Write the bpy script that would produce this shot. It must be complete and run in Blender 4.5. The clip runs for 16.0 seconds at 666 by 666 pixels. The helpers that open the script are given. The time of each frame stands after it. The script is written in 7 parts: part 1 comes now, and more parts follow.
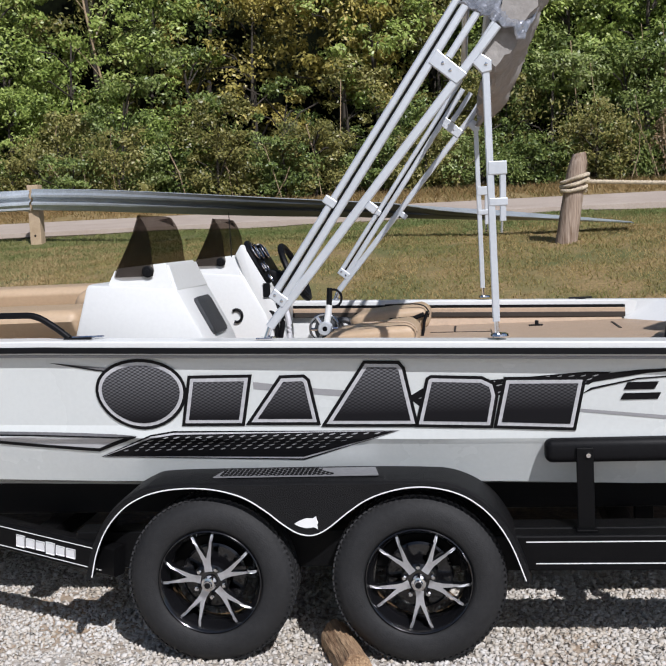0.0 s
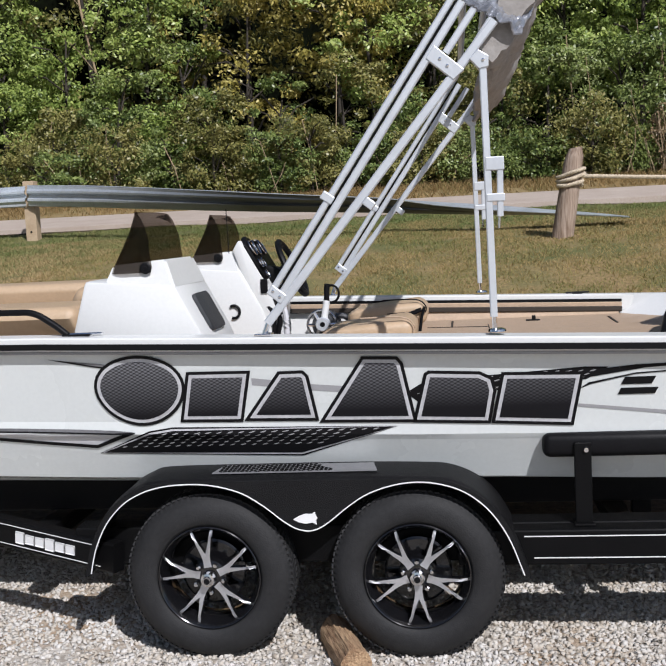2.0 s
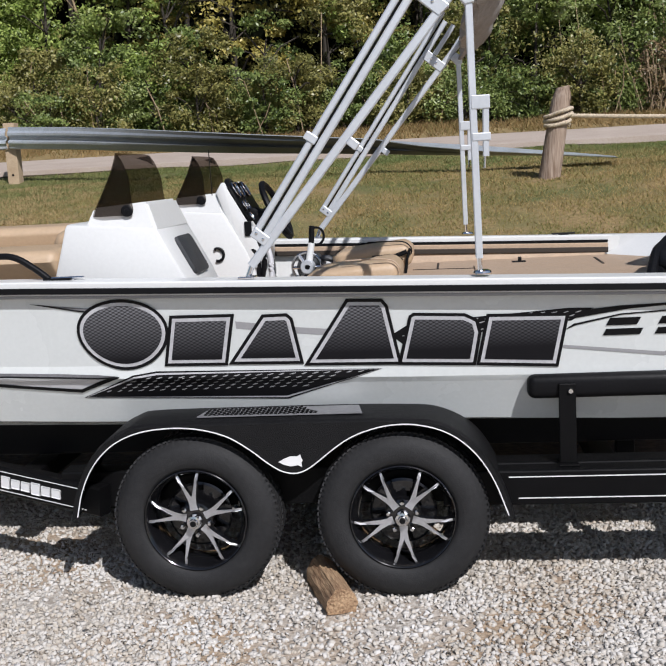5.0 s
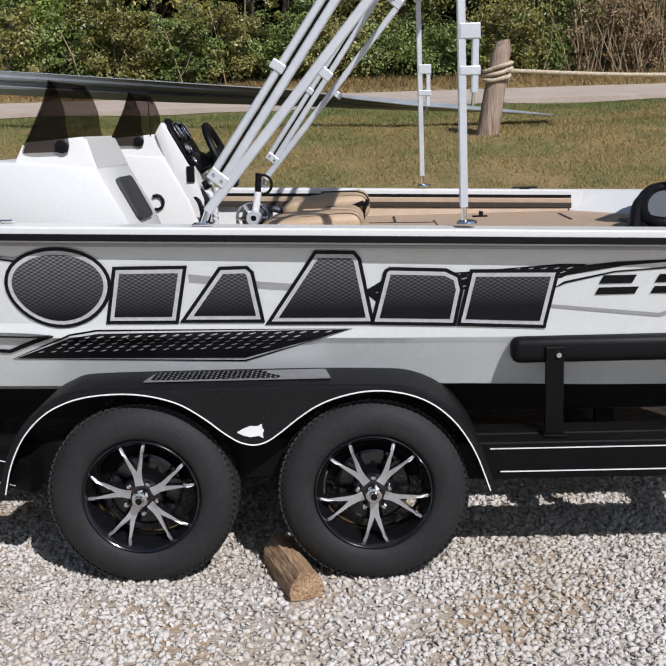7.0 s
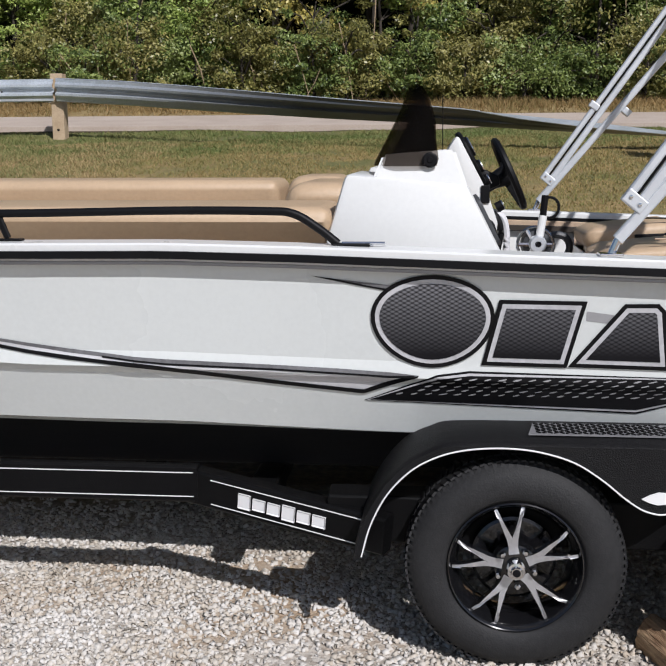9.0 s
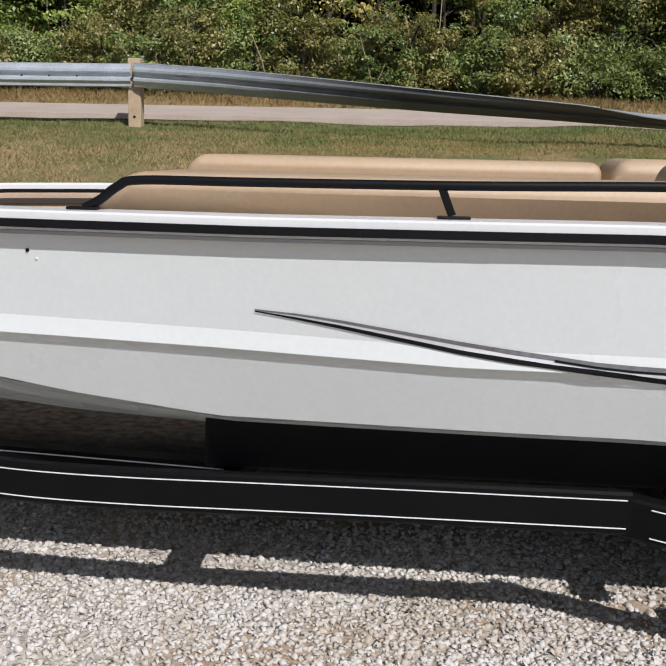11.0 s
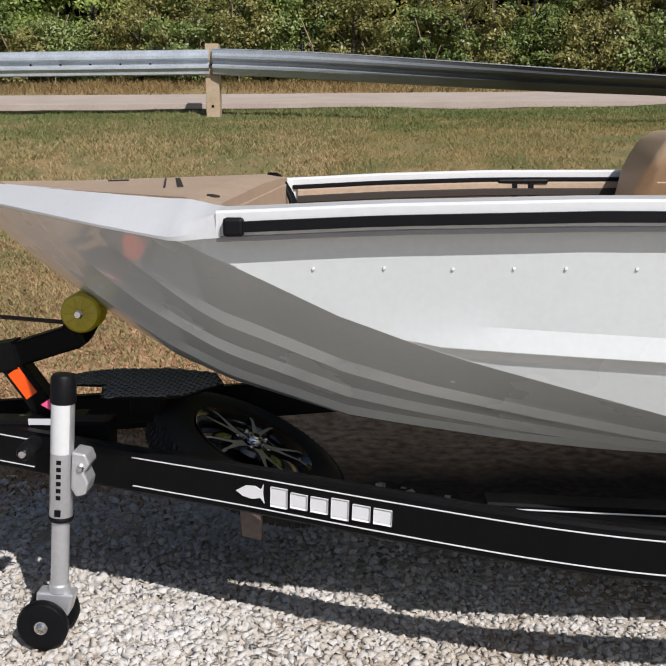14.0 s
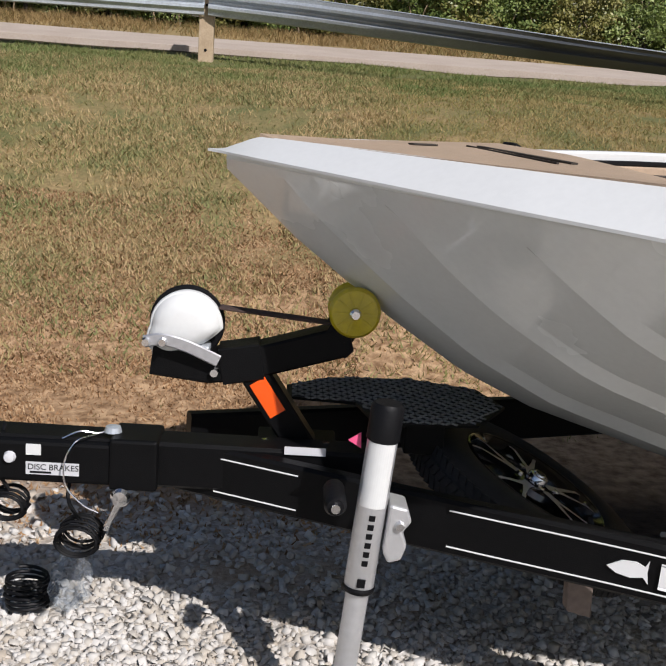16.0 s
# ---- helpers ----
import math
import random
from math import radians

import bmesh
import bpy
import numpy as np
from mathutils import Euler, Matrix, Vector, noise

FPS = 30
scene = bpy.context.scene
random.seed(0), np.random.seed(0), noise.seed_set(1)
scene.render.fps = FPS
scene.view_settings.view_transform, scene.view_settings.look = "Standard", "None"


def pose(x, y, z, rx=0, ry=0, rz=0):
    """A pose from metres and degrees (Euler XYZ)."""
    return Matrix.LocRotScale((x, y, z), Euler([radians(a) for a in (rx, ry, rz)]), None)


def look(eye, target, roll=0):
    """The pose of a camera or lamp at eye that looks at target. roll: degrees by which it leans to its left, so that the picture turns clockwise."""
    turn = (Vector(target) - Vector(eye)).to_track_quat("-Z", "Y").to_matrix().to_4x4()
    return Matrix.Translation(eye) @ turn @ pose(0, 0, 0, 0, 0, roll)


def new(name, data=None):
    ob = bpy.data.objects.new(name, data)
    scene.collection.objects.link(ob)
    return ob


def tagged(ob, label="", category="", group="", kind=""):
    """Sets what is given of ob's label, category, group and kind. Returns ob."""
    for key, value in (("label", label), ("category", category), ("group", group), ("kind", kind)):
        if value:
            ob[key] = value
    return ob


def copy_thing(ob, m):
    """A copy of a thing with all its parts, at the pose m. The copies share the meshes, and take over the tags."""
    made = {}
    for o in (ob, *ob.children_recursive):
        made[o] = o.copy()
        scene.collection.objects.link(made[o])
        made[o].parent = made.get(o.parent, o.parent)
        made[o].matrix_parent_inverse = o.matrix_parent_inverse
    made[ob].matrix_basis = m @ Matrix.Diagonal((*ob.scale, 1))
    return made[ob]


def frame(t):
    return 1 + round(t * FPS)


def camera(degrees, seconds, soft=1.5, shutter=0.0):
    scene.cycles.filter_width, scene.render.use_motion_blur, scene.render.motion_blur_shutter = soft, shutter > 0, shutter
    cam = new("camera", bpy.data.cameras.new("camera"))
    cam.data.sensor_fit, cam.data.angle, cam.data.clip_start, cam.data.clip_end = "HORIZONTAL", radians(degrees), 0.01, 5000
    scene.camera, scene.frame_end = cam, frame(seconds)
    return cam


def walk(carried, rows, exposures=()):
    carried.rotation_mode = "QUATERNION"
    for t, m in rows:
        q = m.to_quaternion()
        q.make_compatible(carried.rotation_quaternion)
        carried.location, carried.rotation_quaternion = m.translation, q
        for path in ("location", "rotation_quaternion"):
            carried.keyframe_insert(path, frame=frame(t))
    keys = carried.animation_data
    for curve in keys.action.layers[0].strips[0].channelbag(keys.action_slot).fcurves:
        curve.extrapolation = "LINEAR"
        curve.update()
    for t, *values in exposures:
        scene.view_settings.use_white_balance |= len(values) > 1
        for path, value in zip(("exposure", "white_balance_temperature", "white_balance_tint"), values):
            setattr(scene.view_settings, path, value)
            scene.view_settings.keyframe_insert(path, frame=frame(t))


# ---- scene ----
cam = camera(36.7, 16.0)
PATH = [
    (0, (1.041, -3.816, 1.702), (0.785, -1.842, 1.51), -2.7),
    (0.5, (1.03, -3.823, 1.706), (0.761, -1.851, 1.504), -2.3),
    (1, (1.018, -3.816, 1.703), (0.734, -1.847, 1.491), -2.1),
    (1.5, (1.03, -3.818, 1.701), (0.769, -1.848, 1.478), -2.6),
    (2, (1.035, -3.824, 1.706), (0.786, -1.85, 1.504), -2.9),
    (2.5, (1.044, -3.825, 1.706), (0.792, -1.85, 1.508), -3.0),
    (3, (1.05, -3.831, 1.709), (0.792, -1.858, 1.509), -2.9),
    (5.5, (1.041, -3.773, 1.694), (0.844, -1.81, 1.365), -3.2),
    (6, (1.058, -3.698, 1.654), (0.958, -1.726, 1.337), -2.7),
    (6.5, (1.016, -3.491, 1.651), (0.97, -1.517, 1.327), -1.6),
    (7, (0.808, -3.406, 1.626), (0.751, -1.447, 1.226), -1.7),
    (7.5, (0.5, -3.33, 1.625), (0.500, -1.383, 1.169), -2.7),
    (8, (0.267, -3.201, 1.639), (0.192, -1.251, 1.204), -2.4),
    (8.5, (0.031, -3.079, 1.635), (-0.153, -1.125, 1.254), -0.9),
    (10.8, (-1.594, -2.614, 1.520), (-1.742, -0.649, 1.179), 1.7),
    (11, (-1.719, -2.566, 1.510), (-1.884, -0.605, 1.153), 1.3),
    (11.5, (-2.083, -2.426, 1.513), (-2.327, -0.479, 1.129), 0.5),
    (12, (-2.428, -2.341, 1.474), (-2.665, -0.397, 1.067), 0.6),
    (12.5, (-2.758, -2.203, 1.467), (-2.901, -0.257, 1.026), 0.8),
    (13, (-3.086, -2.07, 1.477), (-3.186, -0.118, 1.053), 1.7),
    (13.5, (-3.435, -2.036, 1.46), (-3.51, -0.076, 1.072), 1.0),
    (14, (-3.715, -1.926, 1.451), (-3.801, 0.036, 1.076), -0.3),
    (14.5, (-3.979, -1.717, 1.464), (-4.126, 0.247, 1.112), 0.2),
    (15, (-4.313, -1.603, 1.427), (-4.385, 0.364, 1.071), 1.8),
    (15.5, (-4.595, -1.433, 1.423), (-4.55, 0.528, 1.033), 2.6),
    (16, (-4.831, -1.232, 1.422), (-4.723, 0.714, 0.972), 4.2),
]
walk(cam, [(t, look(eye, target, roll)) for t, eye, target, roll in PATH], ((0, -0.02, 6220, 13), (5.5, -0.05, 6300, 13), (8.5, -0.08, 6320, 13), (11, -0.04, 6400, 13), (14, -0.02, 6440, 13), (16, 0.05, 6500, 13)))

# ---- world, sun, exposure ----
SUN = Vector((0.55, -0.92, 1.0)).normalized()
world = bpy.data.worlds.new("sky")
scene.world = world
world.use_nodes = True
wn = world.node_tree
sky = wn.nodes.new("ShaderNodeTexSky")
sky.sky_type = 'NISHITA'
sky.sun_disc = False
sky.sun_elevation = math.asin(SUN.z)
sky.sun_rotation = math.atan2(SUN.x, SUN.y)
wn.links.new(sky.outputs[0], wn.nodes["Background"].inputs[0])
wn.nodes["Background"].inputs[1].default_value = 0.070
sun = new("sun", bpy.data.lights.new("sun", "SUN"))
sun.data.energy = 4.6
sun.data.angle = radians(0.5)
sun.data.color = (1.0, 0.985, 0.965)
sun.matrix_world = look(SUN * 30, (0, 0, 0))

# ---- materials ----


def mat(name, col, rough=0.5, metal=0.0, var=0.12, scale=6.0, fine=60.0, bump=0.0, bscale=80.0, col2=None, coat=0.0, spec=0.5, stretch=None):
    """A surface with variation at two scales and fine relief."""
    m = bpy.data.materials.new(name)
    m.use_nodes = True
    nt = m.node_tree
    b = nt.nodes["Principled BSDF"]
    b.inputs["Metallic"].default_value = metal
    b.inputs["Specular IOR Level"].default_value = spec
    b.inputs["Coat Weight"].default_value = coat
    tc = nt.nodes.new("ShaderNodeTexCoord")
    n1 = nt.nodes.new("ShaderNodeTexNoise")
    n1.inputs["Scale"].default_value = scale
    n1.inputs["Detail"].default_value = 5
    n2 = nt.nodes.new("ShaderNodeTexNoise")
    n2.inputs["Scale"].default_value = fine
    n2.inputs["Detail"].default_value = 3
    src = tc.outputs["Object"]
    if stretch:
        mp = nt.nodes.new("ShaderNodeMapping")
        mp.inputs["Scale"].default_value = stretch
        nt.links.new(src, mp.inputs[0])
        src = mp.outputs[0]
    for n in (n1, n2):
        nt.links.new(src, n.inputs["Vector"])
    add = nt.nodes.new("ShaderNodeMath")
    add.operation = 'MULTIPLY_ADD'
    add.inputs[1].default_value = 0.5
    nt.links.new(n2.outputs["Fac"], add.inputs[0])
    half = nt.nodes.new("ShaderNodeMath")
    half.operation = 'MULTIPLY'
    half.inputs[1].default_value = 0.5
    nt.links.new(n1.outputs["Fac"], half.inputs[0])
    nt.links.new(half.outputs[0], add.inputs[2])
    ramp = nt.nodes.new("ShaderNodeValToRGB")
    c2 = col2 or tuple(min(1, c * (1 + var)) for c in col)
    c1 = col if col2 else tuple(c * (1 - var) for c in col)
    ramp.color_ramp.elements[0].position, ramp.color_ramp.elements[0].color = 0.35, (*c1, 1)
    ramp.color_ramp.elements[1].position, ramp.color_ramp.elements[1].color = 0.65, (*c2, 1)
    nt.links.new(add.outputs[0], ramp.inputs[0])
    nt.links.new(ramp.outputs[0], b.inputs["Base Color"])
    mr = nt.nodes.new("ShaderNodeMapRange")
    mr.inputs["To Min"].default_value = max(0.02, rough - 0.08)
    mr.inputs["To Max"].default_value = min(1, rough + 0.08)
    nt.links.new(n1.outputs["Fac"], mr.inputs["Value"])
    nt.links.new(mr.outputs[0], b.inputs["Roughness"])
    if bump:
        n3 = nt.nodes.new("ShaderNodeTexNoise")
        n3.inputs["Scale"].default_value = bscale
        n3.inputs["Detail"].default_value = 4
        nt.links.new(src, n3.inputs["Vector"])
        bp = nt.nodes.new("ShaderNodeBump")
        bp.inputs["Strength"].default_value = bump
        bp.inputs["Distance"].default_value = 0.01
        nt.links.new(n3.outputs["Fac"], bp.inputs["Height"])
        nt.links.new(bp.outputs[0], b.inputs["Normal"])
    return m


def glassy(name, col, alpha, rough=0.05):
    """Tinted clear sheet: a mix of see-through tint and gloss."""
    m = bpy.data.materials.new(name)
    m.use_nodes = True
    nt = m.node_tree
    nt.nodes.clear()
    out = nt.nodes.new("ShaderNodeOutputMaterial")
    tr = nt.nodes.new("ShaderNodeBsdfTransparent")
    tr.inputs[0].default_value = (*alpha, 1)
    pr = nt.nodes.new("ShaderNodeBsdfPrincipled")
    pr.inputs["Base Color"].default_value = (*col, 1)
    pr.inputs["Roughness"].default_value = rough
    mx = nt.nodes.new("ShaderNodeMixShader")
    mx.inputs[0].default_value = 0.07
    nt.links.new(tr.outputs[0], mx.inputs[1])
    nt.links.new(pr.outputs[0], mx.inputs[2])
    nt.links.new(mx.outputs[0], out.inputs[0])
    return m


M_HULL = mat("white_gelcoat", (0.635, 0.662, 0.655), 0.26, var=0.03, scale=1.5, coat=0.7)
M_WHITE = mat("white_paint", (0.665, 0.67, 0.66), 0.3, var=0.03, scale=3)
M_RUB = mat("black_rubber", (0.005, 0.005, 0.006), 0.5, bump=0.1, spec=0.16)
M_BLACK = mat("black_powdercoat", (0.0042, 0.0042, 0.0046), 0.45, bump=0.12, bscale=300, spec=0.11)
M_GUARD = mat("textured_black_guard", (0.0055, 0.0055, 0.0062), 0.48, var=0.2, scale=5, bump=0.45, bscale=220, spec=0.22)
M_TYRE = mat("tyre_rubber", (0.021, 0.021, 0.022), 0.66, var=0.18, scale=9, bump=0.2, bscale=160, spec=0.25)
M_RIMB = mat("gloss_black_rim", (0.006, 0.006, 0.007), 0.15, coat=0.6)
M_SILVER = mat("machined_aluminium", (0.58, 0.58, 0.60), 0.44, metal=0.85, var=0.10, bump=0.05)
M_ALU = mat("clear_aluminium_tube", (0.58, 0.605, 0.635), 0.42, metal=0.4, var=0.05)
M_GALV = mat("galvanised_steel", (0.54, 0.58, 0.62), 0.34, metal=0.42, var=0.16, scale=5, fine=40)
M_CHROME = mat("chrome", (0.75, 0.75, 0.76), 0.12, metal=1.0, var=0.05)
M_TAN = mat("tan_vinyl", (0.47, 0.34, 0.22), 0.45, var=0.06, scale=4, bump=0.2, bscale=500)
M_DECK = mat("tan_deck_vinyl", (0.43, 0.315, 0.22), 0.6, var=0.1, scale=12, bump=0.3, bscale=300)
M_DARKLINE = mat("dark_seam_and_lip_shadow", (0.03, 0.022, 0.016), 0.7)
M_POST = mat("weathered_wood", (0.15, 0.095, 0.06), 0.88, col2=(0.42, 0.33, 0.26), scale=16, fine=60, bump=0.9, bscale=45, stretch=(1, 1, 0.07))
M_GPOST = mat("pale_treated_wood", (0.36, 0.26, 0.165), 0.85, col2=(0.48, 0.37, 0.25), scale=6, fine=60, bump=0.3)
M_LOG = mat("split_firewood", (0.16, 0.085, 0.045), 0.9, col2=(0.50, 0.34, 0.20), scale=16, fine=110, bump=0.9, bscale=90, stretch=(1, 0.15, 1))
M_ROPE = mat("tan_rope", (0.50, 0.42, 0.31), 0.9, var=0.25, scale=30, bump=0.4)
M_STRIPE = mat("silver_pinstripe", (0.75, 0.75, 0.75), 0.35, var=0.02)
M_GREYLINE = mat("grey_graphic", (0.30, 0.30, 0.31), 0.35, var=0.05)
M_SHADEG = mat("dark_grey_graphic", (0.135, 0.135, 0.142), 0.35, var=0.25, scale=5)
M_GRAPH = mat("black_graphic", (0.006, 0.006, 0.007), 0.34, var=0.1, spec=0.16)
M_PLATE = mat("grey_tread_plate", (0.24, 0.24, 0.25), 0.45, metal=0.3, var=0.15, scale=20)
M_ORANGE = mat("orange_reflector", (0.90, 0.10, 0.006), 0.25, var=0.05)
M_RED = mat("red_lens", (0.65, 0.01, 0.015), 0.15, var=0.05)
M_YELLOW = mat("amber_poly_roller", (0.44, 0.35, 0.008), 0.3, var=0.15, coat=0.3)
M_CANVAS = mat("grey_canvas", (0.24, 0.222, 0.205), 0.85, col2=(0.32, 0.30, 0.28), scale=7, fine=50, bump=0.5, bscale=30)
M_FOIL = mat("silver_wrap", (0.32, 0.33, 0.36), 0.28, metal=0.6, var=0.35, scale=12, bump=0.5, bscale=35)
M_MOTOR = mat("black_cowl", (0.004, 0.004, 0.006), 0.16, coat=0.15, spec=0.25)
M_STRAP = mat("brown_webbing", (0.05, 0.03, 0.025), 0.9)
M_RUSTY = mat("brown_primer_steel", (0.17, 0.13, 0.11), 0.7, var=0.2)
M_SMOKE = glassy("smoked_acrylic", (0.03, 0.025, 0.022), (0.51, 0.485, 0.465))
M_EDGE = mat("brushed_silver_vinyl", (0.48, 0.48, 0.50), 0.35, var=0.15, scale=9)
M_LABEL = mat("grey_label", (0.60, 0.60, 0.62), 0.5, var=0.03)
M_PINK = mat("pink_tag", (0.85, 0.10, 0.25), 0.6)

# ---- mesh helpers ----


def part(name, bm, material, parent=None, label="", smooth=False):
    me = bpy.data.meshes.new(name)
    bmesh.ops.recalc_face_normals(bm, faces=bm.faces)
    bm.to_mesh(me)
    bm.free()
    if smooth:
        for p in me.polygons:
            p.use_smooth = True
        me.set_sharp_from_angle(angle=radians(smooth if smooth is not True else 40))
    me.materials.append(material)
    ob = new(name, me)
    if parent:
        ob.parent = parent
    if label:
        ob["label"] = label
    return ob


def thing(name, label, category, group="", at=(0, 0, 0), kind=""):
    ob = new(name)
    ob.empty_display_size = 0.1
    ob.location = at
    return tagged(ob, label, category, group, kind)


def box(x0, x1, y0, y1, z0, z1, bev=0.004, seg=2, bm=None):
    b = bm or bmesh.new()
    r = bmesh.ops.create_cube(b, size=1)
    for v in r["verts"]:
        v.co = Vector(((x0 + x1) / 2 + v.co.x * (x1 - x0), (y0 + y1) / 2 + v.co.y * (y1 - y0), (z0 + z1) / 2 + v.co.z * (z1 - z0)))
    if bev:
        vs = set(r["verts"])
        bmesh.ops.bevel(b, geom=[e for e in b.edges if e.verts[0] in vs and e.verts[1] in vs], offset=bev, segments=seg, affect='EDGES', profile=0.5)
    return b


def prism(poly, y0, y1, bev=0.0, axis=1, bm=None):
    """Extrude a polygon of (a, b) along an axis: axis 1 takes (x, z), axis 0 takes (y, z), axis 2 takes (x, y)."""
    b = bm or bmesh.new()

    def co(p, d):
        return (p[0], d, p[1]) if axis == 1 else (d, p[0], p[1]) if axis == 0 else (p[0], p[1], d)
    A = [b.verts.new(co(p, y0)) for p in poly]
    B = [b.verts.new(co(p, y1)) for p in poly]
    n = len(poly)
    fs = [b.faces.new(A), b.faces.new(B[::-1])]
    for i in range(n):
        fs.append(b.faces.new((A[i], B[i], B[(i + 1) % n], A[(i + 1) % n])))
    if bev:
        bmesh.ops.recalc_face_normals(b, faces=b.faces)
        bmesh.ops.bevel(b, geom=[e for e in b.edges], offset=bev, segments=2, affect='EDGES', profile=0.5, clamp_overlap=True)
    return b


def ring(r, n=10, ry=None):
    return [(r * math.cos(2 * math.pi * i / n), (ry or r) * math.sin(2 * math.pi * i / n)) for i in range(n)]


def rect(w, h, c=0.004):
    w, h = w / 2, h / 2
    return [(-w, -h + c), (-w + c, -h), (w - c, -h), (w, -h + c), (w, h - c), (w - c, h), (-w + c, h), (-w, h - c)]


def sweep(path, profile, up=(0, 0, 1), cap=True, bm=None, closed=False):
    """Carry a profile of (side, up) along a path."""
    b = bm or bmesh.new()
    P = [Vector(p) for p in path]
    up = Vector(up)
    rows = []
    for i, p in enumerate(P):
        a, c = (P[i - 1], P[(i + 1) % len(P)]) if closed else (P[max(0, i - 1)], P[min(len(P) - 1, i + 1)])
        d = (c - a).normalized()
        s = d.cross(up)
        if s.length < 1e-4:
            s = d.cross(Vector((0, 1, 0)))
        s.normalize()
        u = s.cross(d)
        rows.append([b.verts.new(p + s * q[0] + u * q[1]) for q in profile])
    n = len(profile)
    last = len(rows) if closed else len(rows) - 1
    for i in range(last):
        R, Q = rows[i], rows[(i + 1) % len(rows)]
        for j in range(n):
            b.faces.new((R[j], R[(j + 1) % n], Q[(j + 1) % n], Q[j]))
    if cap and not closed:
        b.faces.new(rows[0][::-1])
        b.faces.new(rows[-1])
    return b


def smooth_path(pts, n=8):
    """Catmull-Rom through the points."""
    P = [Vector(p) for p in pts]
    P = [P[0] * 2 - P[1]] + P + [P[-1] * 2 - P[-2]]
    out = []
    for i in range(1, len(P) - 2):
        for k in range(n):
            t = k / n
            out.append(0.5 * ((2 * P[i]) + (P[i + 1] - P[i - 1]) * t + (2 * P[i - 1] - 5 * P[i] + 4 * P[i + 1] - P[i + 2]) * t * t
                              + (3 * P[i] - P[i - 1] - 3 * P[i + 1] + P[i + 2]) * t ** 3))
    return out + [P[-2]]


def lathe(profile, n=48, bm=None, axis=1):
    """Turn a profile of (radius, along) about an axis through the origin: 1 is y, 0 is x, 2 is z."""
    b = bm or bmesh.new()
    rows = []
    for r, a in profile:
        row = []
        for i in range(n):
            c, s = r * math.cos(2 * math.pi * i / n), r * math.sin(2 * math.pi * i / n)
            row.append(b.verts.new((c, a, s) if axis == 1 else (a, c, s) if axis == 0 else (c, s, a)))
        rows.append(row)
    for R, Q in zip(rows, rows[1:]):
        for i in range(n):
            b.faces.new((R[i], R[(i + 1) % n], Q[(i + 1) % n], Q[i]))
    bmesh.ops.remove_doubles(b, verts=b.verts, dist=1e-5)
    return b


def move(bm, m, verts=None):
    bmesh.ops.transform(bm, matrix=m, verts=list(verts or bm.verts))
    return bm


def rod(a, c, r, n=10, bm=None):
    return sweep([a, c], ring(r, n), bm=bm)


def lerp(u, us, vs):
    return float(np.interp(u, us, vs))


def cloud_mesh(name, V, F, material, parent=None, label="", kind="stuff"):
    """A large mesh from arrays of vertices and equal-sided faces."""
    me = bpy.data.meshes.new(name)
    n, k = F.shape
    me.vertices.add(len(V))
    me.vertices.foreach_set("co", V.astype(np.float32).ravel())
    me.loops.add(n * k)
    me.loops.foreach_set("vertex_index", F.astype(np.int32).ravel())
    me.polygons.add(n)
    me.polygons.foreach_set("loop_start", np.arange(0, n * k, k, dtype=np.int32))
    me.update(calc_edges=True)
    me.validate()
    me.materials.append(material)
    ob = new(name, me)
    if parent:
        ob.parent = parent
    return ob

# ---- ground ----
PY = [-80, 3.2, 3.9, 4.7, 5.3, 6.1, 7.2, 8.4, 9.7, 10.5, 12.3, 13.2, 15.6, 18, 22, 30, 120, 400]
PZ = [0, 0, 0.08, 0.27, 0.43, 0.68, 0.97, 1.25, 1.47, 1.57, 1.80, 1.94, 2.26, 2.56, 2.95, 3.3, 4, 4]


def ground_z(x, y):
    s = 0.24 * max(0.0, min(x, 12) + 6) * max(0.0, min(1.0, (13 - y) / 4)) * max(0.0, min(1.0, (y - 2.6) / 2))
    return lerp(y + s, PY, PZ)


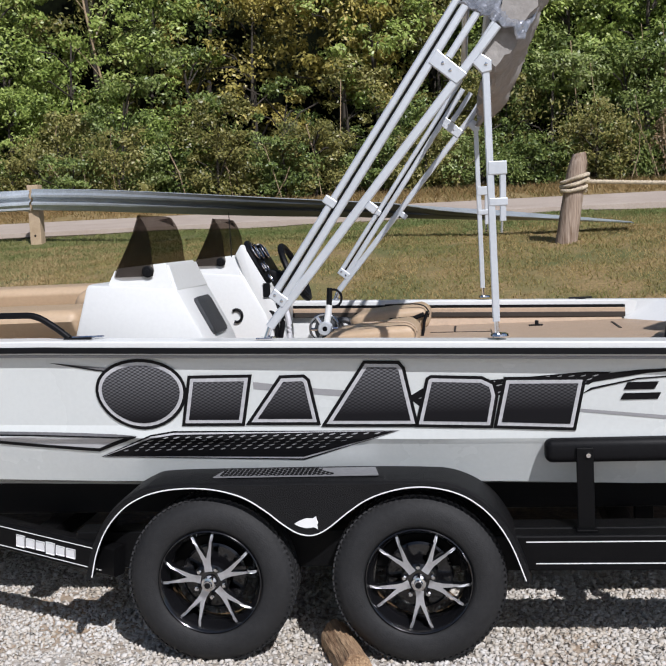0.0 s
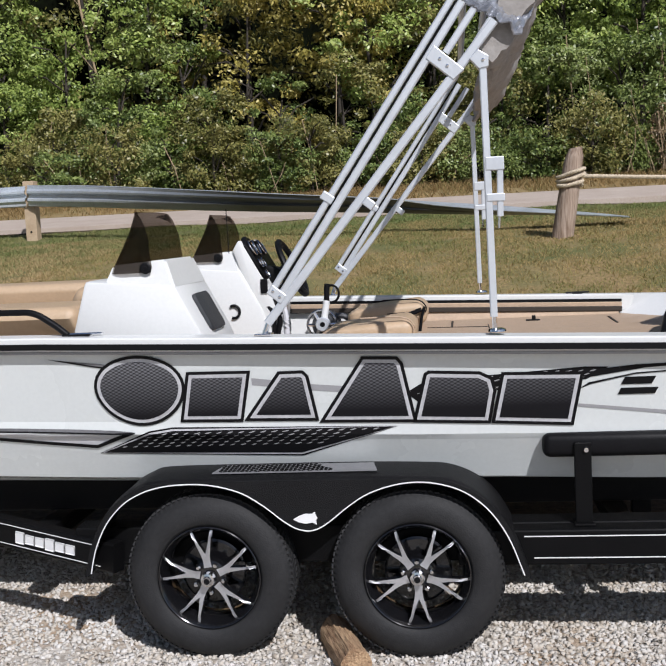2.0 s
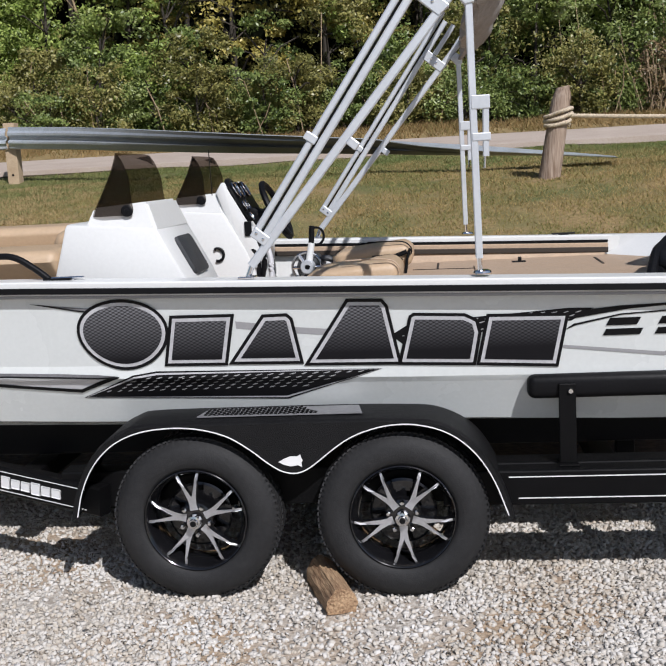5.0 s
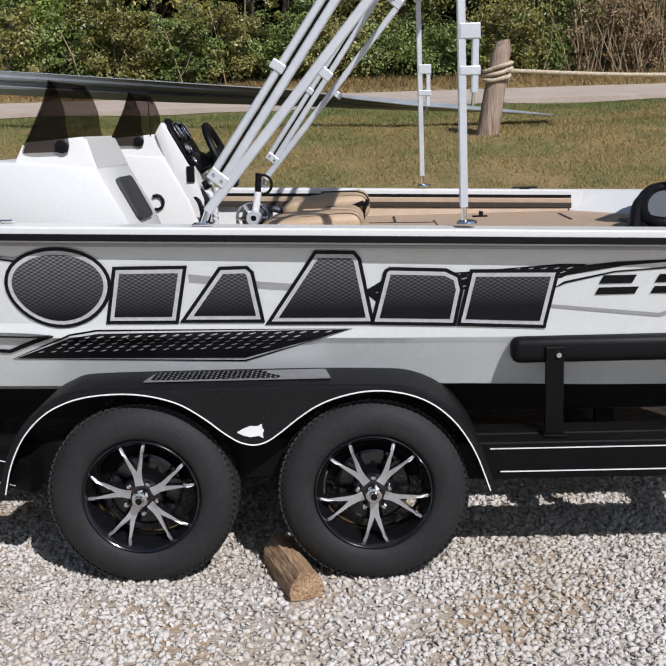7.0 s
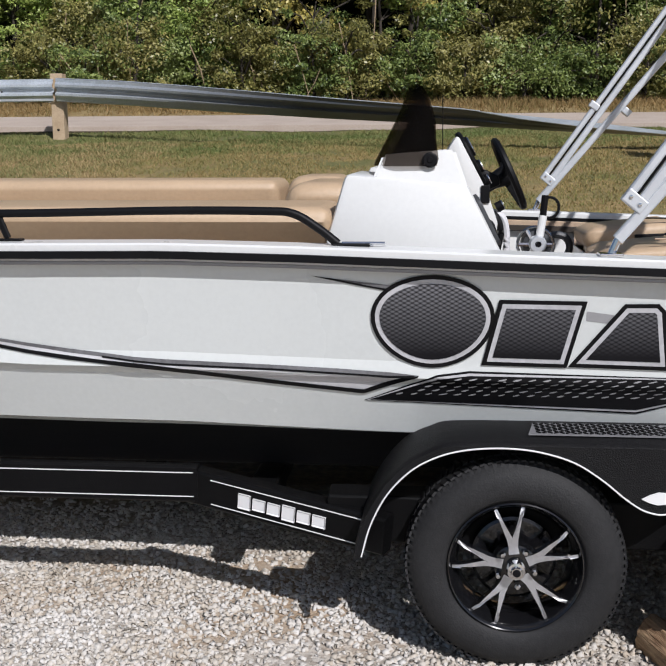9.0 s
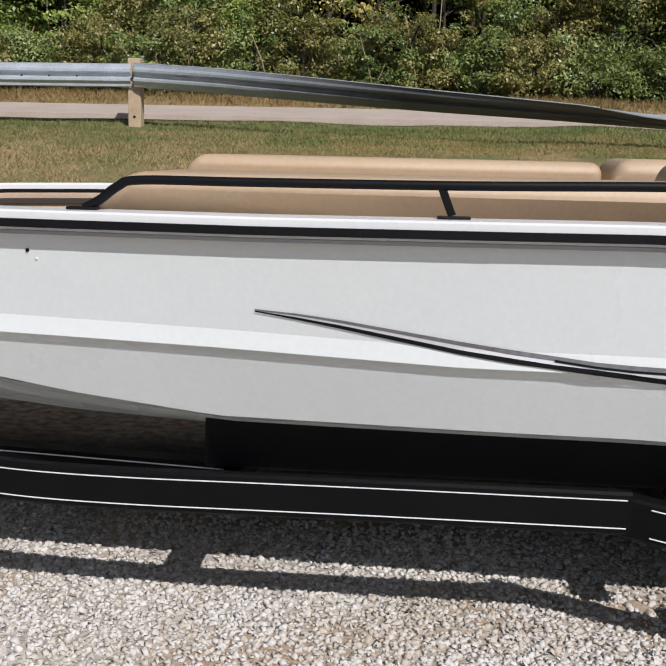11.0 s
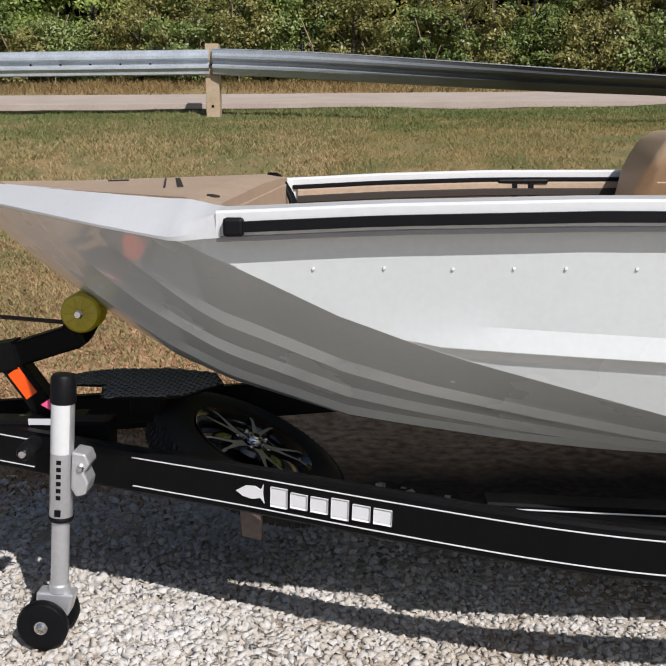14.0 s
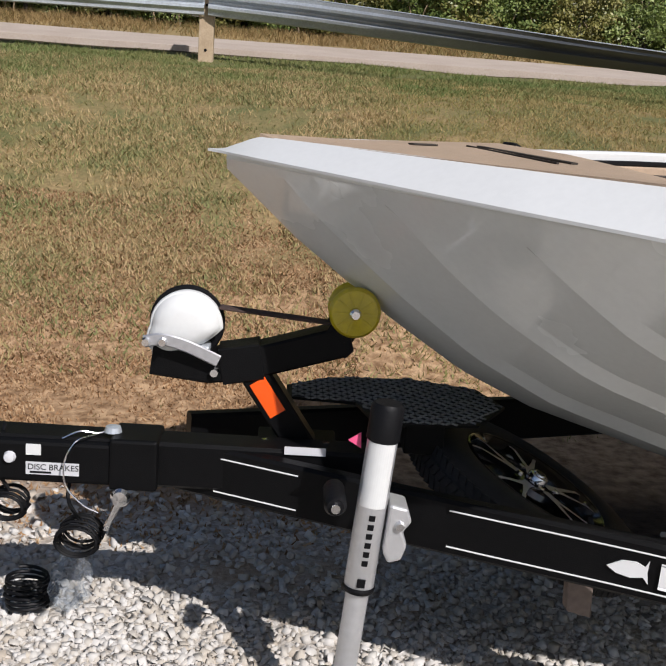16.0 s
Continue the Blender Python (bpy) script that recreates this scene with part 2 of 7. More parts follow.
def ground_material():
    m = bpy.data.materials.new("ground_surface")
    m.use_nodes = True
    nt = m.node_tree
    L = nt.links.new
    b = nt.nodes["Principled BSDF"]
    b.inputs["Roughness"].default_value = 0.95
    b.inputs["Specular IOR Level"].default_value = 0.15
    geo = nt.nodes.new("ShaderNodeNewGeometry")
    sep = nt.nodes.new("ShaderNodeSeparateXYZ")
    L(geo.outputs["Position"], sep.inputs[0])

    def noise_tex(scale, detail=5):
        n = nt.nodes.new("ShaderNodeTexNoise")
        n.inputs["Scale"].default_value, n.inputs["Detail"].default_value = scale, detail
        L(geo.outputs["Position"], n.inputs["Vector"])
        return n.outputs["Fac"]

    def ramp(fac, p0, c0, p1, c1):
        r = nt.nodes.new("ShaderNodeValToRGB")
        r.color_ramp.elements[0].position, r.color_ramp.elements[0].color = p0, (*c0, 1)
        r.color_ramp.elements[1].position, r.color_ramp.elements[1].color = p1, (*c1, 1)
        L(fac, r.inputs[0])
        return r.outputs[0]

    def mix(f, a, c):
        x = nt.nodes.new("ShaderNodeMix")
        x.data_type = 'RGBA'
        L(f, x.inputs["Factor"])
        L(a, x.inputs["A"])
        L(c, x.inputs["B"])
        return x.outputs["Result"]

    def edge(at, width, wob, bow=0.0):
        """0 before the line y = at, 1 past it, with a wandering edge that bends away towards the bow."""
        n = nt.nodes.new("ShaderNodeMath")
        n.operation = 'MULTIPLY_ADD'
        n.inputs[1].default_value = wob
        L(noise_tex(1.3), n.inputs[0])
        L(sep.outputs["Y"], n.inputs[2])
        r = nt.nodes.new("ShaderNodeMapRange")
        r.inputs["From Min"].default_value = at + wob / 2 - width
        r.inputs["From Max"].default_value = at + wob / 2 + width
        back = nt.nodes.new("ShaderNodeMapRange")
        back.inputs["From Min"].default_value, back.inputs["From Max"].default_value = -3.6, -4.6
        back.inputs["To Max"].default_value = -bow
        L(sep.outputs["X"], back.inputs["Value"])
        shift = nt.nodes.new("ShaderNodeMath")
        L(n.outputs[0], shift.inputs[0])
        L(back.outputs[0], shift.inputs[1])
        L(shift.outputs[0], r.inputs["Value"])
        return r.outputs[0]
    vor = nt.nodes.new("ShaderNodeTexVoronoi")
    vor.inputs["Scale"].default_value = 55
    L(geo.outputs["Position"], vor.inputs["Vector"])
    bw = nt.nodes.new("ShaderNodeRGBToBW")
    L(vor.outputs["Color"], bw.inputs[0])
    pale = ramp(bw.outputs[0], 0.2, (0.34, 0.30, 0.255), 0.8, (0.60, 0.56, 0.51))
    sandy = ramp(noise_tex(45), 0.3, (0.30, 0.215, 0.145), 0.7, (0.47, 0.37, 0.27))
    gravel = mix(ramp(noise_tex(1.1), 0.5, (0, 0, 0), 0.64, (1, 1, 1)), pale, sandy)
    dirt = ramp(noise_tex(16, 10), 0.34, (0.20, 0.115, 0.06), 0.66, (0.50, 0.33, 0.19))
    straw = ramp(noise_tex(26, 8), 0.3, (0.18, 0.13, 0.06), 0.7, (0.35, 0.255, 0.125))
    green = ramp(noise_tex(30, 8), 0.3, (0.085, 0.095, 0.036), 0.7, (0.19, 0.18, 0.075))
    # brown soil under the boat, with the boat's shade put into its colour
    shaded_soil = ramp(noise_tex(22, 8), 0.3, (0.022, 0.016, 0.012), 0.7, (0.065, 0.045, 0.032))
    # narrow dark strip along the lane's near edge
    lane_strip = ramp(noise_tex(20), 0.3, (0.03, 0.025, 0.012), 0.7, (0.09, 0.07, 0.04))
    lawn = mix(ramp(noise_tex(1.5, 8), 0.40, (0, 0, 0), 0.62, (1, 1, 1)), straw, green)
    lawn = mix(edge(10.6, 0.9, 2.4), lawn, green)
    lawn = mix(edge(12.98, 0.06, 0.25), lawn, lane_strip)
    verge = ramp(noise_tex(10), 0.3, (0.20, 0.15, 0.07), 0.7, (0.34, 0.25, 0.12))
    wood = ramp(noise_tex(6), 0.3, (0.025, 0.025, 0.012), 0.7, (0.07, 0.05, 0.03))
    c = mix(edge(1.5, 0.3, 0.7, 0.8), gravel, shaded_soil)
    c = mix(edge(2.55, 0.3, 0.9, -0.45), c, dirt)
    c = mix(edge(4.8, 0.7, 3.4), c, lawn)
    c = mix(edge(15.4, 0.2, 0.5), c, verge)
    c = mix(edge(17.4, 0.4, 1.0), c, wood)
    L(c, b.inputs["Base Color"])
    bp = nt.nodes.new("ShaderNodeBump")
    bp.inputs["Strength"].default_value = 0.6
    bp.inputs["Distance"].default_value = 0.02
    L(noise_tex(60), bp.inputs["Height"])
    L(bp.outputs[0], b.inputs["Normal"])
    return m


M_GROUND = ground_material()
gx = np.concatenate([np.array([-400, -150, -60, -30]), np.arange(-20, 14.01, 0.5), np.array([20, 40, 100, 400])])
gy = np.concatenate([np.array([-400, -100, -30, -10, -4]), np.arange(-2, 24.01, 0.3), np.array([30, 50, 120, 400])])
V = []
for yy in gy:
    for xx in gx:
        lump = 0.05 * noise.noise((xx * 0.6, yy * 0.6, 3.0)) if yy > 4.5 else 0.0
        V.append((xx, yy, ground_z(xx, yy) + lump))
nx = len(gx)
F = np.array([(j * nx + i, j * nx + i + 1, (j + 1) * nx + i + 1, (j + 1) * nx + i) for j in range(len(gy) - 1) for i in range(nx - 1)])
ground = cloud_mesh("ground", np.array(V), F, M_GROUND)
for p in ground.data.polygons:
    p.use_smooth = True
tagged(ground, "gravel lot rising through bare dirt to a dry lawn bank", "ground", kind="structure")


def sits(x, y):
    lump = 0.05 * noise.noise((x * 0.6, y * 0.6, 3.0)) if y > 4.5 else 0.0
    return ground_z(x, y) + lump


M_ROAD = mat("pale_concrete", (0.38, 0.305, 0.25), 0.9, col2=(0.47, 0.395, 0.335), scale=2, fine=40, bump=0.2)
bm = bmesh.new()
xs = np.arange(-40, 30.1, 1.0)
cols = []
for x in xs:
    col = []
    for y, dz in ((13.15, -0.09), (13.15, 0.045), (13.2, 0.05), (14.0, 0.025), (14.7, 0.005), (15.2, 0.0), (15.28, -0.008), (15.28, -0.09)):
        col.append(bm.verts.new((x, y + 0.03 * math.sin(x * 0.7), lerp(y, PY, PZ) + 0.03 + dz)))
    cols.append(col)
for A, B in zip(cols, cols[1:]):
    for j in range(len(A) - 1):
        bm.faces.new((A[j], A[j + 1], B[j + 1], B[j]))
road = part("road", bm, M_ROAD)
tagged(road, "narrow pale concrete lane beyond the guard rail", "road", kind="structure")

# ---- loose gravel ----


def stones(name, count, x0, x1, y0, y1, r0, r1, material, seed, falloff=False):
    rng = np.random.default_rng(seed)
    cx, cy = rng.uniform(x0, x1, count), rng.uniform(y0, y1, count)
    if falloff:
        keep = rng.random(count) < np.clip((y1 - cy) / 0.7, 0, 1) * np.clip((cy - y0) / 0.6, 0, 1) * np.clip((cx - x0) / 0.8, 0, 1) * np.clip((x1 - cx) / 0.8, 0, 1)
        cx, cy = cx[keep], cy[keep]
        count = len(cx)
    base = np.array([(-1, -1, -1), (1, -1, -1), (1, 1, -1), (-1, 1, -1), (-1, -1, 1), (1, -1, 1), (1, 1, 1), (-1, 1, 1)], float)
    faces = np.array([(4, 5, 6, 7), (0, 1, 5, 4), (1, 2, 6, 5), (2, 3, 7, 6), (3, 0, 4, 7)])
    bare = np.array([noise.noise((a * 0.9, c * 1.9, 5.0)) for a, c in zip(cx, cy)])
    keep = rng.random(count) < np.clip(1.0 - (bare - 0.16) * 3.0, 0.5, 1)
    cx, cy = cx[keep], cy[keep]
    count = len(cx)
    r = rng.uniform(r0, r1, count) ** 1.0
    sh = base[None] * rng.uniform(0.45, 1.0, (count, 8, 3))
    sc = np.stack([r, r * rng.uniform(0.6, 1, count), r * rng.uniform(0.35, 0.65, count)], 1)
    sh = sh * sc[:, None]
    q = rng.normal(size=(count, 4))
    q[:, 1:3] *= 0.35
    q /= np.linalg.norm(q, axis=1)[:, None]
    w, x, y, z = q.T
    R = np.stack([1 - 2 * (y * y + z * z), 2 * (x * y - z * w), 2 * (x * z + y * w), 2 * (x * y + z * w), 1 - 2 * (x * x + z * z),
                  2 * (y * z - x * w), 2 * (x * z - y * w), 2 * (y * z + x * w), 1 - 2 * (x * x + y * y)], 1).reshape(-1, 3, 3)
    v = np.einsum("nij,nkj->nki", R, sh)
    v[:, :, 0] += cx[:, None]
    v[:, :, 1] += cy[:, None]
    v[:, :, 2] += (r * 0.12 + rng.uniform(0, 0.005, count))[:, None]
    Fs = (np.arange(count) * 8)[:, None, None] + faces[None]
    return cloud_mesh(name, v.reshape(-1, 3), Fs.reshape(-1, 4), material)


def island_material(name, stops, rough=0.9, trans=0.0, patch=0.0):
    """Each loose piece takes its own tone."""
    m = bpy.data.materials.new(name)
    m.use_nodes = True
    nt = m.node_tree
    b = nt.nodes["Principled BSDF"]
    b.inputs["Roughness"].default_value = rough
    b.inputs["Specular IOR Level"].default_value = 0.3
    geo = nt.nodes.new("ShaderNodeNewGeometry")
    r = nt.nodes.new("ShaderNodeValToRGB")
    el = r.color_ramp.elements
    while len(el) < len(stops):
        el.new(0.5)
    for e, (p, c) in zip(el, stops):
        e.position, e.color = p, (*c, 1)
    n = nt.nodes.new("ShaderNodeTexNoise")
    n.inputs["Scale"].default_value = patch or (0.55 if trans else 1.6)
    n.inputs["Detail"].default_value = 5 if patch else 3
    nt.links.new(geo.outputs["Position"], n.inputs["Vector"])
    sm = nt.nodes.new("ShaderNodeMath")
    sm.operation = 'MULTIPLY_ADD'
    sm.inputs[1].default_value = 0.55
    nt.links.new(geo.outputs["Random Per Island"], sm.inputs[0])
    o = nt.nodes.new("ShaderNodeMapRange")
    o.inputs["From Min"].default_value, o.inputs["From Max"].default_value = 0.3, 0.7
    o.inputs["To Max"].default_value = 0.45
    nt.links.new(n.outputs["Fac"], o.inputs["Value"])
    nt.links.new(o.outputs[0], sm.inputs[2])
    nt.links.new(sm.outputs[0], r.inputs[0])
    nt.links.new(r.outputs[0], b.inputs["Base Color"])
    if trans:
        t = nt.nodes.new("ShaderNodeBsdfTranslucent")
        nt.links.new(r.outputs[0], t.inputs[0])
        mx = nt.nodes.new("ShaderNodeMixShader")
        mx.inputs[0].default_value = trans
        nt.links.new(b.outputs[0], mx.inputs[1])
        nt.links.new(t.outputs[0], mx.inputs[2])
        nt.links.new(mx.outputs[0], nt.nodes["Material Output"].inputs[0])
    return m


M_STONE = island_material("crushed_limestone", ((0, (0.39, 0.315, 0.24)), (0.3, (0.47, 0.42, 0.355)), (0.6, (0.535, 0.505, 0.465)), (1, (0.64, 0.62, 0.595))))
g = stones("gravel", 112000, -6.9, 3.6, -1.3, 1.6, 0.0055, 0.0150, M_STONE, 4, falloff=True)
g2 = stones("gravel", 15000, -7.0, -3.4, 0.2, 2.3, 0.009, 0.021, M_STONE, 5, falloff=True)
tagged(g2, "shaded crushed limestone gravel under the trailer tongue", "gravel", kind="stuff")
tagged(g, "loose pale crushed limestone gravel on the lot", "gravel", kind="stuff")

# ---- grass and fallen leaves ----
M_GRASS = island_material("dry_lawn_blades", ((0, (0.48, 0.35, 0.165)), (0.35, (0.40, 0.295, 0.132)), (0.58, (0.31, 0.265, 0.104)), (1, (0.17, 0.215, 0.068))), trans=0.3, patch=1.1)


def blades(name, count, x0, x1, y0, y1, h0, h1, material, seed, width=0.006):
    rng = np.random.default_rng(seed)
    x, y = rng.uniform(x0, x1, count), rng.uniform(y0, y1, count)
    keep = rng.random(count) < np.clip((y - y0) / 1.4 + 0.12, 0, 1)
    x, y = x[keep], y[keep]
    patch = np.array([noise.noise((a * 1.1, c * 0.9, seed)) + 0.7 * noise.noise((a * 3.7, c * 3.1, seed + 5)) for a, c in zip(x, y)])
    keep = rng.random(len(x)) < np.clip(0.85 + 1.5 * patch, 0.08, 1)
    x, y = x[keep], y[keep]
    n = len(x)
    z = np.array([sits(a, c) for a, c in zip(x, y)])
    h = rng.uniform(h0, h1, n)
    a = rng.uniform(0, 2 * np.pi, n)
    lean = rng.uniform(0.2, 1.4, n) * h
    la = rng.uniform(0, 2 * np.pi, n)
    w = rng.uniform(0.6, 1.3, n) * width
    p = np.stack([x, y, z], 1)
    s = np.stack([np.cos(a) * w, np.sin(a) * w, np.zeros(n)], 1)
    tip = p + np.stack([np.cos(la) * lean, np.sin(la) * lean, h], 1)
    v = np.stack([p - s, p + s, tip], 1)
    return cloud_mesh(name, v.reshape(-1, 3), np.arange(n * 3).reshape(n, 3), material)


gr = blades("lawn_grass", 225000, -4.2, 6.5, 3.0, 11.6, 0.014, 0.04, M_GRASS, 7, 0.0055)
M_GRASSW = island_material("bleached_lawn_blades", ((0, (0.58, 0.425, 0.235)), (0.35, (0.44, 0.32, 0.162)), (0.57, (0.32, 0.275, 0.12)), (1, (0.17, 0.225, 0.083))), trans=0.25, patch=1.1)
gw = blades("bleached_grass", 185000, -11.5, -3.8, 3.5, 11.6, 0.02, 0.05, M_GRASSW, 9, 0.007)
tagged(gw, "short bleached lawn grass with greener patches", "grass", kind="stuff")
M_GRASSG = island_material("green_lawn_blades", ((0, (0.37, 0.30, 0.142)), (0.3, (0.25, 0.235, 0.092)), (0.65, (0.165, 0.205, 0.068)), (1, (0.115, 0.18, 0.055))), trans=0.25)
gg = blades("green_grass", 120000, -12.5, 7.5, 9.4, 12.93, 0.02, 0.055, M_GRASSG, 17, 0.008)
tagged(gg, "greener lawn grass along the lane edge", "grass", kind="stuff")
tagged(gr, "short dry lawn grass, straw brown with green patches", "grass", kind="stuff")
M_VERGE = island_material("tall_dry_grass", ((0, (0.40, 0.29, 0.13)), (0.5, (0.30, 0.20, 0.09)), (1, (0.16, 0.16, 0.05))), trans=0.3)
vg = blades("verge_grass", 45000, -15, 10, 15.3, 18.2, 0.04, 0.16, M_VERGE, 8, 0.010)
tagged(vg, "dry straw-coloured grass along the wood's edge", "grass", kind="stuff")
M_LITTER = island_material("straw_litter", ((0, (0.58, 0.43, 0.27)), (0.35, (0.44, 0.28, 0.15)), (0.7, (0.24, 0.13, 0.065)), (1, (0.15, 0.13, 0.05))), trans=0.15, patch=4.0)
sl_ = blades("straw_litter", 105000, -8.5, -4.4, 1.7, 6.0, 0.006, 0.024, M_LITTER, 21, 0.007)
tagged(sl_, "matted dry straw and leaf litter on the dirt", "straw", kind="stuff")

# ---- leaves, trees and shrubs ----


def leaf_cloud(centres, radii, per, size, seed):
    """Small pointed leaves on the outside of ragged clumps, turned outwards and up."""
    rng = np.random.default_rng(seed)
    k = len(centres)
    idx = np.repeat(np.arange(k), per)
    n = len(idx)
    d = rng.normal(size=(n, 3)) + np.array([0.10, -0.30, 0.25])
    d /= np.linalg.norm(d, axis=1)[:, None]
    tilt = rng.normal(size=(k, 3)) * 0.35
    reach = rng.uniform(0.35, 1.0, n) ** 0.6 * rng.choice([1.0, 1.0, 1.0, 1.35], n)
    c = centres[idx] + d * (radii[idx] * reach)[:, None] * np.array([1.0, 0.9, 0.66])
    nrm = d * 0.8 + tilt[idx] + rng.normal(size=(n, 3)) * 0.62 + np.array([0.18, -0.28, 0.42])
    nrm /= np.linalg.norm(nrm, axis=1)[:, None]
    t = np.cross(nrm, rng.normal(size=(n, 3)))
    t /= np.linalg.norm(t, axis=1)[:, None]
    b = np.cross(nrm, t)
    s = (rng.uniform(0.55, 1.35, n) * size)[:, None]
    v = np.stack([c - t * s, c + b * s * 0.5 - t * s * 0.1, c + t * s, c - b * s * 0.5 - t * s * 0.1], 1)
    return v.reshape(-1, 3), np.arange(n * 4).reshape(n, 4)


# hollows in the wood's face: x, z, half-width, half-height
HOLLOWS = ((-8.2, 6.4, 0.55, 1.3), (-3.9, 4.3, 0.9, 0.55), (-1.5, 4.1, 1.15, 0.85), (0.4, 5.2, 0.8, 0.8), (3.3, 3.9, 0.75, 0.8), (-6.3, 5.0, 0.6, 0.35), (4.6, 3.4, 0.45, 0.6), (-5.0, 6.9, 1.0, 0.4), (-10.4, 4.4, 0.6, 0.5), (1.6, 3.6, 0.5, 0.4), (-2.6, 6.2, 0.6, 0.5), (2.2, 6.3, 0.5, 0.6), (-4.7, 5.7, 0.8, 0.5), (-3.1, 5.3, 0.9, 0.75), (-5.5, 5.0, 0.6, 0.4), (-2.2, 5.0, 0.6, 0.5), (-3.3, 6.4, 1.2, 0.8))


def leafy(p):
    """How thickly leaves stand at a point of the wood's face."""
    for hx, hz, rx, rz in HOLLOWS:
        if ((p[0] - hx) / rx) ** 2 + ((p[2] - hz) / rz) ** 2 < 1:
            return 0.12
    return max(0.0, min(1.0, 1.0 + 1.7 * noise.noise((p[0] * 0.75, p[1] * 0.4, p[2] * 0.95))))


FRESH = ((0, (0.045, 0.085, 0.018)), (0.4, (0.215, 0.29, 0.062)), (0.75, (0.42, 0.49, 0.14)), (1, (0.52, 0.56, 0.27)))
GREEN = ((0, (0.022, 0.045, 0.014)), (0.4, (0.112, 0.158, 0.040)), (0.75, (0.265, 0.32, 0.095)), (1, (0.42, 0.45, 0.24)))
OLIVE = ((0, (0.036, 0.045, 0.014)), (0.4, (0.155, 0.152, 0.042)), (0.75, (0.33, 0.30, 0.10)), (1, (0.52, 0.48, 0.25)))
YELLOW = ((0, (0.07, 0.068, 0.018)), (0.4, (0.31, 0.265, 0.06)), (0.75, (0.55, 0.46, 0.14)), (1, (0.68, 0.60, 0.29)))
BROWN = ((0, (0.09, 0.062, 0.032)), (0.4, (0.20, 0.14, 0.075)), (0.75, (0.38, 0.28, 0.15)), (1, (0.16, 0.19, 0.055)))
M_LEAF = {k: island_material(k + "_leaves", v, 0.38, trans=0.22) for k, v in (("fresh", FRESH), ("green", GREEN), ("olive", OLIVE), ("yellow", YELLOW), ("brown", BROWN))}
M_BARK = mat("grey_bark", (0.022, 0.018, 0.014), 0.9, col2=(0.06, 0.048, 0.036), scale=5, fine=30, bump=0.6, bscale=25)
M_STEM = mat("pale_dry_stems", (0.20, 0.14, 0.085), 0.9, col2=(0.42, 0.32, 0.20), scale=6, fine=40)


def tree(x, y, height, spread, tone, seed, low, clumps, per, size, kind="tree", stems=0):
    rng = np.random.default_rng(seed)
    z = sits(x, y)
    if tone == "brown":
        per, stems = int(per * 0.45), 42
    words = {"fresh": "bright green sunlit leaves", "green": "dense mid-green leaves", "olive": "olive green leaves turning yellow", "yellow": "yellowing autumn leaves", "brown": "dry brown leaves and stems"}
    noun = "tree" if kind == "tree" else "shrub"
    root = thing(kind, ("tall tree with " if kind == "tree" else "tangled shrub with ") + words[tone] + " at the wood edge", noun, "trees and shrubs along the lane", (x, y, z))
    bm = bmesh.new()
    r0 = 0.02 + height * 0.006
    lean = rng.uniform(-0.08, 0.08, 2) * height
    spine = [Vector((lean[0] * t * t, lean[1] * t * t, height * 0.85 * t)) for t in np.linspace(0, 1, 7)]
    rows = []
    for i, p in enumerate(spine):
        r = r0 * (1.25 - i / 6) + 0.008
        rows.append([bm.verts.new((p.x + q[0], p.y + q[1], p.z - (0.15 if i == 0 else 0))) for q in ring(r, 7)])
    for A, B in zip(rows, rows[1:]):
        for j in range(7):
            bm.faces.new((A[j], A[(j + 1) % 7], B[(j + 1) % 7], B[j]))
    tips = []
    for i in range(9 if kind == "tree" else 6):
        k = rng.integers(1, 6)
        a = rng.uniform(0, 6.28)
        p = spine[k]
        q = p + Vector((math.cos(a), math.sin(a), rng.uniform(0.2, 0.9))) * spread * rng.uniform(0.4, 0.8)
        mid = (p + q) / 2 + Vector((0, 0, 0.12 * spread))
        sweep([p, mid, q], ring(0.012 + 0.002 * height, 5), bm=bm)
        tips.append(q)
    part("trunk", bm, M_BARK, root)
    if stems:
        bm = bmesh.new()
        for i in range(stems):
            a, q = rng.uniform(0, 6.28), rng.uniform(0.1, 1.0) * spread
            p = Vector((math.cos(a) * q, math.sin(a) * q * 0.7 - 0.15, -0.03))
            e = p + Vector((rng.uniform(-0.5, 0.5), rng.uniform(-0.3, 0.2), height * rng.uniform(0.5, 1.1)))
            sweep([p, (p + e) / 2 + Vector((rng.uniform(-0.1, 0.1), 0, 0.1)), e], ring(rng.uniform(0.006, 0.014), 4), bm=bm)
        st_ = part("dry_brush", bm, M_STEM, root, "thin pale dry stems")
        st_["kind"] = "stuff"
    t = low + (1 - low) * rng.uniform(0, 1, clumps) ** 0.9
    w = spread * (0.6 + 0.4 * np.sin(np.pi * np.clip(t * 0.95, 0, 1)) ** 0.7)
    a, q = rng.uniform(0, 6.28, clumps), np.sqrt(rng.uniform(0.1, 1, clumps))
    C = np.stack([np.cos(a) * q * w + lean[0] * t, np.sin(a) * q * w * 0.7 + lean[1] * t, t * height], 1)
    C = np.concatenate([C, np.array([tuple(v) for v in tips])])
    dense = np.array([leafy((x + c[0], y + c[1], z + c[2])) if y > 18.6 else 0.9 for c in C])
    C = C[rng.random(len(C)) < dense]
    R = (0.16 + 0.42 * rng.random(len(C)) ** 1.6) * (spread / 1.9) ** 0.5
    vv, ff = leaf_cloud(C, R, per, size, seed + 1)
    vv[:, 2] = np.maximum(vv[:, 2], 0.02)
    cloud_mesh("crown", vv, ff, M_LEAF[tone], root)
    return root


rt = random.Random(11)


